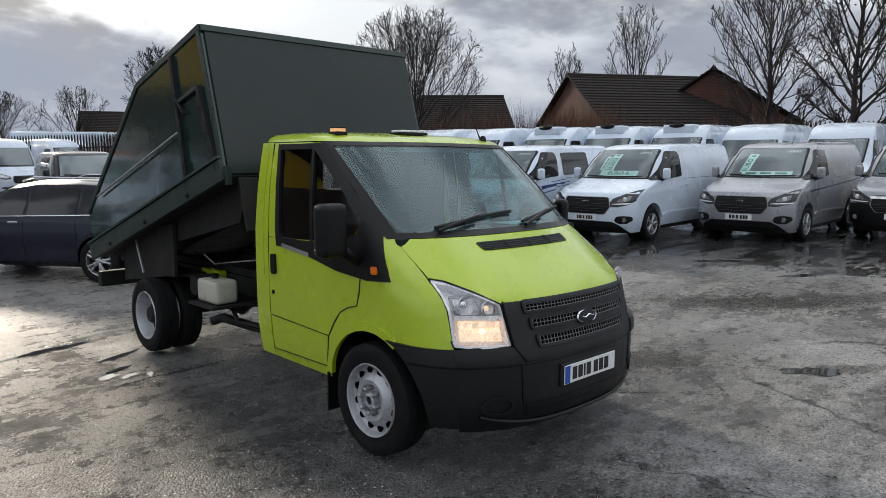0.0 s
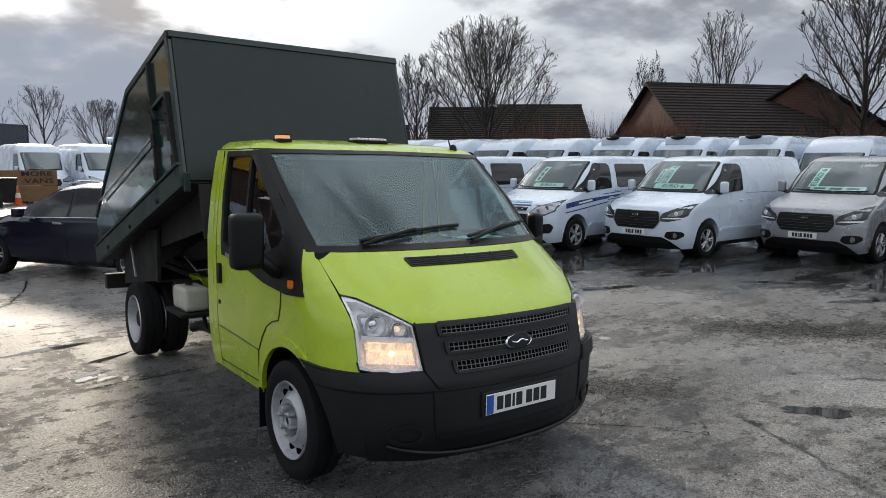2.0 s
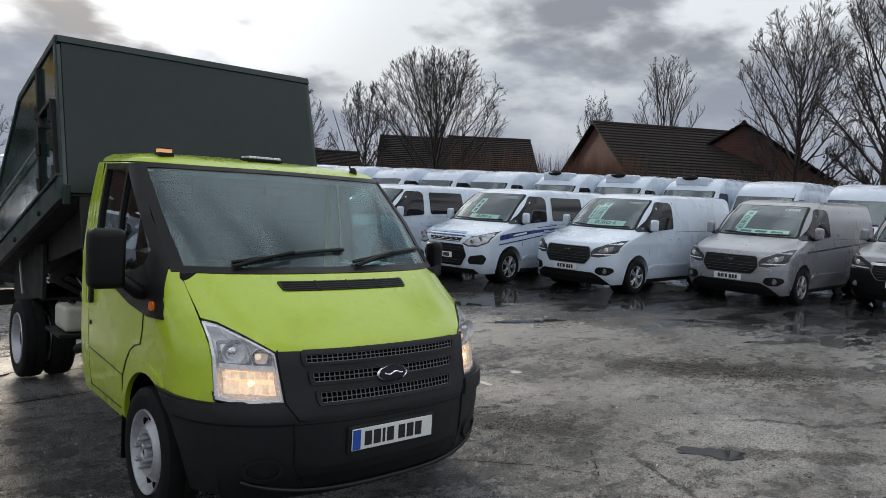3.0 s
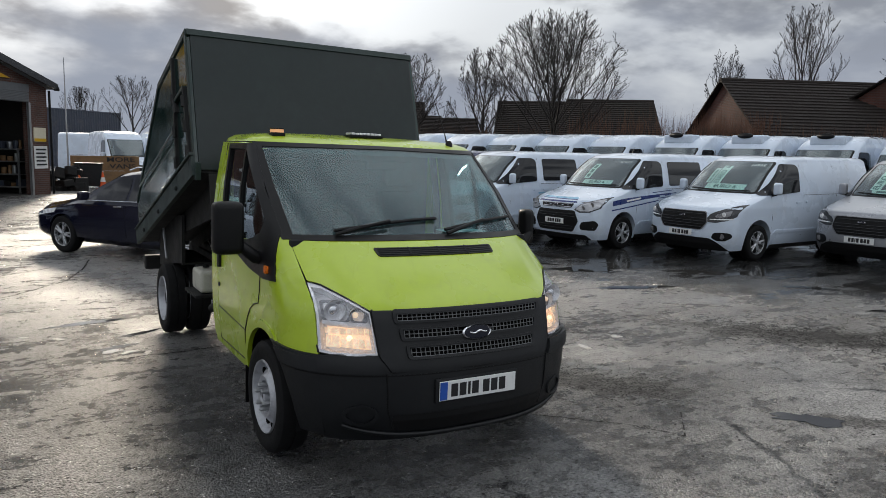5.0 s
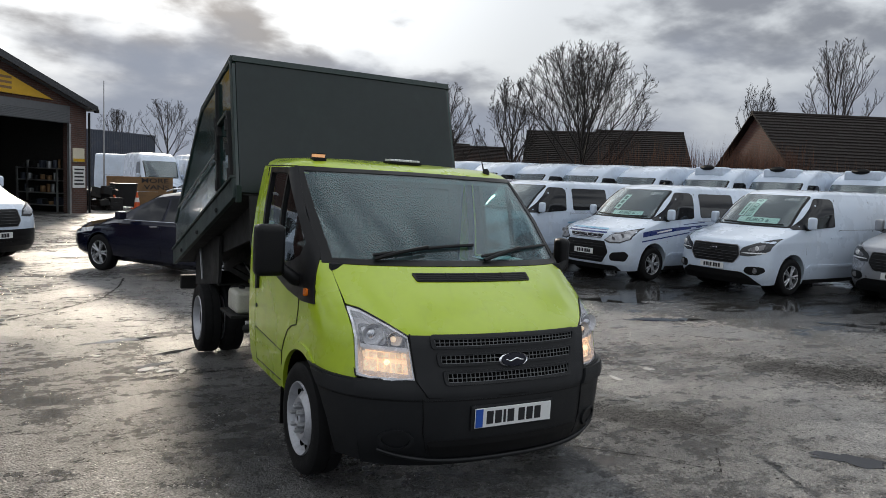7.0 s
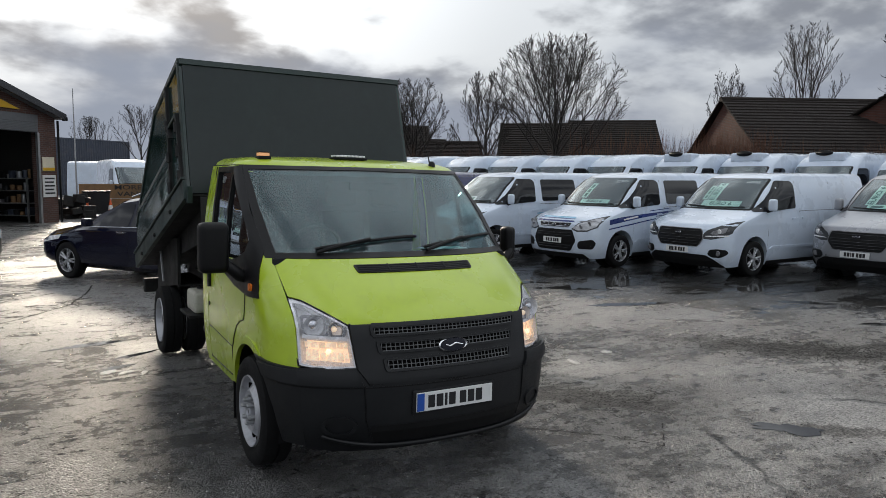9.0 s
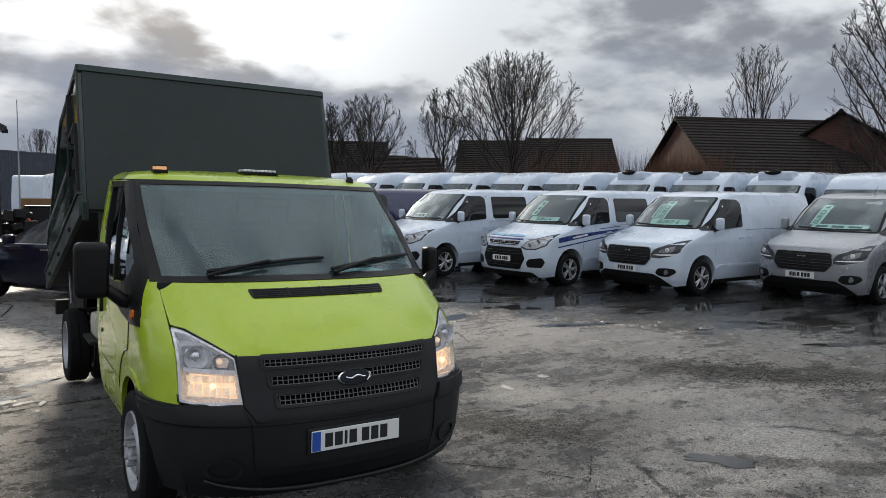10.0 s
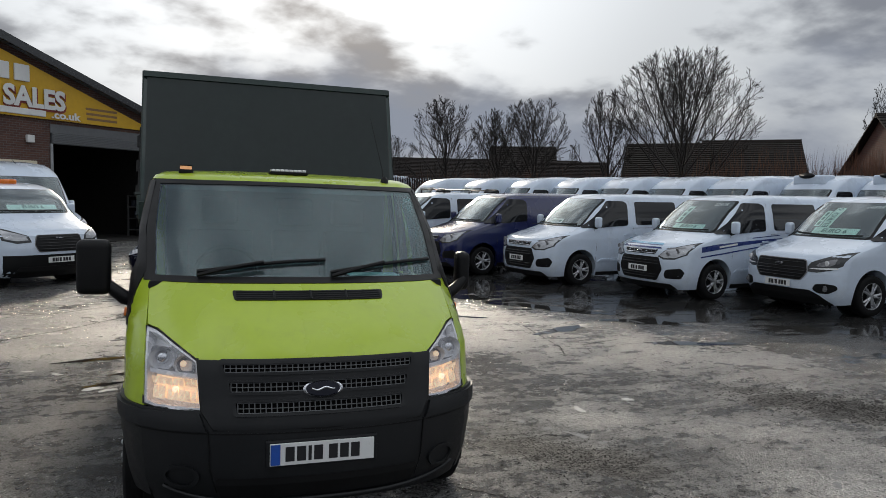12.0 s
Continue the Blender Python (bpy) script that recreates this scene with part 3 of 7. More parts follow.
    # paler tarmac right of the truck, with its sunlit brightness put into the colour too
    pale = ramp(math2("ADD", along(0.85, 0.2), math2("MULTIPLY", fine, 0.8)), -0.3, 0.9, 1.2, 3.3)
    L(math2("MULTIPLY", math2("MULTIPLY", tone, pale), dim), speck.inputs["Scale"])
    mix2 = node(nt, "ShaderNodeMix", data_type="RGBA")
    mix2.inputs["B"].default_value = (0.014, 0.014, 0.014, 1)
    L(speck.outputs[0], mix2.inputs["A"])
    L(math2("MAXIMUM", crack, math2("MULTIPLY", math2("MAXIMUM", pool, low), 0.88)), mix2.inputs["Factor"])
    mix3 = node(nt, "ShaderNodeMix", data_type="RGBA")
    mix3.inputs["B"].default_value = (0.24, 0.235, 0.225, 1)
    L(mix2.outputs["Result"], mix3.inputs["A"])
    L(math2("MULTIPLY", ramp(stone.outputs["Distance"], 0.20, 0.0), ramp(grit, 0.55, 0.75, 0.0, 0.8)), mix3.inputs["Factor"])
    L(mix3.outputs["Result"], p.inputs["Base Color"])
    damp = ramp(math2("ADD", math2("MULTIPLY", patch, 0.35), math2("ADD", math2("MULTIPLY", fine, 0.35), math2("MULTIPLY", lump, 0.30))), 0.38, 0.62, DAMP_LOW, DAMP_HIGH)
    damp = math2("ADD", damp, math2("SUBTRACT", math2("MULTIPLY", broken, 0.22), math2("MULTIPLY", low, 0.12)))
    rough = math2("ADD", math2("MULTIPLY", damp, math2("SUBTRACT", 1.0, pool)), math2("MULTIPLY", pool, 0.045))
    L(rough, p.inputs["Roughness"])
    fleck = ramp(math2("ADD", math2("MULTIPLY", lump, 0.28), math2("ADD", math2("MULTIPLY", fine, 0.12), math2("ADD", math2("MULTIPLY", grit, 0.40), math2("MULTIPLY", cell.outputs[1], 0.20)))), 0.38, 0.58, 0.15, 1.30)
    bare = math2("SUBTRACT", 1.0, math2("ADD", math2("MULTIPLY", broken, 0.50), math2("ADD", math2("MULTIPLY", smudge, 0.12), math2("MULTIPLY", pits, 0.24))))
    L(math2("MAXIMUM", math2("MULTIPLY", fleck, bare), math2("MULTIPLY", pool, 0.6)), p.inputs["Specular IOR Level"])
    dry = math2("SUBTRACT", 1.0, math2("MULTIPLY", pool, 0.96))
    # the far side of the yard lies lower and is worn smooth under a film of rain
    smooth = ramp(math2("ADD", sep.outputs[1], math2("MULTIPLY", wob, 2.0)), 4.2, 8.0, 1.0, 0.64)
    height = math2("ADD", math2("MULTIPLY", grit, 0.9), math2("MULTIPLY", stone.outputs["Distance"], -0.9))
    smooth = math2("MULTIPLY", smooth, math2("SUBTRACT", 1.0, math2("MULTIPLY", low, 0.6)))
    coarse = math2("MINIMUM", math2("ADD", ramp(patch, 0.40, 0.60, 0.95, 0.60), math2("MULTIPLY", math2("MAXIMUM", broken, math2("MULTIPLY", trench, 0.5)), 0.5)), 1.0)
    bp = node(nt, "ShaderNodeBump", Distance=GRAIN_DEPTH)
    L(math2("MULTIPLY", math2("MULTIPLY", dry, smooth), coarse), bp.inputs["Strength"])
    L(height, bp.inputs["Height"])
    bp2 = node(nt, "ShaderNodeBump", Distance=0.05)
    L(math2("MULTIPLY", smooth, 0.3), bp2.inputs["Strength"])
    L(math2("SUBTRACT", math2("MULTIPLY", math2("ADD", noise_at(2.2, 5.0), math2("MULTIPLY", lump, 0.35)), dry), crack), bp2.inputs["Height"])
    L(bp.outputs[0], bp2.inputs["Normal"])
    L(bp2.outputs[0], p.inputs["Normal"])
    return m


def build_ground():
    n = 60
    verts, faces = [], []
    xs = np.concatenate([[-900, -300, -120, -60], np.linspace(-30, 40, n), [60, 120, 300, 900]])
    ys = np.concatenate([[-900, -300, -120, -40], np.linspace(-20, 60, n), [90, 160, 400, 900]])
    for y in ys:
        for x in xs:
            verts.append((x, y, 0.0))
    k = len(xs)
    for j in range(len(ys) - 1):
        for i in range(k - 1):
            faces.append((j * k + i, j * k + i + 1, (j + 1) * k + i + 1, (j + 1) * k + i))
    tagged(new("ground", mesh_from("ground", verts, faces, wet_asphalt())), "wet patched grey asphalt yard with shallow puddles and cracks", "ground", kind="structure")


build_ground()


# ---- wheels ----


def make_wheel(parent, x, y, r, width, outward, style, label=""):
    """One road wheel: tyre with tread blocks, rim with dish, holes or spokes, hub and nuts. outward: -1 faces -x."""
    o = outward
    wheel = part("wheel", lathe_bm([(0.02, -width * 0.3 * o), (r * 0.60, -width * 0.3 * o), (r * 0.60, -width * 0.32 * o), (0.02, -width * 0.32 * o)], 24), BLACKSTEEL, parent, label)
    wheel.matrix_basis = Matrix.Translation((x, y, r))
    h = width / 2
    rr = r * 0.655
    prof = [(rr, -h * 0.86), (r * 0.80, -h), (r * 0.93, -h * 0.96), (r * 0.985, -h * 0.80), (r, -h * 0.5), (r, -h * 0.08), (r * 0.975, -h * 0.06), (r * 0.975, h * 0.06), (r, h * 0.08), (r, h * 0.5), (r * 0.985, h * 0.80), (r * 0.93, h * 0.96), (r * 0.80, h), (rr, h * 0.86), (rr, -h * 0.86)]
    bm = lathe_bm(prof[:-1], 56, caps="loop")
    part("tyre", bm, RUBBER, wheel, smooth=40)
    f = h * 0.86
    if style == "steel":
        prof = [(rr, f * o), (rr * 0.985, (f + 0.012) * o), (rr * 0.95, (f + 0.008) * o), (rr * 0.90, (f - 0.03) * o), (rr * 0.80, (f - 0.045) * o), (rr * 0.62, (f - 0.01) * o), (rr * 0.56, (f + 0.004) * o), (rr * 0.44, (f - 0.002) * o), (rr * 0.40, (f - 0.03) * o), (0.01, (f - 0.035) * o)]
        rim = part("rim", lathe_bm(prof, 48, caps="last"), WHEEL, wheel, smooth=35)
        for k in range(12):
            a = 2 * math.pi * (k + 0.5) / 12
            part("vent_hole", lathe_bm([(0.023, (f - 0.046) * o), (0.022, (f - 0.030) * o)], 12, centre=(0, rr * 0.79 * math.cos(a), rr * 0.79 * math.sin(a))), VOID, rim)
        for k in range(6):
            a = 2 * math.pi * k / 6 + 0.3
            part("wheel_nut", lathe_bm([(0.015, (f - 0.03) * o), (0.015, (f + 0.034) * o), (0.006, (f + 0.040) * o)], 6, centre=(0, rr * 0.32 * math.cos(a), rr * 0.32 * math.sin(a))), STEEL, rim)
        part("hub", lathe_bm([(rr * 0.22, (f - 0.035) * o), (rr * 0.21, (f + 0.012) * o), (rr * 0.15, (f + 0.02) * o), (rr * 0.13, (f + 0.004) * o), (0.01, (f + 0.002) * o)], 20), WHEEL, rim, smooth=35)
        part("hub_bore", lathe_bm([(rr * 0.12, (f + 0.004) * o), (rr * 0.11, (f + 0.008) * o), (0.004, (f + 0.008) * o)], 16), BLACKSTEEL, rim)
    elif style == "rear":
        prof = [(rr, f * o), (rr * 0.985, (f + 0.010) * o), (rr * 0.94, (f + 0.002) * o), (rr * 0.90, (f - 0.04) * o), (rr * 0.84, (f - 0.10) * o), (rr * 0.60, (f - 0.125) * o), (rr * 0.45, (f - 0.12) * o), (0.01, (f - 0.12) * o)]
        rim = part("rim", lathe_bm(prof, 48, caps="last"), WHEEL, wheel, smooth=35)
        for k in range(10):
            a = 2 * math.pi * (k + 0.5) / 10
            part("vent_hole", lathe_bm([(0.022, (f - 0.125) * o), (0.021, (f - 0.108) * o)], 10, centre=(0, rr * 0.70 * math.cos(a), rr * 0.70 * math.sin(a))), BLACK, rim)
        part("hub", lathe_bm([(rr * 0.42, (f - 0.125) * o), (rr * 0.40, (f - 0.06) * o), (rr * 0.30, (f - 0.03) * o), (0.01, (f - 0.03) * o)], 20), BLACKSTEEL, rim, smooth=35)
    else:
        prof = [(rr, f * o), (rr * 0.985, (f + 0.008) * o), (rr * 0.95, (f + 0.0) * o), (rr * 0.93, (f - 0.06) * o), (rr * 0.3, (f - 0.07) * o), (0.01, (f - 0.07) * o)]
        rim = part("rim", lathe_bm(prof, 40, caps="last"), ALLOY if style == "alloy" else LAMPDARK, wheel, smooth=35)
        back = part("brake_gap", lathe_bm([(rr * 0.92, (f - 0.055) * o), (0.01, (f - 0.052) * o)], 32), BLACK, rim)
        sp = bmesh.new()
        for k in range(10):
            a = 2 * math.pi * (k // 2) / 5 + (0.17 if k % 2 else -0.17)
            b = 2 * math.pi * (k // 2) / 5 + (0.10 if k % 2 else -0.10)
            p0 = Vector(((f - 0.012) * o, rr * 0.16 * math.cos(b), rr * 0.16 * math.sin(b)))
            p1 = Vector(((f - 0.004) * o, rr * 0.95 * math.cos(a), rr * 0.95 * math.sin(a)))
            tube_bm([p0, p1], [0.022, 0.017], 6, bm=sp)
        part("spokes", sp, ALLOY, rim)
        part("hub", lathe_bm([(rr * 0.24, (f - 0.05) * o), (rr * 0.22, (f - 0.002) * o), (rr * 0.12, (f + 0.008) * o), (0.01, (f + 0.008) * o)], 20), ALLOY, rim, smooth=35)
    return wheel


def number_plate(parent, m, yellow=False, w=0.52, h=0.111, band=True):
    """A plate with its characters as plain bars."""
    pl = part("number_plate", box_bm(-w / 2, w / 2, -0.006, 0.0, -h / 2, h / 2, 0.002, 1), PLATEYELLOW if yellow else PLATEWHITE, parent, "yellow number plate" if yellow else "white number plate with blue end band" if band else "white number plate")
    pl.matrix_basis = m
    x = -w / 2 + 0.075
    for k in range(7):
        wide = 0.016 if k == 2 else 0.044
        part("character_bar", box_bm(x, x + wide, -0.008, -0.0061, -h * 0.33, h * 0.33), INK, pl)
        x += wide + (0.030 if k == 3 else 0.012)
    if band and not yellow:
        part("blue_band", box_bm(-w / 2 + 0.003, -w / 2 + 0.05, -0.008, -0.0061, -h * 0.46, h * 0.46), PLATEBLUE, pl)
    return pl


def oval_badge(parent, m, a=0.085, b=0.035):
    bm = bmesh.new()
    lathe_bm([(1.0, 0.0), (1.0, -0.012), (0.9, -0.018), (0.8, -0.012)], 36, "y", bm)
    bmesh.ops.scale(bm, vec=(a, 1, b), verts=bm.verts)
    bd = part("badge", bm, CHROME, parent, "chrome-rimmed dark oval badge", smooth=40)
    bd.matrix_basis = m
    inner = bmesh.new()
    lathe_bm([(0.86, -0.012), (0.82, -0.0185), (0.01, -0.021)], 36, "y", inner)
    bmesh.ops.scale(inner, vec=(a, 1, b), verts=inner.verts)
    part("badge_face", inner, BADGEBLUE, bd, smooth=40)
    stroke = [(a * 0.58 * t, -0.022, b * (0.13 * math.sin(4.6 * t + 0.6) + 0.06 * t)) for t in np.linspace(-1, 1, 26)]
    part("badge_stroke", tube_bm(stroke, [float(b * 0.11 * (1.15 - 0.5 * abs(t))) for t in np.linspace(-1, 1, 26)], 5), CHROME, bd, smooth=50)
    return bd


# ---- standing water, painted glints, gravel and worn paint on the yard ----


def blob(name, x, y, rx, ry, turn, seed, material, z=0.004, rough=0.75, n=90):
    rnd = random.Random(seed)
    ph = [rnd.uniform(0, 6.28) for _ in range(14)]
    vs = []
    for k in range(n):
        a = 2 * math.pi * k / n
        r = 1 + rough * sum(math.sin((j + 2) * a + ph[j]) / (j + 1.5) for j in range(14)) * 0.45
        vs.append((rx * r * math.cos(a), ry * r * math.sin(a), 0))
    ob = new(name, mesh_from(name, vs, [tuple(range(n))], material))
    ob.matrix_world = pose(x, y, z, 0, 0, turn)
    return ob


for i, (x, y, rx, ry, t) in enumerate([(2.68, -0.40, 0.22, 0.11, -40), (5.45, 4.05, 0.50, 0.13, -15), (5.95, 5.65, 0.75, 0.20, -12), (4.25, 5.35, 0.45, 0.14, 20), (7.9, 2.9, 0.35, 0.12, -40),
                                        (5.0, 7.2, 0.9, 0.25, -50), (3.9, 8.9, 0.8, 0.25, -50), (3.0, 6.9, 0.5, 0.12, -30), (7.4, 1.35, 0.35, 0.10, -20), (-1.42, 3.86, 0.16, 0.05, 15), (-1.2, 4.3, 0.2, 0.05, 30), (-1.6, 5.0, 0.3, 0.08, 10)]):
    tagged(blob("puddle", x, y, rx, ry, t, 40 + i, PUDDLE), "shallow rain puddle on the asphalt", "puddle", "puddles on the yard", "structure")
for i, (x, y, r) in enumerate([(-1.50, 3.72, 0.09), (-1.36, 3.63, 0.07), (-1.22, 3.55, 0.05), (2.56, 1.88, 0.07), (3.15, 2.04, 0.06), (-1.9, 4.4, 0.05), (-2.2, 4.6, 0.04)]):
    ob = blob("stone_chip", x, y, r, r * 0.55, 30 * i, 70 + i, GRITGLINT, 0.0)
    bm = bmesh.new()
    bm.from_mesh(ob.data)
    ex = bmesh.ops.extrude_face_region(bm, geom=bm.faces[:])
    bmesh.ops.translate(bm, vec=(0, 0, 0.005), verts=[v for v in ex["geom"] if isinstance(v, bmesh.types.BMVert)])
    bmesh.ops.recalc_face_normals(bm, faces=bm.faces)
    bm.to_mesh(ob.data)
    bm.free()
    tagged(ob, "flat pale patch painted for a wet glint on the asphalt", "stone", "pale chips on the yard")


def scatter(name, count, cx, cy, rx, ry, turn, size, seed, material, label, category):
    """Loose stones as one heap of small facets."""
    rnd = random.Random(seed)
    V, F = [], []
    c, s = math.cos(radians(turn)), math.sin(radians(turn))
    for k in range(count):
        u, v = rnd.gauss(0, 0.5) * rx, rnd.gauss(0, 0.5) * ry
        x, y = cx + u * c - v * s, cy + u * s + v * c
        r = size * rnd.uniform(0.4, 1.3)
        i = len(V)
        a0 = rnd.uniform(0, 3)
        for j in range(4):
            a = a0 + j * 1.57 + rnd.uniform(-0.3, 0.3)
            V.append((x + r * math.cos(a), y + r * math.sin(a), 0.0))
        V.append((x + rnd.uniform(-0.3, 0.3) * r, y + rnd.uniform(-0.3, 0.3) * r, r * rnd.uniform(0.3, 0.6)))
        F += [(i, i + 1, i + 4), (i + 1, i + 2, i + 4), (i + 2, i + 3, i + 4), (i + 3, i, i + 4)]
    tagged(new(name, mesh_from(name, V, F, material)), label, category, kind="stuff")


scatter("gravel", 5200, 5.2, 1.0, 1.5, 0.55, -50, 0.009, 3, GRAVEL, "loose dark gravel where the asphalt has broken up", "gravel")
scatter("gravel", 2200, 2.0, 0.86, 0.9, 0.5, -45, 0.007, 4, GRAVEL, "dark loosened grit on the patched asphalt", "gravel")
scatter("gravel", 260, 2.6, 0.3, 3.2, 2.6, 0, 0.011, 5, GRAVEL, "scattered single dark pebbles on the asphalt", "gravel")
scatter("gravel", 900, -2.6, 0.6, 2.2, 2.2, 0, 0.007, 6, GRITGLINT, "fine pale grit over the asphalt", "gravel")


def ribbon(name, points, width, seed, material, label, category, z=0.003, gaps=0.0):
    """A ragged strip along a line: a crack, a seam or worn paint."""
    rnd = random.Random(seed)
    pts = [Vector((*p, 0)) for p in points]
    V, F = [], []
    for a, b in zip(pts, pts[1:]):
        n = max(2, int((b - a).length / 0.05))
        d = (b - a).normalized()
        side = Vector((-d.y, d.x, 0))
        for k in range(n):
            if rnd.random() < gaps:
                continue
            p, q = a.lerp(b, k / n), a.lerp(b, (k + 1.05) / n)
            i = len(V)
            off = rnd.gauss(0, 0.35) * width
            for e in (p, q):
                w = width * rnd.uniform(0.25, 0.9)
                V += [tuple(e + side * (off + w)) , tuple(e + side * (off - w))]
            V[i:] = [(x, y, z + 0.00002 * k) for x, y, _ in V[i:]]
            F.append((i, i + 1, i + 3, i + 2))
    tagged(new(name, mesh_from(name, V, F, material)), label, category, kind="stuff")


for seed, (pts, w, g) in enumerate([([(-1.52, 3.41), (-1.26, 3.45), (-0.96, 3.43), (-0.55, 3.47)], 0.012, 0.0), ([(-1.25, 2.84), (-0.93, 2.75), (-0.53, 2.88), (-0.28, 2.93)], 0.006, 0.3),
                                    ([(3.88, 5.83), (3.65, 4.23), (3.47, 3.81)], 0.012, 0.1), ([(3.65, 4.23), (4.63, 4.54)], 0.012, 0.2), ([(3.88, 3.89), (4.0, 4.3)], 0.008, 0.1),
                                    ([(0.80, 0.77), (1.15, 0.42), (1.42, 0.15), (1.61, -0.18)], 0.007, 0.25), ([(1.61, -0.18), (1.95, 0.15)], 0.006, 0.4)]):
    ribbon("crack", pts, w, 100 + seed, CRACK, "dark wet crack in the asphalt", "crack", gaps=g)
for seed, pts in enumerate([[(-1.18, 9.75), (-1.27, 9.1), (-1.36, 8.7), (-1.62, 7.8), (-2.22, 6.99), (-2.81, 6.40), (-3.3, 6.1)], [(-1.75, 9.08), (-2.36, 8.57), (-3.12, 8.21), (-4.2, 7.9)]]):
    ribbon("seam", pts, 0.022, 120 + seed, CRACK, "dark curved seam between bays of asphalt", "seam", gaps=0.05)
ribbon("worn_line", [(1.62, 2.22), (1.94, 1.72), (2.21, 1.25), (2.36, 1.02)], 0.045, 131, WORNPAINT, "faint remains of a white painted line", "road marking", z=0.0015, gaps=0.25)
ribbon("worn_line", [(3.30, 1.60), (3.51, 1.32), (3.71, 1.05), (3.70, 0.5), (3.62, 0.15), (3.3, -0.1)], 0.035, 132, WORNPAINT, "faint remains of a white painted line", "road marking", z=0.0015, gaps=0.5)
ribbon("worn_line", [(2.57, 2.42), (3.08, 2.92)], 0.02, 133, WORNPAINT, "faint remains of a white painted line", "road marking", z=0.0015, gaps=0.5)

# ---- tipper truck ----


def build_truck():
    root = thing("tipper_truck", pose(0, 0, 0, 0, 1.0, 0), "lime green tipper truck with its dark green box body tipped up", "truck")
    S = Shell([(0.20, 0.16, 0.55, 2.6, 0.85), (0.30, 0.045, 0.60, 2.5, 0.91), (0.40, 0.005, 0.62, 2.4, 0.935), (0.55, 0.0, 0.62, 2.4, 0.955), (0.70, 0.005, 0.62, 2.4, 0.965), (0.76, 0.03, 0.62, 2.4, 0.968),
               (0.98, 0.085, 0.62, 2.4, 0.97), (1.03, 0.125, 0.62, 2.4, 0.97), (1.15, 0.285, 0.60, 2.4, 0.97), (1.30, 0.53, 0.52, 2.4, 0.968), (1.345, 0.615, 0.48, 2.5, 0.965),
               (1.60, 0.95, 0.31, 2.6, 0.938), (1.89, 1.335, 0.22, 2.8, 0.890), (1.93, 1.41, 0.22, 2.8, 0.868), (1.955, 1.50, 0.24, 3.0, 0.82), (1.972, 1.66, 0.24, 3.0, 0.68), (1.982, 1.80, 0.2, 3.0, 0.4)], 2.18)
    cab = part("cab_floor", box_bm(-0.88, 0.88, 0.95, 2.12, 0.40, 0.62, 0.02), BLACK, root)
    part("engine_bulkhead", box_bm(-0.62, 0.62, 0.42, 0.95, 0.32, 1.02, 0.05), BLACK, root)

    # roof
    part("roof", S.loft(levels((1.905, 1.955, 4), (1.955, 1.982, 5))), LIME, root, smooth=50)
    for sg in (-1, 1):
        side = S.side(sg)
        arch = [(0.885 - 0.43 * math.cos(radians(a)), 0.345 + 0.43 * math.sin(radians(a))) for a in range(64, 170, 8)]
        edge = [(S.front_y(0.88 * S.at(z)[3], z), z) for z in np.linspace(1.33, 0.745, 14)]
        wing = [(0.955, 1.085), (0.84, 1.335)] + edge + [(0.70, 0.745)] + arch + [(1.312, 0.44), (1.345, 0.44), (1.302, 0.665), (1.165, 0.845), (0.995, 0.91)]
        part("wing", sheet_bm(wing, side, 0, 0.02, 0.07), LIME, root, smooth=40)
        lip_i = [(0.885 - 0.425 * math.cos(radians(a)), 0.345 + 0.425 * math.sin(radians(a))) for a in range(58, 176, 8)]
        lip_o = [(0.885 - 0.475 * math.cos(radians(a)), 0.345 + 0.475 * math.sin(radians(a))) for a in range(58, 176, 8)]
        part("arch_lip", sheet_bm(lip_o + lip_i[::-1], side, 0.008, 0.03, 0.2), LIME, root, smooth=40)
        liner = [(0.885 - 0.45 * math.cos(radians(a)), 0.345 + 0.45 * math.sin(radians(a))) for a in range(-10, 200, 10)]
        part("arch_liner", prism_bm(liner, "x", sg * 0.50, sg * 0.56), BLACK, root)
        roofliner = bmesh.new()
        for (y0, z0), (y1, z1) in zip(liner, liner[1:]):
            vs = [roofliner.verts.new(p) for p in ((sg * 0.5, y0, z0), (sg * 0.5, y1, z1), (sg * 0.92, y1, z1), (sg * 0.92, y0, z0))]
            roofliner.faces.new(vs)
        part("arch_liner", roofliner, BLACK, root)
        # door: lower panel, window frame, inner lining
        hole = [(1.83, 1.245), (1.865, 1.28), (1.925, 1.862), (1.515, 1.864), (1.175, 1.61), (0.975, 1.43), (0.98, 1.33), (1.10, 1.265), (1.25, 1.25), (1.40, 1.245), (1.60, 1.245)]
        lowdoor = [(1.99, 0.46), (2.00, 1.20), (1.995, 1.25), (1.04, 1.28), (0.965, 1.09), (1.005, 0.905), (1.175, 0.84), (1.312, 0.66), (1.355, 0.46)]
        door = part("door", sheet_bm(lowdoor, side, 0, 0.02, 0.09), LIME, root, smooth=40)
        part("window_frame", sheet_bm([(1.995, 1.255), (2.02, 1.898), (1.46, 1.898), (1.50, 1.864), (1.925, 1.862), (1.865, 1.255)], side, 0, 0.012, 0.2), LIME, door, smooth=40)
        part("door_lining", sheet_bm([(1.98, 0.55), (1.98, 1.24), (1.04, 1.26), (1.0, 1.0), (1.36, 0.62)], side, -0.045, 0.02, 0.2), DASH, door)
        part("pillar_lining", sheet_bm([(1.995, 1.255), (2.01, 1.89), (1.47, 1.89), (1.51, 1.855), (1.915, 1.852), (1.855, 1.255)], side, -0.02, 0.01, 0.2), DASH, door)
        part("door_glass", sheet_bm(hole, side, -0.012, 0.004, 0.2), SIDEGLASS, door, "clear side glass")
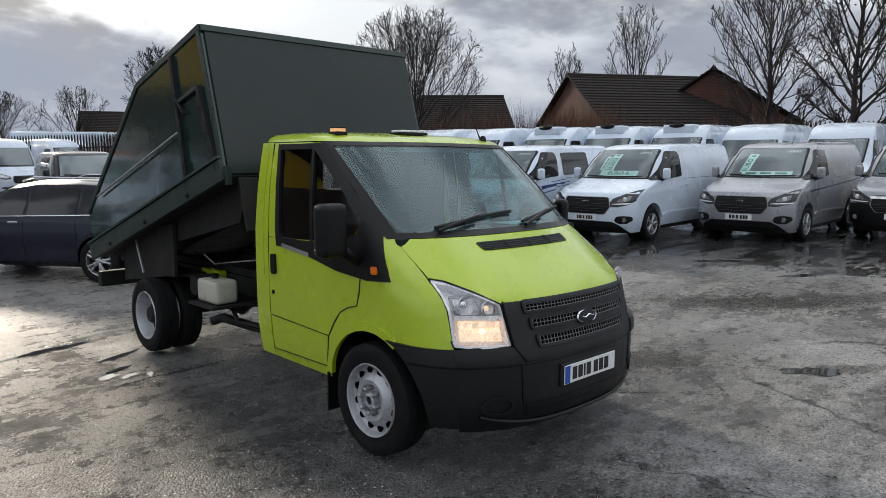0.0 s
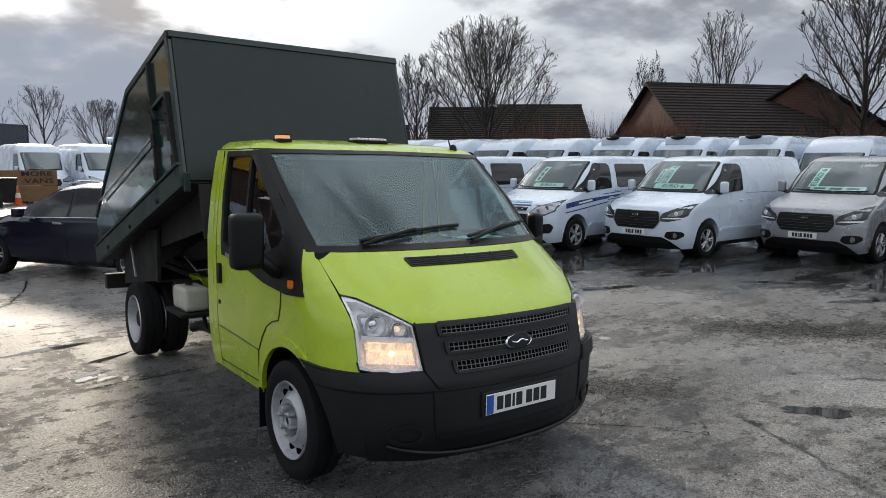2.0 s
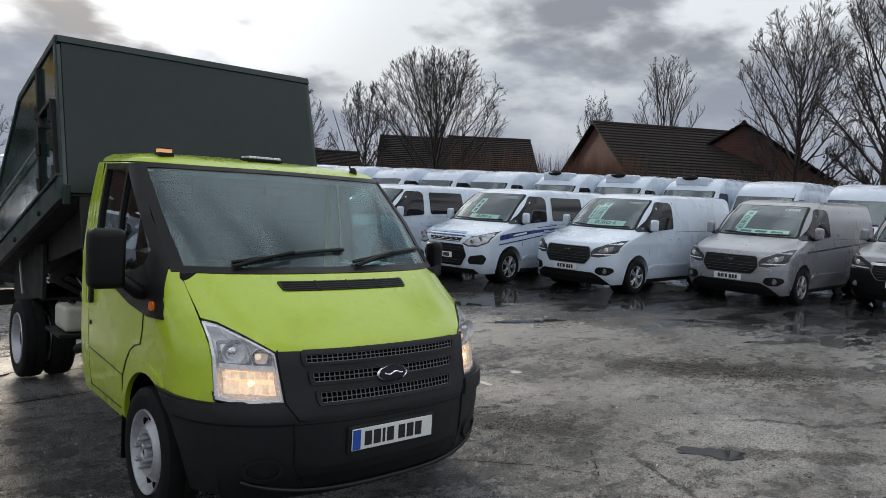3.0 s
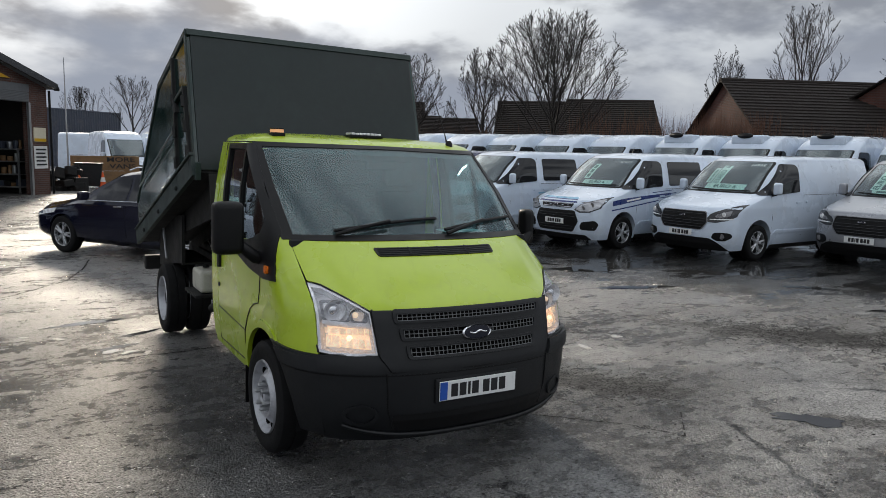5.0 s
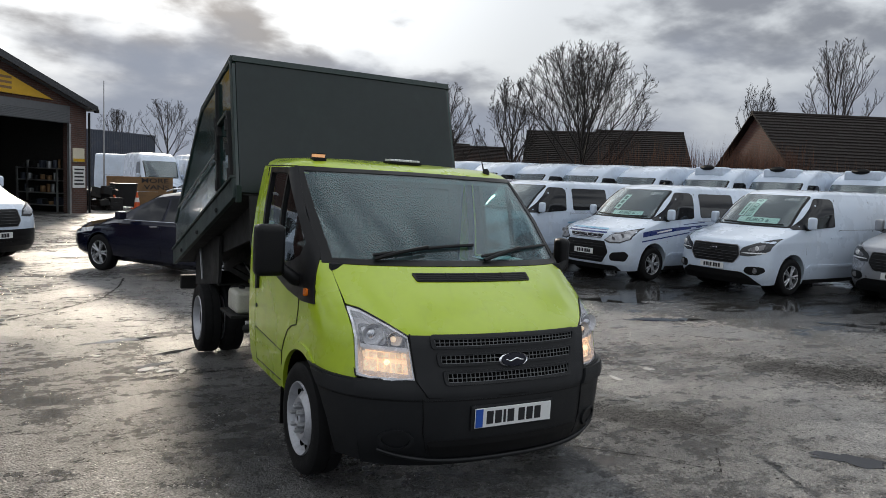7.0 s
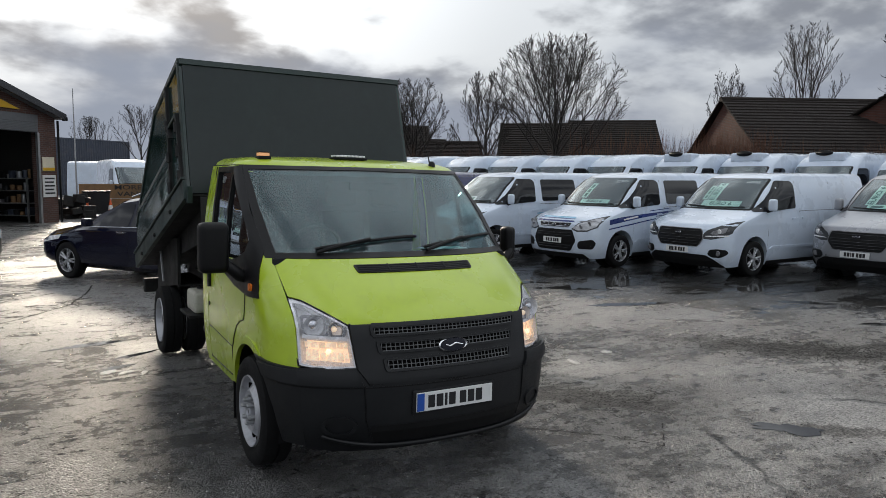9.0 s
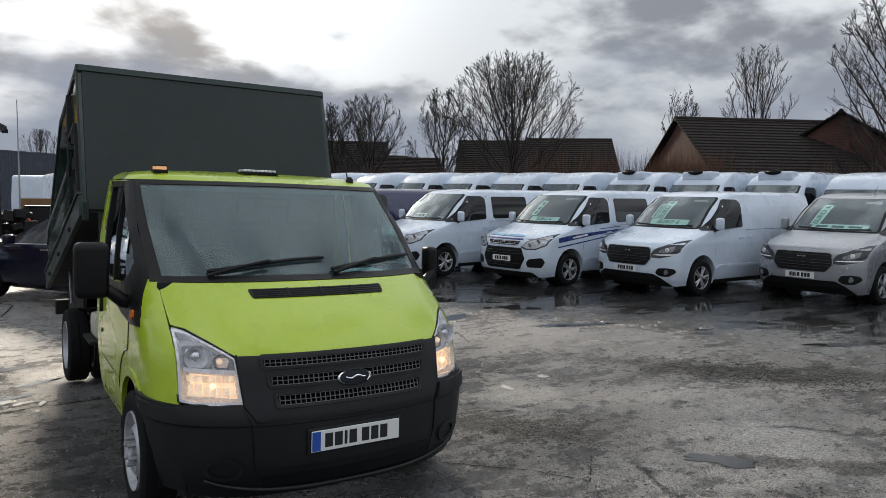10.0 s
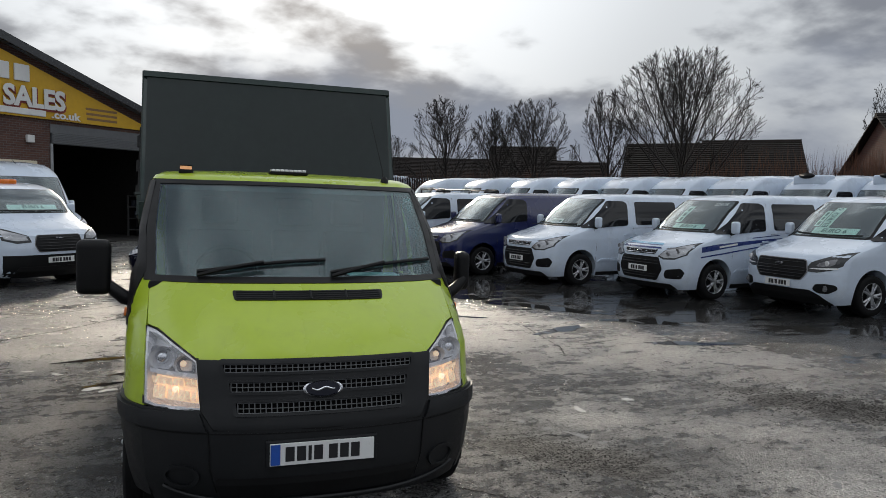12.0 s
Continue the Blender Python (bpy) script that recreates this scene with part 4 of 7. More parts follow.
        # black surround, divider and mirror triangle
        blk_o = [(1.895, 1.20), (1.90, 1.25), (1.955, 1.888), (1.455, 1.89), (1.12, 1.60), (0.86, 1.37), (0.69, 1.09), (0.90, 1.075), (1.20, 1.10), (1.45, 1.15), (1.65, 1.185)]
        blk_i = [(1.83, 1.262), (1.855, 1.29), (1.915, 1.852), (1.52, 1.855), (1.185, 1.60), (0.99, 1.42), (1.0, 1.345), (1.12, 1.30), (1.25, 1.275), (1.40, 1.265), (1.60, 1.26)]
        part("window_surround", sheet_bm(blk_o, side, 0.005, 0.035, 0.035, hole=blk_i), BLACK, door, "black window surround", smooth=40)
        part("window_divider", sheet_bm([(1.455, 1.26), (1.485, 1.26), (1.545, 1.86), (1.515, 1.86)], side, 0.004, 0.02, 0.2), BLACK, door)
        part("name_bar", sheet_bm([(1.82, 1.195), (1.82, 1.222), (1.50, 1.185), (1.50, 1.158)], side, 0.0075, 0.002, 0.2), STEEL, door)
        part("door_handle", sheet_bm(round_poly([(1.90, 1.00), (1.95, 1.00), (1.95, 1.14), (1.90, 1.14)], 0.02), side, 0.02, 0.02, 0.2), BLACK, door, smooth=50)
        part("lock", lathe_bm([(0.016, sg * 0.968), (0.014, sg * 0.976), (0.001, sg * 0.977)], 12, centre=(0, 1.95, 0.87)), BLACK, door)
        part("side_repeater", sheet_bm(round_poly([(0.79, 1.12), (0.84, 1.12), (0.845, 1.165), (0.80, 1.165)], 0.015), side, 0.018, 0.012, 0.1), AMBER, root, "orange side repeater lamp", smooth=50)
        shut = [(1.352, 0.46), (1.308, 0.662), (1.24, 0.765), (1.17, 0.843), (1.09, 0.885), (1.0, 0.908), (0.972, 0.99), (0.962, 1.08)]
        part("shut_line", tube_bm([side(y, z, 0.001) for y, z in shut], 0.0042, 5), BLACK, door, smooth=50)
        part("shut_line", tube_bm([side(y, z, 0.001) for y, z in ((1.992, 0.46), (2.002, 1.20), (2.018, 1.89))], 0.0042, 5), BLACK, door, smooth=50)
        part("shut_line", tube_bm([side(y, z, 0.001) for y, z in ((1.36, 0.457), (1.70, 0.457), (1.99, 0.457))], 0.004, 5), BLACK, door, smooth=50)
        part("door_crease", sheet_bm([(1.985, 0.70), (1.985, 0.706), (1.31, 0.672), (1.31, 0.666)], side, 0.002, 0.002, 0.3), BLACK, door)
        # panels behind and below the door
        part("corner_panel", sheet_bm([(2.005, 0.42), (2.175, 0.46), (2.175, 1.90), (2.027, 1.90), (2.008, 1.20)], side, 0, 0.03, 0.1), LIME, root, smooth=40)
        part("corner_lining", sheet_bm([(1.99, 0.62), (2.10, 0.62), (2.10, 1.87), (2.00, 1.87)], side, -0.045, 0.01, 0.3), DASH, root)
        part("pressed_channel", sheet_bm([(2.06, 0.98), (2.085, 0.98), (2.10, 1.82), (2.075, 1.82)], side, 0.004, 0.004, 0.2), LIME, root, smooth=40)
        part("sill", sheet_bm([(1.335, 0.385), (2.175, 0.40), (2.175, 0.455), (1.36, 0.452), (1.335, 0.435)], side, -0.006, 0.05, 0.2), LIME, root, smooth=40)
        # bumper corner
        corner = [(S.front_y(0.88 * S.at(z)[3], z) - 0.001, z) for z in np.linspace(0.75, 0.30, 8)]
        arch_f = [(0.885 - 0.45 * math.cos(radians(a)), 0.345 + 0.45 * math.sin(radians(a))) for a in range(-6, 62, 8)]
        part("bumper_corner", sheet_bm(corner + arch_f + [(0.72, 0.752)], side, 0.018, 0.04, 0.08), PLASTIC, root, "dark grey plastic bumper corner", smooth=40)
        part("bumper_crease", sheet_bm([(y, z) for y, z in [(S.front_y(0.88 * S.at(0.655)[3], 0.655), 0.655), (0.53, 0.655), (0.53, 0.648), (S.front_y(0.88 * S.at(0.648)[3], 0.648), 0.648)]], side, 0.021, 0.002, 0.1), BLACK, root)
        # headlamp
        lp = [(sg * x, z) for x, z in [(0.572, 0.752), (0.596, 0.986), (0.70, 1.052), (0.79, 1.105), (0.848, 1.117), (0.850, 0.762), (0.80, 0.753)]]
        lamp = part("headlamp", sheet_bm(lp, S.front, -0.07, 0.01, 0.06), LAMPBOWL, root, "clear headlamp with lit lower beam")
        rim_i = [(sg * x, z) for x, z in [(0.586, 0.766), (0.608, 0.980), (0.705, 1.040), (0.79, 1.090), (0.838, 1.096), (0.838, 0.778), (0.795, 0.768)]]
        part("bezel", sheet_bm(lp, S.front, -0.002, 0.066, 0.08, hole=rim_i), LAMPBOWL, lamp)
        part("lamp_gap", tube_bm([S.front(x, z, 0.003) for x, z in lp + lp[:1]], 0.0055, 5), BLACK, lamp, smooth=50)
        part("lens", sheet_bm(lp, S.front, 0.006, 0.004, 0.06), LENS, lamp, "clear plastic lens", smooth=50)

        def bowl(x, z, r, depth, material, nm):
            y = S.front_y(x, z) - 0.005
            return part(nm, lathe_bm([(r, -0.0), (r * 0.96, 0.01), (r * 0.75, depth * 0.6), (r * 0.3, depth), (0.005, depth)], 24, "y", centre=(x, y + 0.012, z), caps="last"), material, lamp, smooth=40)
        bowl(sg * 0.765, 0.985, 0.062, 0.05, LAMPBOWL, "upper_reflector")
        part("upper_projector", lathe_bm([(0.036, 0.03), (0.034, 0.0), (0.02, -0.012), (0.004, -0.015)], 20, "y", centre=(sg * 0.765, S.front_y(0.765, 0.985) + 0.03, 0.985)), CHROME, lamp, smooth=50)
        bowl(sg * 0.665, 0.965, 0.045, 0.04, LAMPBOWL, "indicator_reflector")
        part("indicator_bulb", lathe_bm([(0.016, 0.0), (0.014, -0.015), (0.003, -0.02)], 12, "y", centre=(sg * 0.665, S.front_y(0.665, 0.965) + 0.03, 0.965)), GLOWBOWL, lamp, "pale orange side lamp bulb", smooth=50)
        low = [(sg * x, z) for x, z in [(0.605, 0.785), (0.615, 0.895), (0.815, 0.905), (0.815, 0.80)]]
        lowr = part("lower_reflector", sheet_bm(low, S.front, -0.035, 0.01, 0.05), GLOWBOWL, lamp, "lower reflector with the bulb's warm glow built in")
        facets = bmesh.new()
        rl = random.Random(31)
        xa = 0.612
        for i in range(7):
            xb = xa + rl.uniform(0.022, 0.036)
            for za, zb in ((0.792, 0.792 + rl.uniform(0.045, 0.065)), (0.862, 0.896)):
                dep = [-0.030 + rl.uniform(0, 0.018) for _ in range(4)]
                vs = [facets.verts.new(S.front(sg * x, z, d)) for (x, z), d in zip([(xa, za), (xb, za + 0.004), (xb, zb + 0.003), (xa, zb)], dep)]
                facets.faces.new(vs if sg > 0 else vs[::-1])
            xa = xb + 0.002
        part("reflector_facets", facets, GLOWFACET, lowr)
        for (xa, xb, za, zb), rad in (((0.70, 0.83, 0.925, 1.045), 0.03), ((0.615, 0.70, 0.925, 1.005), 0.02)):
            outer = round_poly([(xa, za), (xb, za), (xb, zb), (xa, zb)], rad)
            inner = round_poly([(xa + 0.012, za + 0.012), (xb - 0.012, za + 0.012), (xb - 0.012, zb - 0.012), (xa + 0.012, zb - 0.012)], rad * 0.8)
            part("lamp_surround", sheet_bm([(sg * x, z) for x, z in outer], S.front, -0.014, 0.006, 0.06, hole=[(sg * x, z) for x, z in inner]), LAMPGREY, lamp)
        part("lit_bulb", lathe_bm([(0.016, 0.0), (0.016, -0.01), (0.010, -0.016), (0.003, -0.018)], 16, "y", centre=(sg * 0.70, S.front_y(0.70, 0.84) + 0.034, 0.84)), BULB, lamp, "lit warm halogen bulb", smooth=50)
        part("lamp_divider", sheet_bm([(sg * 0.60, 0.905), (sg * 0.605, 0.925), (sg * 0.83, 0.935), (sg * 0.83, 0.915)], S.front, -0.01, 0.05, 0.1), LAMPBOWL, lamp)
        # door mirror on its long arm; the one on the kerb side is folded in
        fold = sg > 0
        x0, x1, y0, y1 = (1.06, 1.15, 0.98, 1.10) if fold else (1.07, 1.25, 0.93, 1.05)
        mirror = part("mirror", box_bm(sg * x0, sg * x1, y0, y1, 1.22, 1.48 if fold else 1.535, 0.045, 4), BLACK, root, "black door mirror folded in" if fold else "large black door mirror", smooth=50)
        arm = tube_bm([(sg * 0.93, 1.0, 1.19), (sg * 1.0, 0.985, 1.20), (sg * 1.06, 0.985, 1.25), (sg * (x0 + 0.05), 1.0, 1.30)], [0.05, 0.042, 0.036, 0.03], 10)
        part("arm", arm, BLACK, mirror, smooth=50)
        part("mirror_glass", box_bm(sg * (x0 + 0.02), sg * (x1 - 0.02), y1, y1 + 0.006, 1.29, 1.47, 0.003, 1), CHROME, mirror)
    # front end
    lo = [(-0.88 * S.at(0.28)[3], 0.28), (0.88 * S.at(0.28)[3], 0.28)]
    up = [(0.88 * S.at(z)[3], z) for z in (0.40, 0.55, 0.70, 0.75)]
    bump = lo + up + [(-x, z) for x, z in reversed(up)]
    bumper = part("bumper", sheet_bm(bump, S.front, 0.018, 0.04, 0.07), PLASTIC, root, "dark grey textured plastic bumper", smooth=40)
    part("lower_intake", sheet_bm(round_poly([(-0.48, 0.335), (0.48, 0.335), (0.51, 0.43), (-0.51, 0.43)], 0.02), S.front, 0.0205, 0.004, 0.08), BLACK, bumper, "black sheet painted for the shaded recess under the number plate")
    for sg in (-1, 1):
        part("bumper_seam", tube_bm([S.front(sg * x, z, 0.020) for x, z in ((0.542, 0.665), (0.535, 0.56), (0.532, 0.475), (0.50, 0.36))], 0.0045, 5), BLACK, bumper, smooth=50)
    part("bumper_lip", tube_bm([S.front(x, 0.305 + 0.07 * (abs(x) / 0.74) ** 4, 0.020) for x in np.linspace(-0.74, 0.74, 28)], 0.013, 8), PLASTIC, bumper, smooth=50)
    part("step_line", sheet_bm([(-0.84, 0.648), (0.84, 0.648), (0.84, 0.655), (-0.84, 0.655)], S.front, 0.021, 0.002, 0.1), BLACK, bumper)
    for sg in (-1, 1):
        ledge = [(sg * 0.88 * S.at(z)[3], z) for z in (0.665, 0.70, 0.738)] + [(sg * 0.578, 0.738), (sg * 0.545, 0.665)]
        part("bumper_ledge", sheet_bm(ledge, S.front, 0.036, 0.025, 0.07), PLASTIC, bumper, smooth=40)
    for sg in (-1, 1):
        sl = [(S.front_y(0.88 * S.at(z)[3], z) - 0.012, z) for z in (0.738, 0.70, 0.665)]
        part("bumper_ledge", sheet_bm(sl + [(0.535, 0.667), (0.62, 0.736)], S.side(sg), 0.034, 0.025, 0.06), PLASTIC, bumper, smooth=40)
        oval = [(math.cos(a), math.sin(a)) for a in np.linspace(0, 2 * math.pi, 25)[:-1]]
        part("fog_blank", sheet_bm([(sg * 0.66 + 0.085 * a, 0.435 + 0.058 * b) for a, b in oval], S.front, 0.030, 0.012, 0.05, hole=[(sg * 0.66 + 0.066 * a, 0.435 + 0.042 * b) for a, b in oval]), PLASTIC, bumper, "blanked fog lamp recess", smooth=50)
    grille_poly = [(-0.515, 0.672), (0.515, 0.672), (0.57, 0.75), (0.592, 0.984), (-0.592, 0.984), (-0.57, 0.75)]
    grille = part("grille", sheet_bm(grille_poly, S.front, 0.026, 0.05, 0.07), PLASTIC, root, "dark grey grille with three mesh slots", smooth=40)
    edge = [(0.592, 0.99), (0.57, 0.75), (0.515, 0.672), (0.0, 0.668), (-0.515, 0.672), (-0.57, 0.75), (-0.592, 0.99)]
    part("grille_seam", tube_bm([S.front(x, z, 0.024) for x, z in edge], 0.006, 5), BLACK, grille, smooth=50)
    for z0, z1, xw in ((0.935, 0.975, 0.465), (0.842, 0.890, 0.435), (0.738, 0.795, 0.405)):
        well = round_poly([(-xw, z0), (xw, z0), (xw + 0.01, z1), (-xw - 0.01, z1)], 0.012)
        rim = round_poly([(-xw - 0.018, z0 - 0.012), (xw + 0.018, z0 - 0.012), (xw + 0.028, z1 + 0.010), (-xw - 0.028, z1 + 0.010)], 0.018)
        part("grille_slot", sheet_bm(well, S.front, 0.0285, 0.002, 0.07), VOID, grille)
        part("slot_rim", sheet_bm(rim, S.front, 0.038, 0.012, 0.07, hole=well), PLASTIC, grille, smooth=40)
        mesh = bmesh.new()
        n = int(xw * 2 / 0.026)
        for k in range(n + 1):
            x = -xw + 2 * xw * k / n
            if z1 < 0.93 and z0 > 0.83 and abs(x) < 0.11:
                continue
            tube_bm([S.front(x, z0 + 0.002, 0.031), S.front(x, z1 - 0.002, 0.031)], 0.0028, 4, bm=mesh)
        for f in (0.06, 0.5, 0.94):
            tube_bm([S.front(x, z0 + (z1 - z0) * f, 0.031) for x in np.linspace(-xw, xw, 16)], 0.0022, 4, bm=mesh)
        part("grille_mesh", mesh, MESHGREY, grille)
    oval_badge(grille, Matrix.Translation((0, 0.022, 0.858)) @ pose(0, 0, 0, -14, 0, 0), 0.100, 0.043)
    number_plate(bumper, Matrix.Translation((0, -0.022, 0.55)))
    part("plate_holder", box_bm(-0.28, 0.28, -0.020, 0.0, 0.48, 0.62, 0.01), PLASTIC, bumper)
    # bonnet, scuttle, windscreen
    bl = [(0.59, 0.990), (0.70, 1.058), (0.79, 1.113), (0.846, 1.126), (0.851, 1.25), (0.848, 1.332)]
    bonnet = part("bonnet", sheet_bm([(-x, z) for x, z in reversed(bl)] + bl, S.front, 0, 0.02, 0.06), LIME, root, smooth=45)
    part("seam", sheet_bm([(-0.59, 0.982), (0.59, 0.982), (0.59, 0.990), (-0.59, 0.990)], S.front, -0.008, 0.004, 0.1), BLACK, bonnet)
    vent = part("bonnet_vent", sheet_bm(round_poly([(-0.41, 1.245), (0.41, 1.245), (0.42, 1.287), (-0.42, 1.287)], 0.012), S.front, 0.006, 0.012, 0.07), BLACK, bonnet, "black bonnet vent")
    slats = bmesh.new()
    for k in range(4):
        z = 1.252 + 0.0095 * k
        tube_bm([S.front(x, z, 0.009) for x in np.linspace(-0.40, 0.40, 14)], 0.0022, 4, bm=slats)
    for x in (-0.2, 0.0, 0.2):
        tube_bm([S.front(x, 1.247, 0.009), S.front(x, 1.285, 0.009)], 0.006, 4, bm=slats)
    part("slats", slats, PLASTIC, vent)
    sc_o = [(-0.885, 1.322), (0.885, 1.322), (0.885, 1.62), (0.868, 1.899), (0.0, 1.905), (-0.868, 1.899), (-0.885, 1.62)]
    sc_i = [(-0.825, 1.352), (0.825, 1.352), (0.838, 1.62), (0.828, 1.872), (0.0, 1.882), (-0.828, 1.872), (-0.838, 1.62)]
    screen = part("windscreen", sheet_bm(sc_i, S.front, 0.0, 0.005, 0.08), SCREEN, root, "large raked clear windscreen", smooth=50)
    part("screen_surround", sheet_bm(sc_o, S.front, 0.004, 0.02, 0.08, hole=sc_i), BLACK, screen, "black windscreen surround", smooth=50)
    part("shade_band", sheet_bm([(-0.80, 1.845), (0.80, 1.845), (0.80, 1.872), (0, 1.880), (-0.80, 1.872)], S.front, -0.006, 0.002, 0.1), TINT, screen)
    for x0, x1, z1 in ((-0.60, 0.12, 1.435), (0.14, 0.80, 1.435)):
        w = part("wiper", tube_bm([S.front(x0, 1.345, 0.02), S.front(x0 + 0.15, 1.372, 0.035), S.front((x0 + x1) / 2, 1.405, 0.04)], 0.012, 6), BLACK, root, "black windscreen wiper", smooth=50)
        part("blade", tube_bm([S.front(x0 + (x1 - x0) * t, 1.37 + (z1 - 1.37) * math.sin(1.4 * t), 0.014) for t in np.linspace(0.0, 1.0, 8)], 0.011, 5), BLACK, w, smooth=50)
    # cab back wall
    back = [(-0.94, 0.46), (0.94, 0.46), (0.955, 1.30), (0.885, 1.90), (-0.885, 1.90), (-0.955, 1.30)]
    part("cab_back", sheet_bm(back, lambda u, v, o: Vector((u, 2.165 + o, v)), 0, 0.03, 0.5), LIME, root)
    part("back_lining", box_bm(-0.82, 0.82, 2.08, 2.12, 0.62, 1.86), DASH, root)
    part("head_lining", box_bm(-0.78, 0.78, 1.45, 2.12, 1.875, 1.895), DASH, root)
    # inside
    dash = part("dashboard", prism_bm([(0.72, 1.05), (0.72, 1.33), (1.05, 1.315), (1.18, 1.22), (1.15, 0.9)], "x", -0.86, 0.86, 0.03), DASH, root, "dark grey dashboard", smooth=40)
    part("paper", box_bm(0.30, 0.62, 0.86, 1.02, 1.335, 1.34, m=None), PAPER, dash, "white papers on the dashboard")
    wheel = bmesh.new()
    tube_bm([Vector((-0.42 + 0.19 * math.cos(a), 1.22 - 0.19 * math.sin(a) * 0.42, 1.32 + 0.19 * math.sin(a) * 0.9)) for a in np.linspace(0, 2 * math.pi, 25)], 0.014, 8, bm=wheel)
    tube_bm([(-0.60, 1.22, 1.32), (-0.24, 1.22, 1.32)], 0.018, 6, bm=wheel)
    part("steering_wheel", wheel, BLACK, root, smooth=50)
    for x0, x1 in ((-0.68, -0.20), (-0.08, 0.30), (0.32, 0.70)):
        seat = part("seat", box_bm(x0, x1, 1.45, 1.95, 0.78, 0.98, 0.05, 3), SEAT, root, "dark grey cloth seat", smooth=50)
        part("backrest", prism_bm([(1.86, 0.95), (2.0, 0.95), (2.08, 1.55), (1.97, 1.56)], "x", x0 + 0.01, x1 - 0.01, 0.03), SEAT, seat, smooth=50)
        part("headrest", box_bm((x0 + x1) / 2 - 0.13, (x0 + x1) / 2 + 0.13, 1.98, 2.08, 1.60, 1.80, 0.04, 3), SEAT, seat, smooth=50)
    part("rear_view_mirror", box_bm(-0.12, 0.12, 1.30, 1.33, 1.74, 1.80, 0.012), BLACK, root)
    # roof gear
    bea = part("beacon_base", box_bm(-0.72, -0.63, 1.52, 1.62, 1.945, 1.972, 0.006), BLACK, root)
    part("beacon_lens", box_bm(-0.712, -0.638, 1.53, 1.61, 1.970, 1.996, 0.007), AMBERLIT, bea, "lit amber roof beacon")
    part("beacon_cap", box_bm(-0.716, -0.634, 1.525, 1.615, 1.994, 2.003, 0.004), BLACK, bea)
    bar = part("light_bar", box_bm(-0.13, 0.13, 1.55, 1.68, 1.966, 1.984, 0.005), BLACK, root)
    lens = bmesh.new()
    for k in range(8):
        box_bm(-0.12 + 0.03 * k, -0.094 + 0.03 * k, 1.555, 1.675, 1.983, 2.000, 0.004, 1, bm=lens)
    part("light_bar_lens", lens, LAMPBOWL, bar, "clear low light bar")
    aer = part("aerial", tube_bm([(0.66, 1.50, 1.925), (0.66, 1.55, 2.03), (0.60, 1.70, 2.40)], [0.008, 0.004, 0.002], 6), BLACK, root, "thin whip aerial")
    part("aerial_base", lathe_bm([(0.03, 0.0), (0.026, 0.03), (0.012, 0.05)], 14, "z", centre=(0.66, 1.48, 1.925)), BLACK, aer, smooth=50)
    # wheels
    for sg in (-1, 1):
        make_wheel(root, sg * 0.875, 0.885, 0.345, 0.20, sg, "steel", "steel front wheel with raised wheel nuts")
        make_wheel(root, sg * 0.885, 4.22, 0.345, 0.19, sg, "rear", "dished steel rear wheel of a twin pair")
        make_wheel(root, sg * 0.66, 4.22, 0.345, 0.19, sg, "rear", "inner steel rear wheel of a twin pair")
        part("mud_flap", box_bm(sg * 0.70, sg * 0.95, 1.34, 1.352, 0.16, 0.42, 0.003, 1), BLACK, root)
    # chassis
    for sg in (-1, 1):
        rail = part("chassis_rail", box_bm(sg * 0.36, sg * 0.46, 2.1, 5.45, 0.60, 0.76, 0.01), BLACKSTEEL, root, "black chassis rail")
        part("rail_bracket", box_bm(sg * 0.465, sg * 0.50, 2.25, 2.55, 0.56, 0.74, 0.008), LIME, rail)
        part("rail_bracket", box_bm(sg * 0.465, sg * 0.54, 3.60, 3.95, 0.66, 0.78, 0.008), LIME, rail)
        part("sub_rail", box_bm(sg * 0.37, sg * 0.45, 2.3, 5.3, 0.765, 0.83, 0.008), BLACKSTEEL, rail)
        part("leaf_spring", tube_bm([(sg * 0.52, 3.55, 0.50), (sg * 0.52, 3.9, 0.40), (sg * 0.52, 4.22, 0.37), (sg * 0.52, 4.6, 0.42), (sg * 0.52, 4.95, 0.55)], 0.03, 6), BLACKSTEEL, rail)
    part("rear_axle", tube_bm([(-0.6, 4.22, 0.345), (-0.15, 4.22, 0.345), (0.0, 4.22, 0.345), (0.15, 4.22, 0.345), (0.6, 4.22, 0.345)], [0.05, 0.06, 0.14, 0.06, 0.05], 12), BLACKSTEEL, root, smooth=50)
    part("propshaft", tube_bm([(0, 1.4, 0.5), (0, 4.15, 0.36)], 0.04, 10), BLACKSTEEL, root)
    for y in (2.4, 3.3, 3.85, 5.0):
        part("cross_member", box_bm(-0.37, 0.37, y, y + 0.08, 0.62, 0.74, 0.008), BLACKSTEEL, root)
    rear = part("rear_bar", box_bm(-0.95, 0.95, 5.40, 5.50, 0.46, 0.62, 0.012), BLACKSTEEL, root, "black rear under-run bar")
    for sg in (-1, 1):
        part("rear_lamp", box_bm(sg * 0.66, sg * 0.90, 5.495, 5.53, 0.49, 0.59, 0.008), REDLENS, rear)
        part("side_plate", prism_bm([(3.78, 0.76), (4.95, 0.58), (4.95, 0.93), (4.40, 1.16), (3.78, 1.22)], "x", sg * 0.84, sg * 0.87), BLACKSTEEL, root, "black wheel guard plate")
        part("guard_top", box_bm(sg * 0.56, sg * 0.86, 3.80, 4.75, 0.735, 0.755, 0.005), BLACKSTEEL, root)
    tank = part("fluid_tank", box_bm(-0.87, -0.66, 3.02, 3.36, 0.595, 0.79, 0.04, 3), TANK, root, "stained white plastic hydraulic tank", smooth=50)
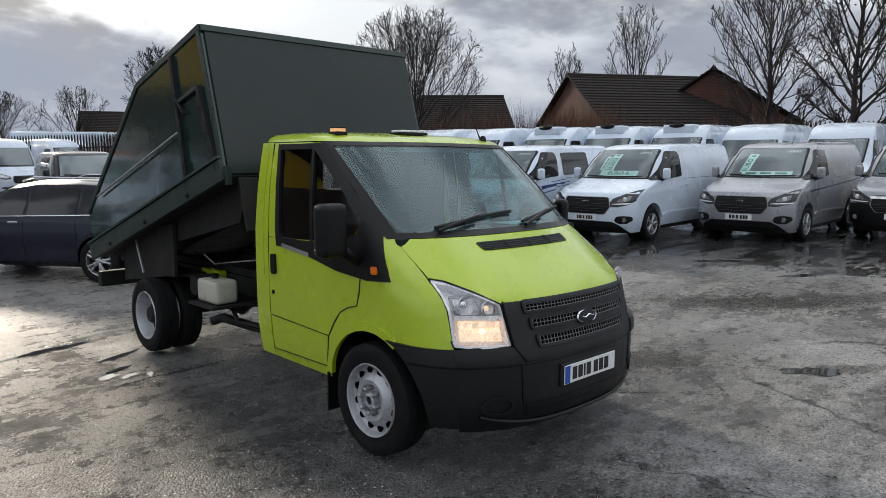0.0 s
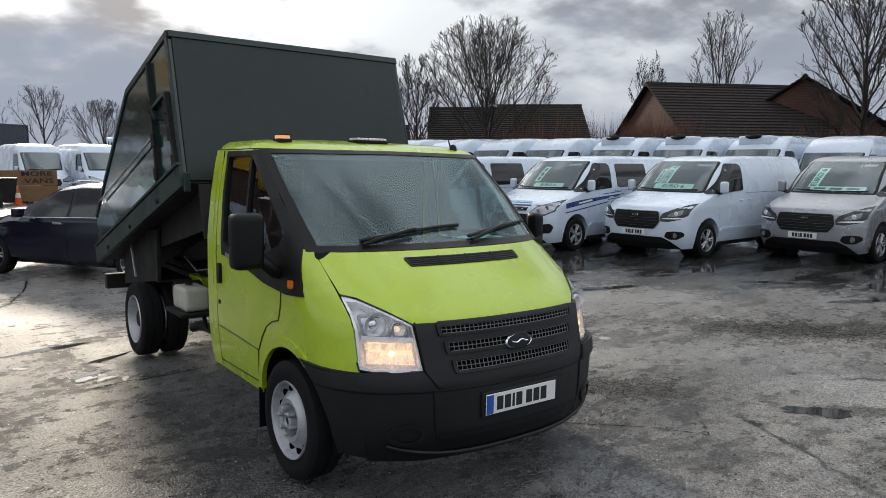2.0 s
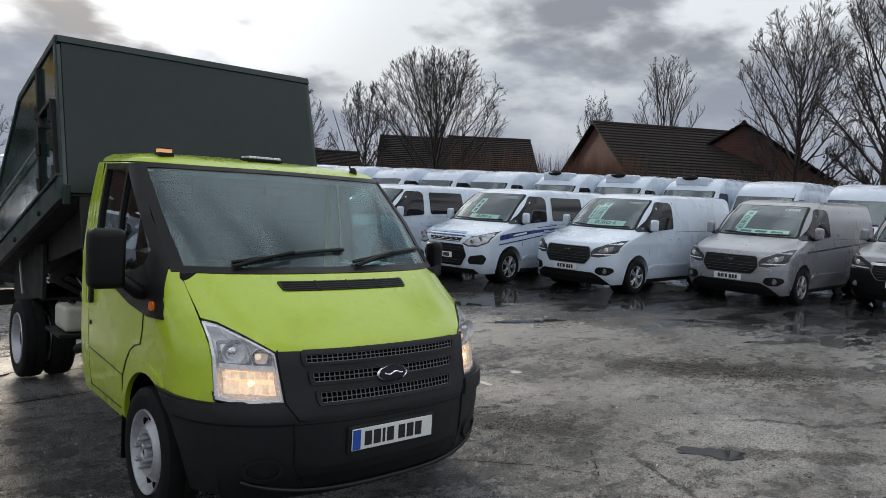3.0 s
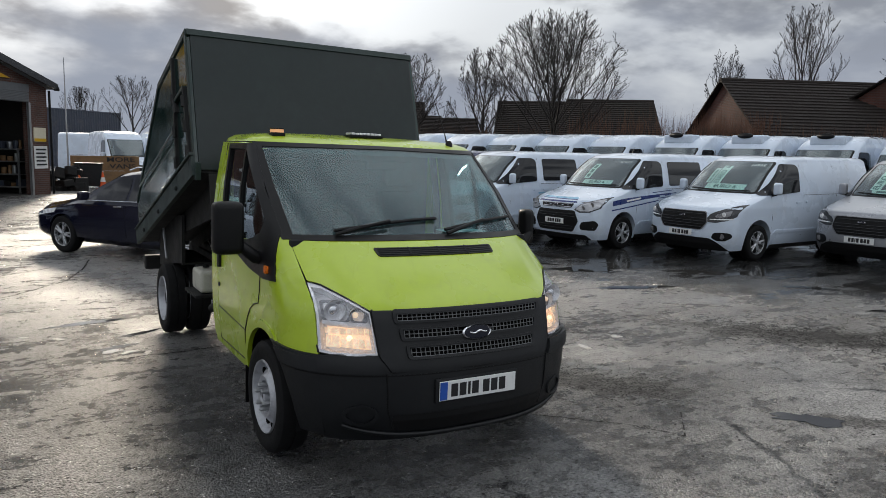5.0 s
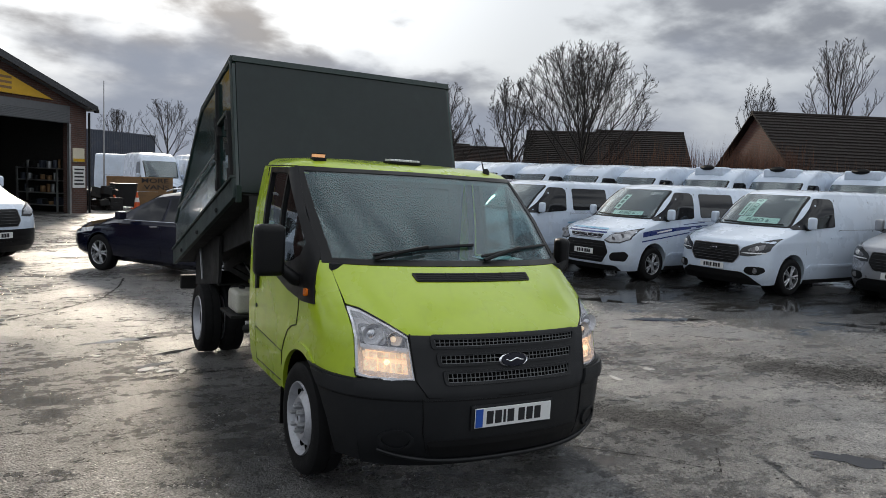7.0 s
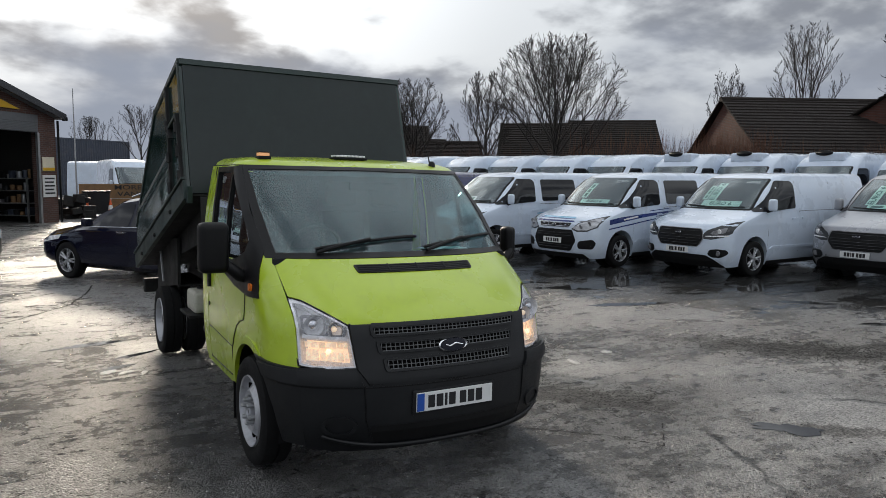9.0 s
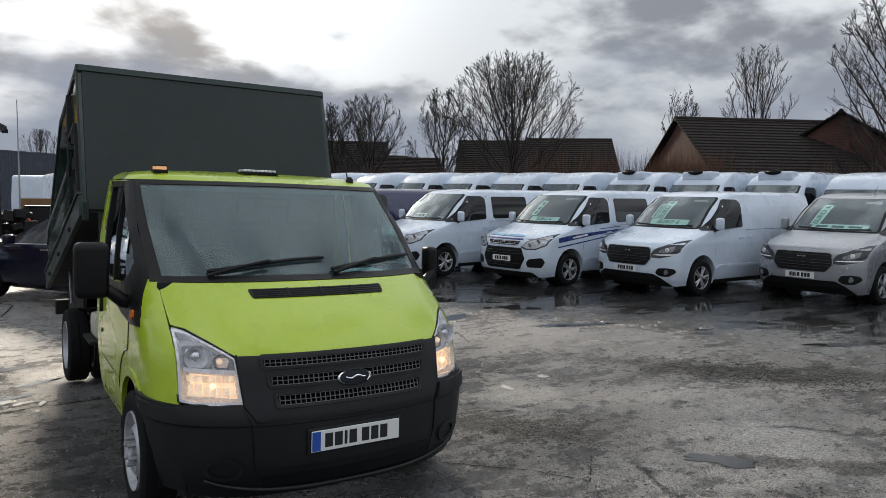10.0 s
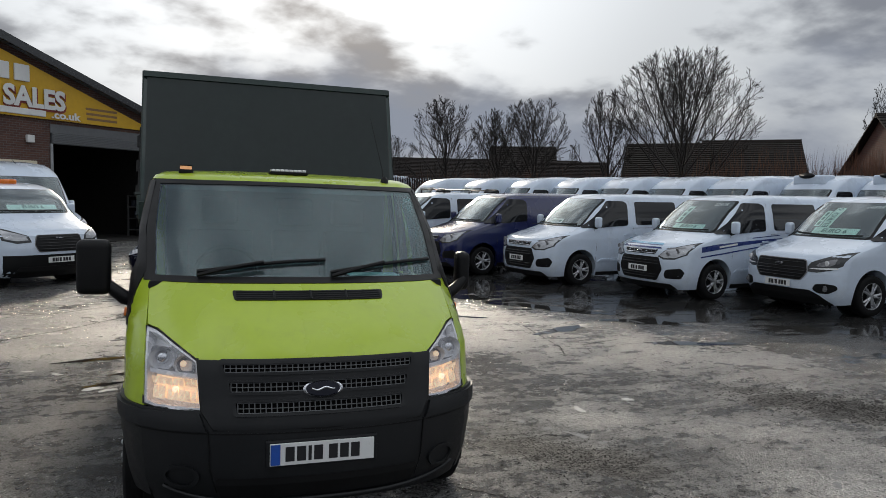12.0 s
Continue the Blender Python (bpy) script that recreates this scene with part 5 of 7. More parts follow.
    part("tank_cap", lathe_bm([(0.03, 0.0), (0.03, 0.025), (0.02, 0.03)], 14, "z", centre=(-0.78, 3.2, 0.80)), BLACK, tank, smooth=40)
    part("tank_shelf", box_bm(-0.92, -0.46, 2.98, 3.42, 0.565, 0.59, 0.004), BLACKSTEEL, tank)
    part("pump", lathe_bm([(0.085, -0.92), (0.09, -0.90), (0.09, -0.70), (0.06, -0.68)], 18, "x", centre=(0.14, 3.60, 0.68)), BLACKSTEEL, root, smooth=40)
    part("hose", tube_bm([(-0.70, 3.1, 0.58), (-0.74, 2.9, 0.46), (-0.66, 2.65, 0.44), (-0.52, 2.4, 0.55)], 0.018, 8), BLACK, root, smooth=50)
    part("exhaust", tube_bm([(-0.55, 2.2, 0.42), (-0.60, 2.9, 0.40), (-0.62, 3.4, 0.40), (-0.66, 3.5, 0.36)], 0.04, 10), BLACKSTEEL, root, smooth=50)
    part("tip_ram", tube_bm([(0, 2.75, 0.75), (0, 2.95, 1.55)], [0.06, 0.045], 12), STEEL, root, smooth=50)

    # tipped box body: outline along the truck and up, as it stands tipped
    A, B, C, D, E_ = Vector((2.83, 2.77)), Vector((4.05, 2.425)), Vector((5.45, 1.24)), Vector((5.38, 0.78)), Vector((2.50, 1.66))
    fwd = (E_ - D).normalized()
    upv = Vector((-fwd.y, fwd.x))
    upv = upv if upv.y > 0 else -upv
    body = part("box_floor", prism_bm([tuple(E_), tuple(E_ + upv * 0.05), tuple(D + upv * 0.05), tuple(D)], "x", -1.0, 1.0), BLACKSTEEL, root, "dark green steel box body tipped up")
    body.name = "box_body"
    X = 1.015
    for sg in (-1, 1):
        sidep = part("side_panel", prism_bm([tuple(p) for p in (A, B, C, D + upv * 0.02, E_ + upv * 0.02)], "x", sg * (X - 0.025), sg * X), GREENGLOSS, body, "dented glossy dark green side panel")

        def rail_on(p, q, wide, out, nm, material, inset=0.0):
            d = (q - p).normalized()
            n = Vector((-d.y, d.x)) * wide / 2
            poly = [tuple(p - n), tuple(q - n), tuple(q + n), tuple(p + n)]
            return part(nm, prism_bm(poly, "x", sg * (X - 0.01), sg * (X + out), 0.004), material, sidep)
        low = 0.11
        rail_on(E_ + upv * low / 2 - fwd * 0.0, D + upv * low / 2, 0.16, 0.03, "sill_rail", GREENEDGE)
        rail_on(E_ + upv * 0.15, D + upv * 0.15, 0.022, 0.045, "sill_lip", GREENEDGE)
        rail_on(A, B, 0.05, 0.012, "top_rail", GREENEDGE)
        rail_on(B, C, 0.05, 0.012, "slope_rail", GREENEDGE)
        rail_on(A + Vector((0.03, -0.01)), E_ + Vector((0.03, 0.0)), 0.05, 0.012, "front_post", GREENEDGE)
        p0, p1 = Vector((3.32, 2.60)), Vector((3.10, 1.56))
        rail_on(p0, p1, 0.045, 0.03, "mid_post", BLACKSTEEL)
        rail_on(Vector((2.86, 2.33)), Vector((2.60, 1.70)), 0.04, 0.03, "door_post", BLACKSTEEL)
        rail_on(Vector((2.86, 2.33)), Vector((3.26, 2.22)), 0.03, 0.03, "door_head", GREENEDGE)
        for p in ((2.82, 2.22), (2.74, 2.02), (2.66, 1.82), (3.24, 2.25), (3.17, 1.98), (3.12, 1.72)):
            part("hinge", tube_bm([(sg * (X + 0.03), p[0] + 0.012, p[1] + 0.045), (sg * (X + 0.03), p[0] - 0.012, p[1] - 0.045)], 0.018, 8), BLACKSTEEL, sidep)
        rail_on(Vector((3.22, 2.26)), Vector((3.10, 2.14)), 0.016, 0.04, "latch", BLACKSTEEL)
        part("prop_rod", tube_bm([(sg * (X + 0.03), 3.20, 2.00), (sg * (X + 0.03), 5.10, 1.42)], 0.009, 8), STEEL, sidep, "bare steel prop rod")
        part("corner_tag", box_bm(sg * (X - 0.03), sg * (X + 0.012), 2.455, 2.495, 1.60, 1.74, 0.004, 1), GREENEDGE, sidep)
        for t in (0.2, 0.5, 0.8):
            q = E_.lerp(D, t) + upv * 0.02
            part("sill_bolt", lathe_bm([(0.02, sg * (X + 0.02)), (0.02, sg * (X + 0.045)), (0.01, sg * (X + 0.05))], 8, centre=(0, q.x, q.y)), BLACKSTEEL, sidep)

    def across(p, q, x0, x1, nm, material, t=0.025, label="", parent=body):
        d = (q - p).normalized()
        n = Vector((-d.y, d.x)) * t / 2
        poly = [tuple(p - n), tuple(q - n), tuple(q + n), tuple(p + n)]
        return part(nm, prism_bm(poly, "x", x0, x1), material, parent, label)
    fp = across(A, E_ + upv * 0.02, -X + 0.026, X - 0.026, "front_panel", GREEN, 0.03, "flat dark green front panel")
    across(A + Vector((0.01, 0.012)), A + Vector((-0.012, -0.035)), -X, X, "top_bar", GREENEDGE, 0.05, parent=fp)
    across(A, B, -X + 0.026, X - 0.026, "roof_panel", GREEN, 0.02)
    across(B, C, -X + 0.026, X - 0.026, "tail_slope", GREEN, 0.02)
    across(C, D, -X + 0.026, X - 0.026, "tail_gate", GREEN, 0.03)
    # black hopper under the box and the lifting frame
    part("tipping_frame", prism_bm([tuple(E_ - upv * 0.005), tuple(E_ - upv * 0.17), tuple(D - upv * 0.13), tuple(D - upv * 0.005)], "x", -0.46, 0.46), BLACKSTEEL, body)
    for sg in (-1, 1):
        part("under_skirt", prism_bm([tuple(E_ - upv * 0.006), tuple(E_ - upv * 0.30 - fwd * 0.25), tuple(D - upv * 0.10 + fwd * 0.5), tuple(D - upv * 0.006)], "x", sg * 0.80, sg * 0.83), BLACKSTEEL, body)
    across(E_ - upv * 0.01, E_ - upv * 0.42, -0.92, 0.92, "lower_front_panel", BLACKSTEEL, 0.03)
    part("stay", tube_bm([(-0.9, 4.55, 1.02), (-0.9, 4.40, 0.72)], 0.012, 6), STEEL, body)
    part("cable", tube_bm([(-0.60, 3.9, 0.95), (-0.62, 3.7, 0.93), (-0.6, 3.55, 0.86), (-0.62, 3.3, 0.90), (-0.6, 2.6, 1.0)], 0.007, 6), STEEL, root, "loose pale cable")
    return root



build_truck()

# ---- parked vans ----


def lay_text(name, body, size, mapping, u0, v0, off, material, parent, turn=0.0, vscale=1.0, flip=1, bold=0.0):
    """Lettering laid on a curved surface."""
    cu = bpy.data.curves.new(name, "FONT")
    cu.body, cu.size, cu.align_x, cu.align_y, cu.resolution_u, cu.offset = body, size, "CENTER", "CENTER", 2, bold
    tmp = new(name + "_draft", cu)
    bpy.context.view_layer.update()
    me = bpy.data.meshes.new_from_object(tmp.evaluated_get(bpy.context.evaluated_depsgraph_get()))
    bpy.data.objects.remove(tmp)
    c, s = math.cos(radians(turn)), math.sin(radians(turn))
    for v in me.vertices:
        u, w = v.co.x * c - v.co.y * s, v.co.x * s + v.co.y * c
        v.co = mapping(u0 + flip * u, v0 + w * vscale, off)
    me.materials.clear()
    me.materials.append(material)
    ob = new(name, me)
    ob.parent = parent
    return ob


CUSTOM = [(0.20, 0.12, 0.35, 2.6, 0.90), (0.32, 0.03, 0.40, 2.5, 0.95), (0.45, 0.0, 0.42, 2.4, 0.975), (0.70, 0.0, 0.44, 2.4, 0.985), (0.90, 0.03, 0.46, 2.3, 0.985), (0.98, 0.10, 0.49, 2.3, 0.985),
          (1.04, 0.25, 0.50, 2.3, 0.98), (1.12, 0.55, 0.48, 2.3, 0.975), (1.20, 0.87, 0.42, 2.4, 0.965), (1.24, 0.97, 0.40, 2.4, 0.96), (1.60, 1.38, 0.34, 2.6, 0.88), (1.84, 1.72, 0.30, 2.8, 0.80),
          (1.90, 1.86, 0.30, 2.8, 0.77), (1.94, 2.05, 0.30, 3.0, 0.70), (1.965, 2.45, 0.30, 3.0, 0.55)]
HIGH = [(0.20, 0.12, 0.35, 2.6, 0.92), (0.32, 0.02, 0.40, 2.5, 0.98), (0.45, 0.0, 0.42, 2.4, 1.0), (0.75, 0.0, 0.45, 2.4, 1.02), (0.98, 0.05, 0.47, 2.3, 1.02), (1.08, 0.16, 0.50, 2.3, 1.02),
        (1.16, 0.36, 0.50, 2.3, 1.01), (1.26, 0.62, 0.48, 2.3, 1.0), (1.32, 0.76, 0.42, 2.4, 0.995), (1.38, 0.86, 0.40, 2.4, 0.99), (1.75, 1.16, 0.34, 2.6, 0.94), (2.12, 1.50, 0.30, 2.8, 0.90),
        (2.15, 1.53, 0.32, 2.8, 0.90), (2.28, 1.72, 0.42, 2.6, 0.88), (2.36, 1.92, 0.40, 2.6, 0.86), (2.42, 2.25, 0.35, 2.8, 0.79), (2.45, 2.7, 0.30, 3.0, 0.62)]


def build_van(paint, m, label, group, style="facelift", rows=CUSTOM, rear=4.95, name="van", rear_window=False, cards=(), stripes=None, wheel="alloy", lower=None, top_gear=None, price="", screen_top=0.0):
    root = thing(name, m, label, "van", group)
    S = Shell(rows, rear)
    top = rows[-1][0]
    high = rows is not CUSTOM
    dz = 0.12 if high else 0.0
    body = part("body", S.loft(levels((0.20, 0.45, 5), (0.45, 0.86, 6), (0.86, 1.24, 16), (1.24, 1.84, 8), (1.84, top, 10))), paint, root, smooth=40)
    wy = (0.98, 3.91 if rear < 5.2 else 4.30)
    arches = bmesh.new()
    for sg in (-1, 1):
        for y in wy:
            lathe_bm([(0.405, sg * 0.62), (0.405, sg * 1.2)], 28, "x", arches, (0, y, 0.36))
    cut(body, [arches])
    fr = S.front
    for sg in (-1, 1):
        sd = S.side(sg)
        for y in wy:
            part("arch_liner", lathe_bm([(0.40, sg * 0.60), (0.40, sg * 0.66), (0.39, sg * 0.66)], 24, "x", centre=(0, y, 0.36)), BLACK, root)
            make_wheel(root, sg * 0.875, y, 0.335, 0.215, sg, wheel)
        z0, z1 = 1.22 + dz, ((screen_top or 2.09) - 0.04) if high else 1.80
        win = round_poly([(1.06, z0 - 0.01), (1.42, z0 + 0.0), (2.26, z0 + 0.05), (2.30, z1 - 0.06), (2.20, z1), (1.80 - dz, z1), (1.36, z0 + 0.20)], 0.05, 3)
        part("side_window", sheet_bm(win, sd, 0.014, 0.012, 0.10), TINT, root, "dark side window", smooth=50)
        if rear_window:
            part("rear_side_window", sheet_bm(round_poly([(2.50, 1.28), (3.72, 1.29), (3.72, 1.79), (2.52, 1.79)], 0.06), sd, 0.010, 0.010, 0.12), TINT, root, "dark tinted rear side window", smooth=50)
        lines = [[(1.36, 0.45), (1.38, 0.80), (1.32, 1.20 + dz)], [(2.38, 0.42), (2.40, 1.20), (2.36, z1)], [(3.55, 0.45), (3.58, 1.2), (3.56, z1 - 0.02)], [(2.40, 1.215 + dz), (4.80, 1.23 + dz)]]
        for ln in lines:
            part("door_seam", tube_bm([sd(y, z, 0.0005) for y, z in ln], 0.004, 4), LAMPDARK, body)
        part("rub_strip", sheet_bm([(1.42, 0.50), (3.48, 0.50), (3.48, 0.55), (1.50, 0.56)], sd, 0.016, 0.016, 0.2), paint, root, smooth=40)
        part("sill_trim", sheet_bm([(1.42, 0.195), (3.47, 0.195), (3.47, 0.275), (1.42, 0.275)], sd, 0.004, 0.012, 0.25), BLACK, root)
        part("door_handle", sheet_bm(round_poly([(2.14, 1.05 + dz), (2.30, 1.06 + dz), (2.30, 1.09 + dz), (2.14, 1.08 + dz)], 0.01), sd, 0.02, 0.02, 0.3), paint, root)
        part("door_handle", sheet_bm(round_poly([(2.46, 1.06 + dz), (2.62, 1.065 + dz), (2.62, 1.095 + dz), (2.46, 1.09 + dz)], 0.01), sd, 0.02, 0.02, 0.3), paint, root)
        mir = part("mirror", box_bm(sg * 1.0, sg * 1.155, 1.28, 1.40, 1.23 + dz, 1.46 + dz, 0.055, 4), paint, root, smooth=50)
        part("mirror_foot", tube_bm([(sg * 0.92, 1.36, 1.22 + dz), (sg * 1.05, 1.35, 1.26 + dz)], 0.04, 8), BLACK, mir)
        if style == "facelift":
            lp = [(0.50, 0.765), (0.57, 0.87), (0.75, 0.96), (0.90, 1.035), (0.962, 1.055), (0.968, 0.95), (0.955, 0.835), (0.86, 0.76), (0.68, 0.715), (0.55, 0.72)]
            fog = [(0.62, 0.44), (0.66, 0.53), (0.80, 0.545), (0.92, 0.53), (0.94, 0.46), (0.84, 0.385), (0.70, 0.385)]
        elif style == "earlier":
            lp = [(0.47, 0.795), (0.60, 0.915), (0.80, 1.00), (0.95, 1.07), (0.967, 0.96), (0.945, 0.84), (0.80, 0.755), (0.60, 0.745)]
            fog = [(0.64, 0.40), (0.62, 0.49), (0.66, 0.56), (0.90, 0.60), (0.945, 0.52), (0.90, 0.40)]
        else:
            lp = [(0.52, 0.86), (0.56, 0.98), (0.80, 1.08), (0.955, 1.15), (0.975, 1.05), (0.95, 0.90), (0.76, 0.84)]
            fog = [(0.62, 0.42), (0.66, 0.52), (0.86, 0.53), (0.90, 0.45)]
        lp, fog = [(sg * a, b) for a, b in lp], [(sg * a, b) for a, b in fog]
        lamp = part("headlamp", sheet_bm(lp, fr, 0.005, 0.01, 0.06), LAMPDARK, root, "dark-edged clear headlamp", smooth=40)
        cxy = (sum(p[0] for p in lp) / len(lp), sum(p[1] for p in lp) / len(lp))

        def shrunk(ka, kb, du=0.0, dv=0.0):
            return [((p[0] - cxy[0]) * ka + cxy[0] + sg * du, (p[1] - cxy[1]) * kb + cxy[1] + dv) for p in lp]
        if style == "earlier":
            part("lamp_reflector", sheet_bm(shrunk(0.90, 0.80), fr, 0.009, 0.003, 0.06), VANLAMP, lamp, smooth=40)
            for du, r in ((-0.10, 0.040), (0.05, 0.048)):
                q = fr(cxy[0] + sg * du, cxy[1] + du * 0.4, 0.010)
                part("lamp_projector", lathe_bm([(r, 0.0), (r * 0.9, -0.012), (r * 0.5, -0.006), (0.004, -0.008)], 16, "y", centre=q), LAMPGREY, lamp, smooth=40)
            part("indicator_strip", sheet_bm(shrunk(0.62, 0.12, 0.0, 0.07), fr, 0.012, 0.003, 0.06), LAMPGREY, lamp)
        elif style == "facelift":
            part("daylight_strip", sheet_bm(shrunk(0.80, 0.10, 0.0, -0.085), fr, 0.010, 0.004, 0.06), LAMPBOWL, lamp, "pale daylight strip", smooth=40)
            part("lamp_reflector", sheet_bm(shrunk(0.50, 0.38, 0.02, 0.0), fr, 0.009, 0.003, 0.06), LAMPGREY, lamp, smooth=40)
            q = fr(cxy[0] + sg * 0.02, cxy[1], 0.010)
            part("lamp_projector", lathe_bm([(0.045, 0.0), (0.040, -0.012), (0.02, -0.016), (0.004, -0.017)], 16, "y", centre=q), LAMPBOWL, lamp, smooth=40)
        else:
            part("lamp_reflector", sheet_bm(shrunk(0.80, 0.66), fr, 0.009, 0.003, 0.06), VANLAMP, lamp, smooth=40)
        part("fog_surround", sheet_bm(round_poly(fog, 0.03, 2), fr, 0.004, 0.006, 0.06), BLACK, root, smooth=40)
        if style == "facelift":
            q = fr(sg * 0.80, 0.465, 0.006)
            part("fog_lamp", lathe_bm([(0.05, 0.0), (0.045, -0.010), (0.005, -0.014)], 14, "y", centre=q), LAMPGREY, root, smooth=40)
    # nose
    if lower:
        lt = 0.74 if style == "facelift" else 0.62
        lw = [(-0.93, 0.22), (0.93, 0.22), (0.955, 0.40), (0.955, lt), (-0.955, lt), (-0.955, 0.40)]
        part("lower_bumper", sheet_bm(lw, fr, 0.006, 0.012, 0.07), lower, root, "black plastic lower bumper", smooth=40)
    if style == "facelift":
        intake = [(-0.86, 0.20), (0.86, 0.20), (0.74, 0.34), (0.58, 0.425), (-0.58, 0.425), (-0.74, 0.34)]
        gp = [(-0.42, 0.575), (0.42, 0.575), (0.53, 0.72), (0.48, 0.90), (-0.48, 0.90), (-0.53, 0.72)]
        bars, bz, pz = (0.625, 0.675, 0.725, 0.775, 0.86), 0.82, 0.50
    elif style == "earlier":
        intake = [(-0.80, 0.20), (0.80, 0.20), (0.72, 0.30), (-0.72, 0.30)]
        gp = [(-0.45, 0.36), (0.45, 0.36), (0.57, 0.56), (0.48, 0.77), (-0.48, 0.77), (-0.57, 0.56)]
        bars, bz, pz = (0.41, 0.46, 0.66, 0.71), 0.875, 0.555
        part("upper_grille", sheet_bm(round_poly([(-0.40, 0.83), (0.40, 0.83), (0.45, 0.92), (-0.45, 0.92)], 0.02), fr, 0.004, 0.006, 0.07), BLACK, root)
        chrome = bmesh.new()
        tube_bm([fr(x, 0.845, 0.012) for x in np.linspace(-0.40, 0.40, 12)], 0.009, 5, bm=chrome)
        tube_bm([fr(x, 0.905, 0.012) for x in np.linspace(-0.43, 0.43, 12)], 0.006, 5, bm=chrome)
        part("chrome_strip", chrome, CHROME, root, smooth=50)
    else:
        intake = [(-0.84, 0.20), (0.84, 0.20), (0.74, 0.40), (-0.74, 0.40)]
        gp = [(-0.40, 0.68), (0.40, 0.68), (0.47, 0.80), (0.42, 0.985), (-0.42, 0.985), (-0.47, 0.80)]
        bars, bz, pz = (0.73, 0.785, 0.84, 0.895, 0.945), 0.93, 0.52
    part("lower_intake", sheet_bm(round_poly(intake, 0.03), fr, 0.012, 0.012, 0.08), BLACK, root)
    if lower and style == "facelift":
        part("nose_bar", sheet_bm([(-0.52, 0.835), (0.52, 0.835), (0.55, 0.885), (-0.55, 0.885)], fr, 0.030, 0.012, 0.08), CHROME, root, "bright bar across the nose", smooth=40)
    grille = part("grille", sheet_bm(round_poly(gp, 0.04), fr, 0.005, 0.008, 0.07), BLACK, root, "black front grille", smooth=40)
    for z in bars:
        half = np.interp(z, sorted(p[1] for p in gp[1:4]), [abs(p[0]) for p in sorted(gp[1:4], key=lambda q: q[1])]) - 0.035
        gb = bmesh.new()
        tube_bm([fr(x, z, 0.012) for x in np.linspace(-half, half, 12)], 0.005, 5, bm=gb)
        part("grille_bar", gb, LAMPDARK, grille, smooth=50)
    rim = round_poly(gp, 0.04)
    gz = (gp[0][1] + gp[3][1]) / 2
    gx = [(p[0] * 1.03, (p[1] - gz) * 1.05 + gz) for p in rim]
    part("grille_rim", sheet_bm(gx, fr, 0.010, 0.010, 0.08, hole=rim), LAMPGREY if style != "earlier" else BLACK, grille, smooth=50)
    oval_badge(root, Matrix.Translation(fr(0, bz, 0.012)) @ pose(0, 0, 0, -12, 0, 0), 0.07, 0.03)
    number_plate(root, Matrix.Translation((0, fr(0, pz, 0.02).y, pz)), band=False)
    # windscreen
    zb = 1.255 + dz * 1.2
    zt = (screen_top or 2.09) if high else 1.83
    scr = [(-0.755, zb), (0.755, zb), (0.665 + dz, zt), (-0.665 - dz, zt)]
    big = [(-0.80, zb - 0.02), (0.80, zb - 0.02), (0.71 + dz, zt + 0.015), (-0.71 - dz, zt + 0.015)]
    screen = part("windscreen", sheet_bm(round_poly(scr, 0.05), fr, 0.012, 0.003, 0.08), CLEAR, root, "clear raked windscreen", smooth=50)
    part("screen_border", sheet_bm(round_poly(big, 0.06), fr, 0.002, 0.004, 0.08), BLACK, screen, smooth=50)
    part("dark_cab", sheet_bm(round_poly(scr, 0.05), fr, 0.004, 0.002, 0.08), SCREENBACK, screen, "dark sheet standing in for the dim cab behind the glass", smooth=50)
    for kind, u, v, w, h, turn, words in cards:
        c, s = math.cos(radians(turn)), math.sin(radians(turn))
        quad = [(u + (a * c - b * s), v + (a * s + b * c) * 0.62) for a, b in ((-w / 2, -h / 2), (w / 2, -h / 2), (w / 2, h / 2), (-w / 2, h / 2))]
        card = part("window_card", sheet_bm(quad, fr, 0.007, 0.002, 0.1), MINT if kind == "mint" else PAPER, screen, "mint green card in the windscreen" if kind == "mint" else "white card in the windscreen")
        if words:
            lay_text("card_lettering", words, h * 0.85, fr, u, v, 0.009, MINTINK, card, turn, 0.62, bold=0.004)
        else:
            for k in range(3):
                a0 = -w / 2 + w * (0.08 + 0.30 * k)
                bar = [(u + (a * c - b * s), v + (a * s + b * c) * 0.62) for a, b in ((a0, -h * 0.22), (a0 + w * 0.22, -h * 0.22), (a0 + w * 0.22, h * 0.22), (a0, h * 0.22))]
                part("lettering_bar", sheet_bm(bar, fr, 0.009, 0.002, 0.1), MINTINK, card)
    if price:
        lay_text("price_figures", price, 0.12, fr, 0.44, zt - 0.07, 0.008, PAPER, screen, 0, 0.62)
    wip = bmesh.new()
    tube_bm([fr(x, zb + 0.015 + 0.03 * abs(x), 0.022) for x in np.linspace(-0.66, 0.05, 8)], 0.009, 5, bm=wip)
    part("wiper", wip, BLACK, root)
    wip = bmesh.new()
    tube_bm([fr(x, zb + 0.015 + 0.02 * abs(x), 0.022) for x in np.linspace(0.08, 0.66, 8)], 0.009, 5, bm=wip)
    part("wiper", wip, BLACK, root)
    part("aerial", tube_bm([(0.28, 2.0 if not high else 1.95, (1.93 if not high else 2.38)), (0.28, 2.12, (2.10 if not high else 2.50))], [0.006, 0.003], 5), BLACK, root)
    # tail lamps close the back
    for sg in (-1, 1):
        part("tail_lamp", box_bm(sg * 0.80, sg * 0.93, rear - 0.03, rear + 0.012, 0.85, 1.45, 0.01, 1), REDLENS, root)
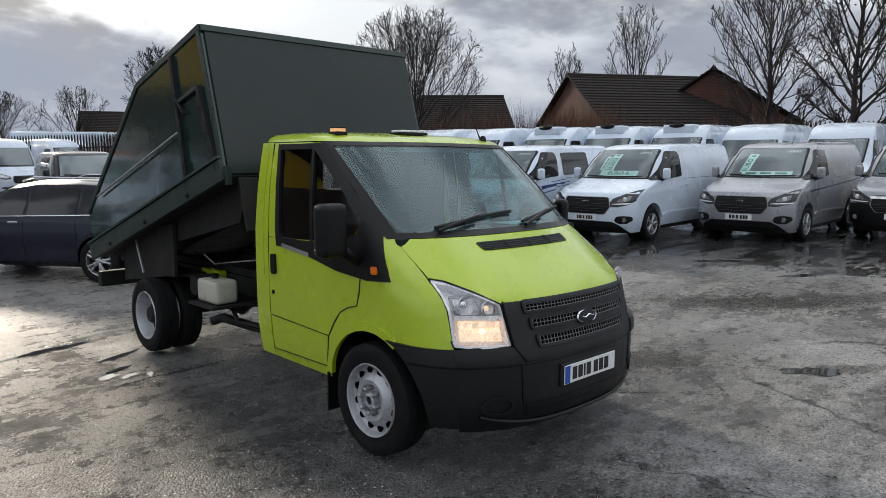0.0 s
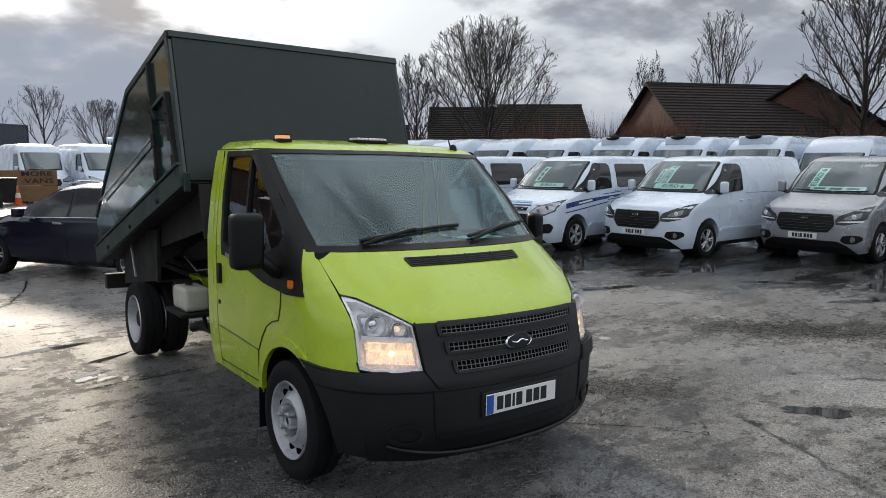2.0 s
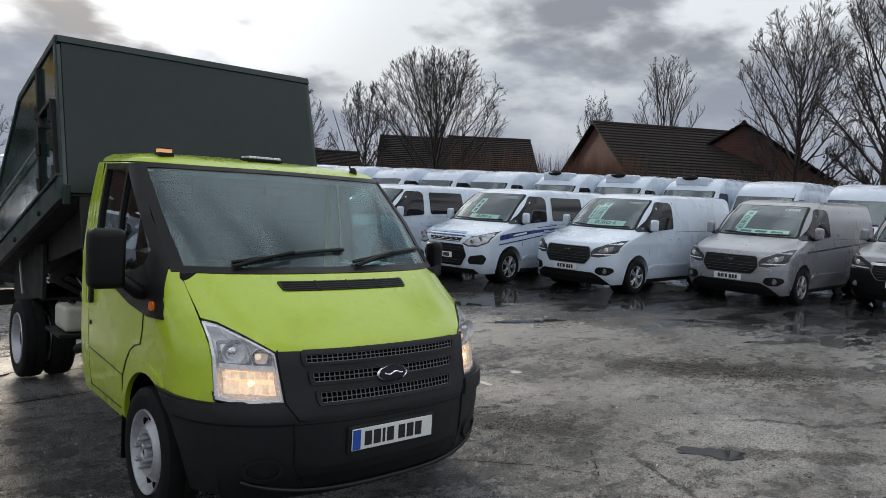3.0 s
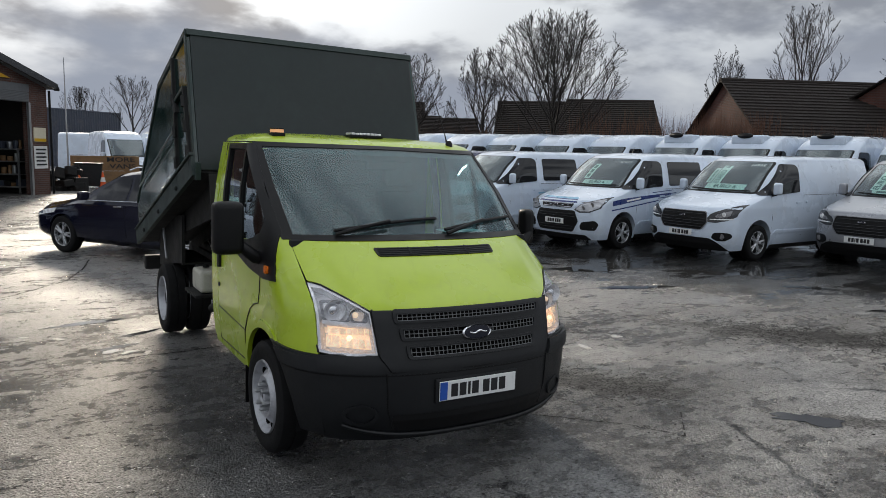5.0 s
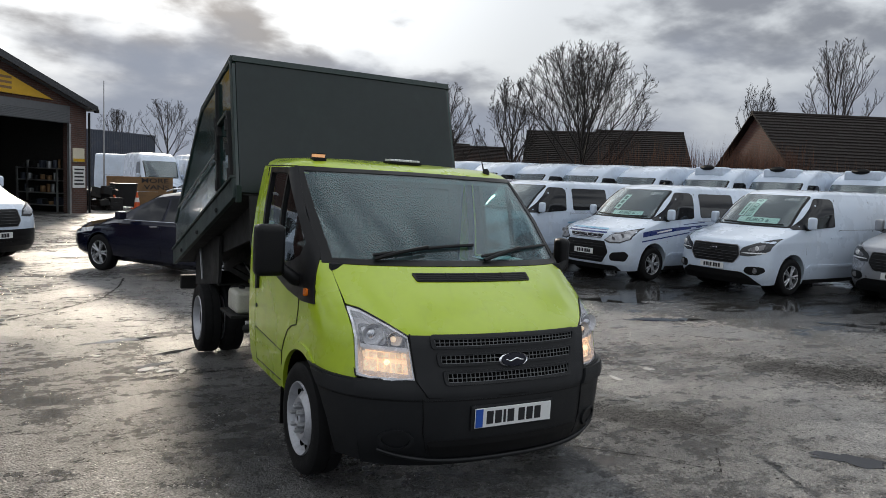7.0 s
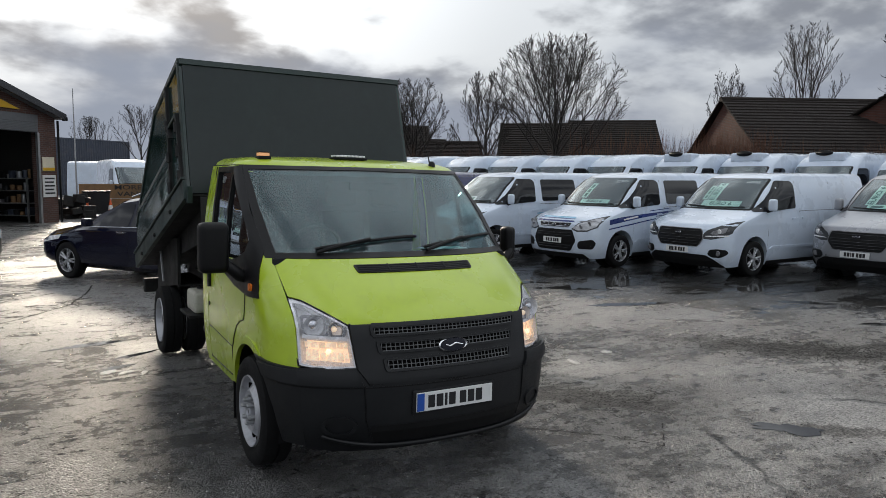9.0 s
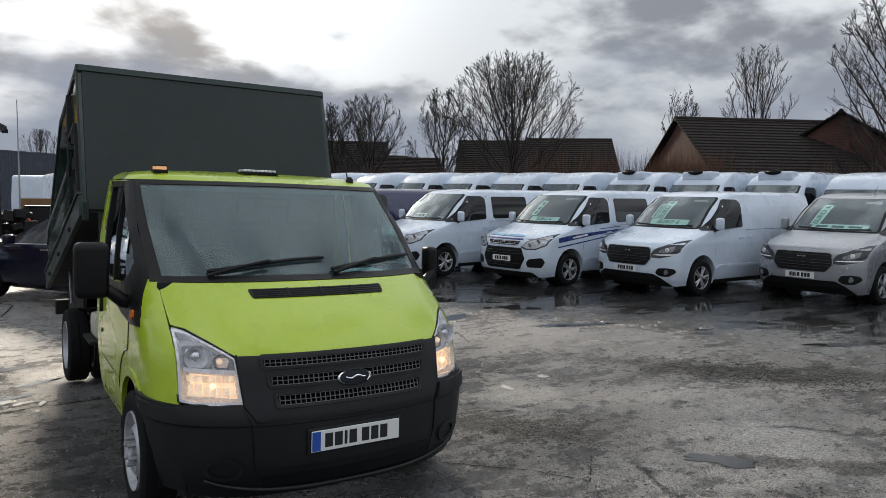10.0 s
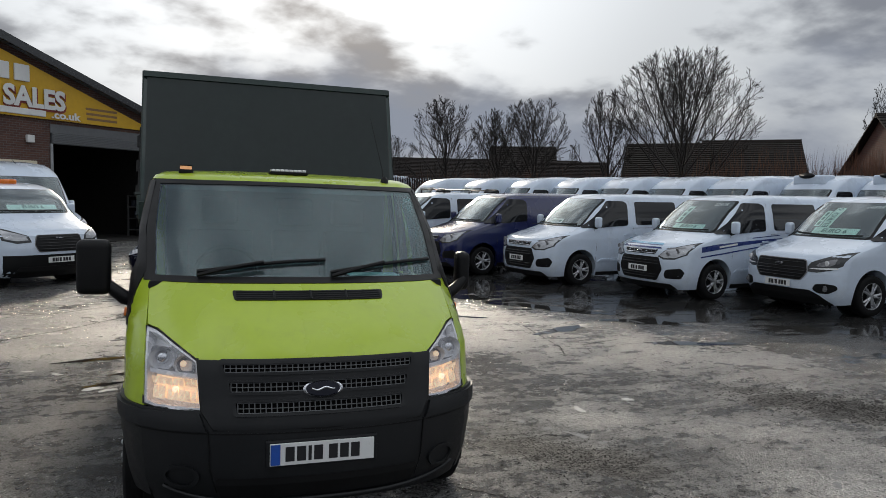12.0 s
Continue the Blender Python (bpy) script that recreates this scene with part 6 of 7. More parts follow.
    if stripes == "sport":
        for sg in (-1, 1):
            sd = S.side(sg)
            part("side_stripe", sheet_bm([(0.62, 0.885), (1.00, 0.93), (1.62, 1.005), (2.55, 1.09), (2.50, 1.13), (1.55, 1.075), (0.95, 1.03), (0.62, 0.985)], sd, 0.003, 0.003, 0.2), STRIPE, body, "navy vinyl side stripe")
            part("lower_stripe", sheet_bm([(0.60, 0.81), (1.3, 0.89), (2.1, 0.985), (2.1, 0.965), (1.3, 0.865), (0.60, 0.785)], sd, 0.003, 0.003, 0.2), STRIPE, body)
            for k in range(3):
                part("stripe_flash", sheet_bm([(1.9 + 0.1 * k, 1.15 - 0.06 * k), (2.62 + 0.1 * k, 1.20 - 0.06 * k), (2.64 + 0.1 * k, 1.185 - 0.06 * k), (1.9 + 0.1 * k, 1.135 - 0.06 * k)], sd, 0.0032, 0.003, 0.3), STRIPE, body)
            part("name_bar", sheet_bm([(1.05, 0.965), (1.52, 1.02), (1.50, 1.05), (1.05, 0.995)], sd, 0.0065, 0.003, 0.3), PAPER, body)
        part("bonnet_stripe", sheet_bm([(-0.58, 0.935), (0.50, 0.935), (0.44, 1.0), (-0.54, 1.0)], fr, 0.003, 0.003, 0.08), STRIPE, body)
        part("bonnet_stripe_edge", sheet_bm([(-0.54, 1.005), (0.44, 1.005), (0.40, 1.035), (-0.50, 1.035)], fr, 0.003, 0.003, 0.08), STRIPELIGHT, body)
    if stripes == "trim":
        for sg in (-1, 1):
            part("side_decal", sheet_bm([(2.3, 0.98), (3.4, 1.02), (3.4, 1.045), (2.3, 1.01)], S.side(sg), 0.003, 0.003, 0.3), STRIPELIGHT, body)
    if stripes == "dark":
        for sg in (-1, 1):
            part("side_line", sheet_bm([(1.1, 0.97), (4.7, 1.12), (4.7, 1.15), (1.1, 1.0)], S.side(sg), 0.003, 0.003, 0.3), LAMPDARK, body)
    if top_gear == "fridge":
        fu = part("roof_fridge_unit", box_bm(-0.52, 0.52, 1.62, 2.10, top - 0.30, top - 0.01, 0.07, 3), WHITE, root, "white roof fridge unit", smooth=50)
        part("fan_cover", lathe_bm([(1.0, -0.01), (0.95, -0.045), (0.05, -0.05)], 20, "y", centre=(0, 0, 0)), BLACK, fu, "black fan cover", smooth=40)
        cov = fu.children[0]
        cov.matrix_basis = Matrix.Translation((-0.05, 1.64, top - 0.03)) @ Matrix.Diagonal((0.26, 1, 0.085, 1))
    if top_gear == "rack":
        bars = part("roof_rack", tube_bm([(-0.72, 2.2, 2.04), (0.72, 2.2, 2.04)], 0.02, 8), BLACK, root, "black roof bars")
        for y in (3.0, 3.9):
            part("roof_bar", tube_bm([(-0.72, y, 2.04), (0.72, y, 2.04)], 0.02, 8), BLACK, bars)
        for sg in (-1, 1):
            for y in (2.2, 3.0, 3.9):
                part("rack_foot", tube_bm([(sg * 0.68, y, 1.91), (sg * 0.68, y, 2.04)], 0.022, 6), BLACK, bars)
    if top_gear == "beacon":
        bb = part("beacon_bar", box_bm(-0.62, 0.62, 2.02, 2.20, 1.97, 2.0, 0.01), STEEL, root)
        for x in (-0.42, 0.42):
            part("beacon_lens", box_bm(x - 0.18, x + 0.18, 2.0, 2.22, 2.0, 2.10, 0.035, 3), AMBER, bb, "amber beacon lens", smooth=50)
    return root


ROW = "vans parked in the front row"
TH = 88.0
EURO = ("mint", 0.10, 1.345, 0.86, 0.17, 0, "EURO 6")
EUROV = ("mint", -0.16, 1.57, 0.56, 0.19, 90, "EURO 6")


def van_at(x, y, th=TH):
    return pose(x, y, 0, 0, 0, -th)


silver = build_van(SILVER, van_at(10.62, 3.72), "silver grey panel van with mint price cards in its windscreen", ROW, "facelift", cards=[("mint", -0.34, 1.53, 0.60, 0.19, 84, "EURO 6"), ("mint", 0.10, 1.325, 1.0, 0.13, 0, "")], price="14995", stripes="dark")
white = build_van(WHITE, van_at(8.72, 6.05), "white panel van with mint cards in its windscreen", ROW, "facelift", cards=[EURO, EUROV, ("mint", -0.34, 1.55, 0.44, 0.12, 90, "")], price="14995")
build_van(WHITE, van_at(7.45, 8.25, 84), "white sports van with navy stripes on bonnet and side", ROW, "earlier", rear_window=True, cards=[("mint", 0.14, 1.335, 0.76, 0.14, 0, "EURO 6"), ("mint", -0.22, 1.56, 0.50, 0.16, 88, "")], stripes="sport", price="22975")
build_van(WHITE, van_at(6.05, 10.75, 82), "white passenger van with dark side windows", ROW, "earlier", rear_window=True, cards=[("paper", -0.05, 1.34, 0.40, 0.16, 0, "")], stripes="trim")
build_van(BLUEVAN, van_at(4.75, 13.1, 80), "dark blue panel van", ROW, "earlier")
build_van(WHITE, van_at(3.6, 15.5, 80), "white van with black roof bars", ROW, "earlier", rear_window=True, top_gear="rack")
build_van(SILVER, van_at(12.35, 1.35), "pale silver van with a black lower bumper", ROW, "facelift", lower=BLACK, cards=[("mint", -0.25, 1.53, 0.52, 0.17, 84, ""), ("mint", -0.1, 1.53, 0.5, 0.1, 84, "")])

# ---- high-roofed vans behind the front row ----
BACKROW = "high-roofed white vans in the back row"


def back_at(s, out=0.0, th=84.0):
    return pose(15.0 - 0.53 * s + out, 12.1 + 0.85 * s, 0, 0, 0, -th)


RAISED = [(z + max(0.0, z - 1.3) * 0.17, *r) for z, *r in HIGH]
hv = build_van(WHITE, back_at(0.7), "white high-roofed van with a roof fridge unit", BACKROW, "transit", rows=RAISED, rear=5.5, top_gear="fridge", wheel="alloy", screen_top=2.20)
hv2 = build_van(WHITE, back_at(2.95), "plain white high-roofed panel van", BACKROW, "transit", rows=RAISED, rear=5.5, wheel="alloy", screen_top=2.20)
for s in (-1.35, -3.55):
    copy_thing(hv, back_at(s))
for s in (4.85, 6.75, 8.6, 10.6, 12.8, 15.2):
    copy_thing(hv2, back_at(s))
HIGHER = [(z + max(0.0, (z - 1.98)) * 0.35, *r) for z, *r in HIGH]
tall = build_van(WHITE, back_at(-6.0, -0.6), "tall white high-roofed panel van", BACKROW, "transit", rows=HIGHER, rear=5.6, wheel="alloy")
for s in (-8.5, -11.2):
    copy_thing(tall, back_at(s, -0.6))

# ---- van by the workshop, and the vans far behind the tipper ----
near = build_van(WHITE, pose(-3.05, 12.0, 0, 0, 0, 41), "white tipper-cab van with amber roof beacon and black bumper", "vans by the workshop", "transit", rows=[(z if z < 1.6 else 1.6 + (z - 1.6) * 0.48, *r) for z, *r in HIGH], rear=5.2, screen_top=1.84, lower=BLACK, wheel="alloy", cards=[("mint", 0.05, 1.50, 1.0, 0.15, 0, "EURO 6")])
bb = part("beacon_lens", box_bm(-0.30, 0.30, 1.95, 2.18, 1.955, 2.06, 0.04, 3), AMBER, near, "amber roof beacon", smooth=50)
copy_thing(hv2, pose(-4.0, 17.6, 0, 0, 0, 36))["label"] = "white minibus parked by the workshop"
dark = build_van(DARKVAN, pose(3.55, 18.6, 0, 0, 0, -8), "black van with bright headlamps", "vans behind the tipper", "earlier", rear_window=True)
copy_thing(dark, pose(5.1, 24.2, 0, 0, 0, -12))["label"] = "black van seen behind another"
FAR = "white vans at the far side of the yard"
for x, y, a in ((5.4, 33.0, 6), (7.9, 32.6, 6), (3.0, 34.5, 6)):
    copy_thing(hv2, pose(x, y, 0, 0, 0, a))["group"] = FAR


def build_luton(m, label):
    root = thing("luton_van", m, label, "van", FAR)
    part("box", box_bm(-1.08, 1.08, 1.0, 5.6, 0.95, 3.1, 0.12, 4), WHITE, root, "white box body", smooth=50)
    part("luton_nose", box_bm(-1.05, 1.05, 0.35, 1.1, 2.05, 3.08, 0.25, 5), WHITE, root, smooth=50)
    S = Shell(HIGH, 2.4)
    part("cab", S.loft(levels((0.3, 1.38, 14), (1.38, 2.0, 6))), WHITE, root, smooth=40)
    part("windscreen", sheet_bm([(-0.8, 1.42), (0.8, 1.42), (0.74, 1.95), (-0.74, 1.95)], S.front, 0.006, 0.006, 0.1), TINT, root)
    for sg in (-1, 1):
        part("side_window", sheet_bm([(1.25, 1.38), (2.1, 1.42), (2.1, 1.9), (1.6, 1.9)], S.side(sg), 0.005, 0.006, 0.15), TINT, root)
        for y in (0.95, 4.4):
            make_wheel(root, sg * 0.88, y, 0.34, 0.2, sg, "alloy")
    part("grille", sheet_bm([(-0.45, 0.7), (0.45, 0.7), (0.42, 0.98), (-0.42, 0.98)], S.front, 0.006, 0.01, 0.1), BLACK, root)
    part("chassis", box_bm(-0.8, 0.8, 1.0, 5.5, 0.55, 0.95, 0.02), BLACKSTEEL, root)
    return root


lut = build_luton(pose(12.3, 39.5, 0, 0, 0, 75), "white box van at the far side of the yard")
copy_thing(lut, pose(19.0, 44.0, 0, 0, 0, 78))
copy_thing(hv2, pose(10.6, 45.0, 0, 0, 0, 80))["group"] = FAR
copy_thing(hv2, pose(5.6, 44.0, 0, 0, 0, 60))["group"] = FAR


# ---- dark estate car ----


def build_estate(m):
    root = thing("estate_car", m, "dark navy estate car with silver alloy wheels", "car")
    # rows: along, floor, belt height, roof height, half width at belt, half width at roof
    rows = [(0.0, 0.35, 0.62, 0.66, 0.60, 0.5), (0.12, 0.24, 0.66, 0.74, 0.80, 0.62), (0.5, 0.20, 0.74, 0.86, 0.90, 0.70), (1.0, 0.20, 0.82, 0.94, 0.92, 0.72), (1.35, 0.20, 0.88, 1.02, 0.92, 0.70), (1.75, 0.20, 0.90, 1.25, 0.92, 0.64),
            (2.15, 0.20, 0.92, 1.43, 0.92, 0.60), (2.6, 0.20, 0.93, 1.49, 0.92, 0.60), (3.3, 0.20, 0.95, 1.49, 0.92, 0.60), (4.0, 0.22, 0.97, 1.45, 0.91, 0.59), (4.4, 0.26, 0.98, 1.38, 0.89, 0.57), (4.65, 0.30, 0.98, 1.15, 0.86, 0.62), (4.78, 0.38, 0.90, 1.0, 0.80, 0.62), (4.82, 0.45, 0.75, 0.80, 0.70, 0.6)]
    R = np.array(rows)

    def row(y):
        return [float(np.interp(y, R[:, 0], R[:, i])) for i in range(1, 6)]

    def section(y):
        fl, be, ro, wb, wr = row(y)
        pts = [(0, fl), (wb * 0.80, fl), (wb * 0.96, fl + 0.10), (wb, fl + (be - fl) * 0.45), (wb * 0.99, be - 0.06), (wb * 0.97, be), (wr + (wb * 0.95 - wr) * 0.5, be + (ro - be) * 0.48), (wr + 0.05, be + (ro - be) * 0.86), (wr * 0.86, ro - 0.015), (wr * 0.45, ro), (0, ro + 0.004)]
        return pts
    bm = bmesh.new()
    ys = list(np.linspace(0, 4.82, 50))
    rings = []
    for y in ys:
        half = section(y)
        ring = [bm.verts.new((x, y, z)) for x, z in half] + [bm.verts.new((-x, y, z)) for x, z in half[-2:0:-1]]
        rings.append(ring)
    n = len(rings[0])
    for a, b in zip(rings, rings[1:]):
        for k in range(n):
            bm.faces.new((a[k], a[(k + 1) % n], b[(k + 1) % n], b[k]))
    bm.faces.new(rings[0])
    bm.faces.new(rings[-1][::-1])
    bmesh.ops.recalc_face_normals(bm, faces=bm.faces)
    body = part("body", bm, NAVY, root, "glossy dark navy bodywork", smooth=50)
    arches = bmesh.new()
    for sg in (-1, 1):
        for y in (0.95, 3.80):
            lathe_bm([(0.36, sg * 0.60), (0.36, sg * 1.1)], 28, "x", arches, (0, y, 0.325))
    cut(body, [arches])

    def side(sg):
        def f(y, z, off=0.0):
            pts = section(y)[1:-1]
            zs, xs = [p[1] for p in pts], [p[0] for p in pts]
            return Vector((sg * (float(np.interp(z, zs, xs)) + off), y, z))
        return f
    for sg in (-1, 1):
        sd = side(sg)
        for poly in ([(1.62, 0.95), (2.52, 0.97), (2.50, 1.36), (2.25, 1.36), (1.85, 1.16)], [(2.58, 0.97), (3.42, 0.99), (3.40, 1.37), (2.56, 1.37)], [(3.48, 0.99), (4.36, 1.01), (4.20, 1.30), (4.02, 1.34), (3.46, 1.36)]):
            part("side_window", sheet_bm(round_poly(poly, 0.04, 3), sd, 0.006, 0.006, 0.1), TINT, root, "dark tinted side window", smooth=50)
        part("window_trim", tube_bm([sd(y, 0.945 + 0.02 * (y - 1.6), 0.010) for y in np.linspace(1.55, 4.35, 12)], 0.009, 5), CHROME, root)
        for y in (2.55, 3.45):
            part("door_seam", tube_bm([sd(y, z, 0.001) for z in np.linspace(0.35, 0.95, 8)], 0.004, 4), BLACK, body)
        part("door_handle", box_bm(sg * 0.905, sg * 0.935, 2.30, 2.48, 0.86, 0.89, 0.008), CHROME, root)
        part("mirror", box_bm(sg * 0.93, sg * 1.10, 1.62, 1.74, 0.96, 1.10, 0.035, 3), NAVY, root, smooth=50)
        part("headlamp", sheet_bm([(0.22, 0.62), (0.75, 0.70), (0.80, 0.78), (0.30, 0.72)], sd, 0.006, 0.008, 0.08), LAMPBOWL, root)
        part("tail_lamp", sheet_bm([(4.28, 0.80), (4.70, 0.82), (4.70, 0.93), (4.30, 0.96)], sd, 0.008, 0.01, 0.08), REDLENS, root, "red tail lamp")
        part("roof_rail", tube_bm([(sg * 0.57, 2.3, 1.47), (sg * 0.57, 2.5, 1.525), (sg * 0.57, 3.9, 1.50), (sg * 0.57, 4.1, 1.45)], 0.014, 6), CHROME, root)
        for y in (0.95, 3.80):
            make_wheel(root, sg * 0.81, y, 0.325, 0.21, sg, "alloy", "silver five-spoke alloy wheel")
    part("windscreen", sheet_bm([(-0.55, 1.45), (0.55, 1.45), (0.52, 2.05), (-0.52, 2.05)], lambda u, v, o: Vector((u, v, row(v)[2] + 0.004 + o)), 0.004, 0.006, 0.1), TINT, root)
    part("rear_window", sheet_bm([(-0.55, 4.42), (0.55, 4.42), (0.58, 4.66), (-0.58, 4.66)], lambda u, v, o: Vector((u, v, row(v)[2] + 0.004 + o)), 0.004, 0.006, 0.05), TINT, root)
    number_plate(root, Matrix.Translation((0, 4.825, 0.72)) @ pose(0, 0, 0, 0, 0, 180), yellow=True)
    part("rear_bumper", box_bm(-0.78, 0.78, 4.70, 4.86, 0.36, 0.56, 0.05, 3), NAVY, root, smooth=50)
    part("grille", box_bm(-0.4, 0.4, -0.015, 0.08, 0.42, 0.62, 0.02), BLACK, root)
    return root


build_estate(pose(-1.22, 12.13, 0, 0, 0, 212.3))


# ---- workshop building ----
C0, U = Vector((-0.86, 28.3)), Vector((-3.77, -4.3)).normalized()
WALL = Matrix(((-U.x, U.y, 0, C0.x), (-U.y, -U.x, 0, C0.y), (0, 0, 1, 0), (0, 0, 0, 1)))
# in the building's own axes: x runs along the front (0 at the right corner, minus to the left), y goes in, z up


def brick_mat(name, c1, c2, mortar, scale=1.0):
    m = bpy.data.materials.new(name)
    m.use_nodes = True
    nt = m.node_tree
    L = nt.links.new
    p = nt.nodes["Principled BSDF"]
    tc = node(nt, "ShaderNodeTexCoord")
    sep = node(nt, "ShaderNodeSeparateXYZ")
    L(tc.outputs["Object"], sep.inputs[0])
    ad = node(nt, "ShaderNodeMath", operation="ADD")
    L(sep.outputs[0], ad.inputs[0])
    L(sep.outputs[1], ad.inputs[1])
    cb = node(nt, "ShaderNodeCombineXYZ")
    L(ad.outputs[0], cb.inputs[0])
    L(sep.outputs[2], cb.inputs[1])
    b = node(nt, "ShaderNodeTexBrick")
    for k, v in (("Color1", (*c1, 1)), ("Color2", (*c2, 1)), ("Mortar", (*mortar, 1)), ("Scale", 1.0), ("Mortar Size", 0.008), ("Brick Width", 0.225), ("Row Height", 0.075), ("Bias", 0.0)):
        b.inputs[k].default_value = v
    L(cb.outputs[0], b.inputs["Vector"])
    n = node(nt, "ShaderNodeTexNoise", Scale=0.9, Detail=6.0)
    L(tc.outputs["Object"], n.inputs["Vector"])
    mr = node(nt, "ShaderNodeMapRange")
    mr.inputs["From Min"].default_value, mr.inputs["From Max"].default_value = 0.3, 0.7
    mr.inputs["To Min"].default_value, mr.inputs["To Max"].default_value = 0.7, 1.2
    L(n.outputs["Fac"], mr.inputs["Value"])
    h = node(nt, "ShaderNodeHueSaturation")
    L(b.outputs["Color"], h.inputs["Color"])
    L(mr.outputs[0], h.inputs["Value"])
    L(h.outputs[0], p.inputs["Base Color"])
    p.inputs["Roughness"].default_value = 0.85
    bp = node(nt, "ShaderNodeBump", Strength=0.5, Distance=0.01)
    inv = node(nt, "ShaderNodeMath", operation="SUBTRACT")
    inv.inputs[0].default_value = 1.0
    L(b.outputs["Fac"], inv.inputs[1])
    L(inv.outputs[0], bp.inputs["Height"])
    L(bp.outputs[0], p.inputs["Normal"])
    return m


BRICK = brick_mat("red_brown_brick", (0.115, 0.052, 0.038), (0.080, 0.038, 0.030), (0.12, 0.105, 0.095))
HOUSEBRICK = brick_mat("orange_red_house_brick", (0.105, 0.036, 0.025), (0.075, 0.028, 0.021), (0.085, 0.068, 0.06))
ROOFTILE = mat("dark_brown_roof_tiles", (0.024, 0.019, 0.017), 0.85, spec=0.25, var=0.45, scale=2.0, bump=0.3, bump_scale=12, dirt=(0.055, 0.05, 0.04), dirt_amount=0.4)
CORRUGATED = mat("grey_corrugated_roof", (0.12, 0.125, 0.13), 0.6, var=0.15, scale=1.0)


def build_workshop():
    root = thing("workshop", WALL, "brick workshop with a yellow gable sign and an open roller door", "building")
    W, D, eave, ridge = 20.0, 18.0, 4.05, 6.95
    x_l = -W

    def gable(x):
        return eave + (ridge - eave) * (1 - abs(x + W / 2) / (W / 2))
    t = 0.3
    part("wall", box_bm(-0.90, 0.0, 0, t, 0, eave), BRICK, root, "red-brown brick pier with stains")
    part("wall", box_bm(x_l, -6.45, 0, t, 0, eave), BRICK, root, "red-brown brick front wall")
    part("gable_wall", prism_bm([(0, eave), (x_l, eave), (-W / 2, ridge)], "y", 0.0, t), BRICK, root)
    part("lintel", box_bm(-6.45, -0.9, -0.02, t, 3.76, eave - 0.005), CORRUGATED, root)
    part("side_wall", box_bm(-0.3, 0.0, t + 0.005, D, 0, eave), BRICK, root)
    part("side_wall", box_bm(x_l, x_l + 0.3, t + 0.005, D, 0, eave), BRICK, root)
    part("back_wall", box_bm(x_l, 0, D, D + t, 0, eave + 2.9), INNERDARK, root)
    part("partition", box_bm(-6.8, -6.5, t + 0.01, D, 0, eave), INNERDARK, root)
    part("wall_lining", box_bm(-0.33, -0.303, t + 0.01, D, 0.02, eave - 0.03), INNERDARK, root, "added dark sheet that shades the inside of the side wall")
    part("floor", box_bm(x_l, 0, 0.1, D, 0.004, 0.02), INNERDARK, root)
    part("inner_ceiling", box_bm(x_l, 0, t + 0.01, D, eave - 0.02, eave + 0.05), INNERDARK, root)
    for sg, a in ((1, 0.14), (-1, x_l - 0.35)):
        zz = gable(0) - 0.10
        part("roof", prism_bm([(a, zz), (a, zz + 0.16), (-W / 2, ridge + 0.17), (-W / 2, ridge + 0.02)], "y", -0.35, D + 0.3), CORRUGATED, root, "grey sheet roof with a dark verge")
    part("verge", prism_bm([(0.15, eave - 0.14), (0.15, eave + 0.10), (-W / 2, ridge + 0.20), (x_l - 0.36, eave + 0.10), (x_l - 0.36, eave - 0.14), (-W / 2, ridge - 0.06)], "y", -0.42, -0.34), LAMPDARK, root, "dark verge board")
    # roller door, rolled up
    rd = part("roller_door", box_bm(-6.4, -0.95, -0.06, 0.2, 3.40, 3.75, 0.02), CORRUGATED, root, "rolled-up grey slatted door")
    for k in range(6):
        part("slat", box_bm(-6.38, -0.97, -0.075, -0.058, 3.42 + 0.055 * k, 3.46 + 0.055 * k, 0.004, 1), CORRUGATED, rd)
    for x in (-6.42, -0.93):
        part("door_guide", box_bm(x - 0.05, x + 0.05, -0.04, 0.06, 0, 3.4), STEEL, root)
    # yellow sign in the gable
    sg = part("gable_sign", prism_bm([(-1.85, 4.18), (-18.15, 4.18), (-10.6, 6.55), (-9.4, 6.55)], "y", -0.10, -0.03), YELLOW, root, "yellow gable sign board")
    text_ob("sign_lettering", "SALES", 0.86, SIGNRED, Matrix.Translation((-7.03, -0.125, 4.735)) @ FACE, sg, 0.01, 0.055)
    text_ob("sign_lettering", "SALES", 0.86, SIGNWHITE, Matrix.Translation((-7.07, -0.15, 4.78)) @ FACE, sg, 0.012, 0.032)
    text_ob("sign_lettering", "VAN", 0.86, SIGNRED, Matrix.Translation((-9.66, -0.125, 4.735)) @ FACE, sg, 0.01, 0.055)
    text_ob("sign_lettering", "VAN", 0.86, SIGNWHITE, Matrix.Translation((-9.70, -0.15, 4.78)) @ FACE, sg, 0.012, 0.018)
    for x0, x1 in ((-7.78, -7.26), (-8.55, -7.95), (-9.2, -8.75)):
        part("name_bar", box_bm(x0, x1, -0.16, -0.105, 5.28, 5.80, 0.02), SIGNWHITE, sg)
    text_ob("sign_lettering", ".co.uk", 0.34, SIGNWHITE, Matrix.Translation((-5.95, -0.15, 4.34)) @ FACE, sg, 0.01, 0.010, 1.35)
    part("name_bar", box_bm(-9.0, -6.68, -0.14, -0.105, 4.24, 4.44, 0.02), SIGNWHITE, sg)
    for k in range(3):
        part("number_bar", box_bm(-5.1 + 0.02 * k, -3.75, -0.112, -0.102, 4.66 - 0.17 * k, 4.74 - 0.17 * k), WOOD, sg)
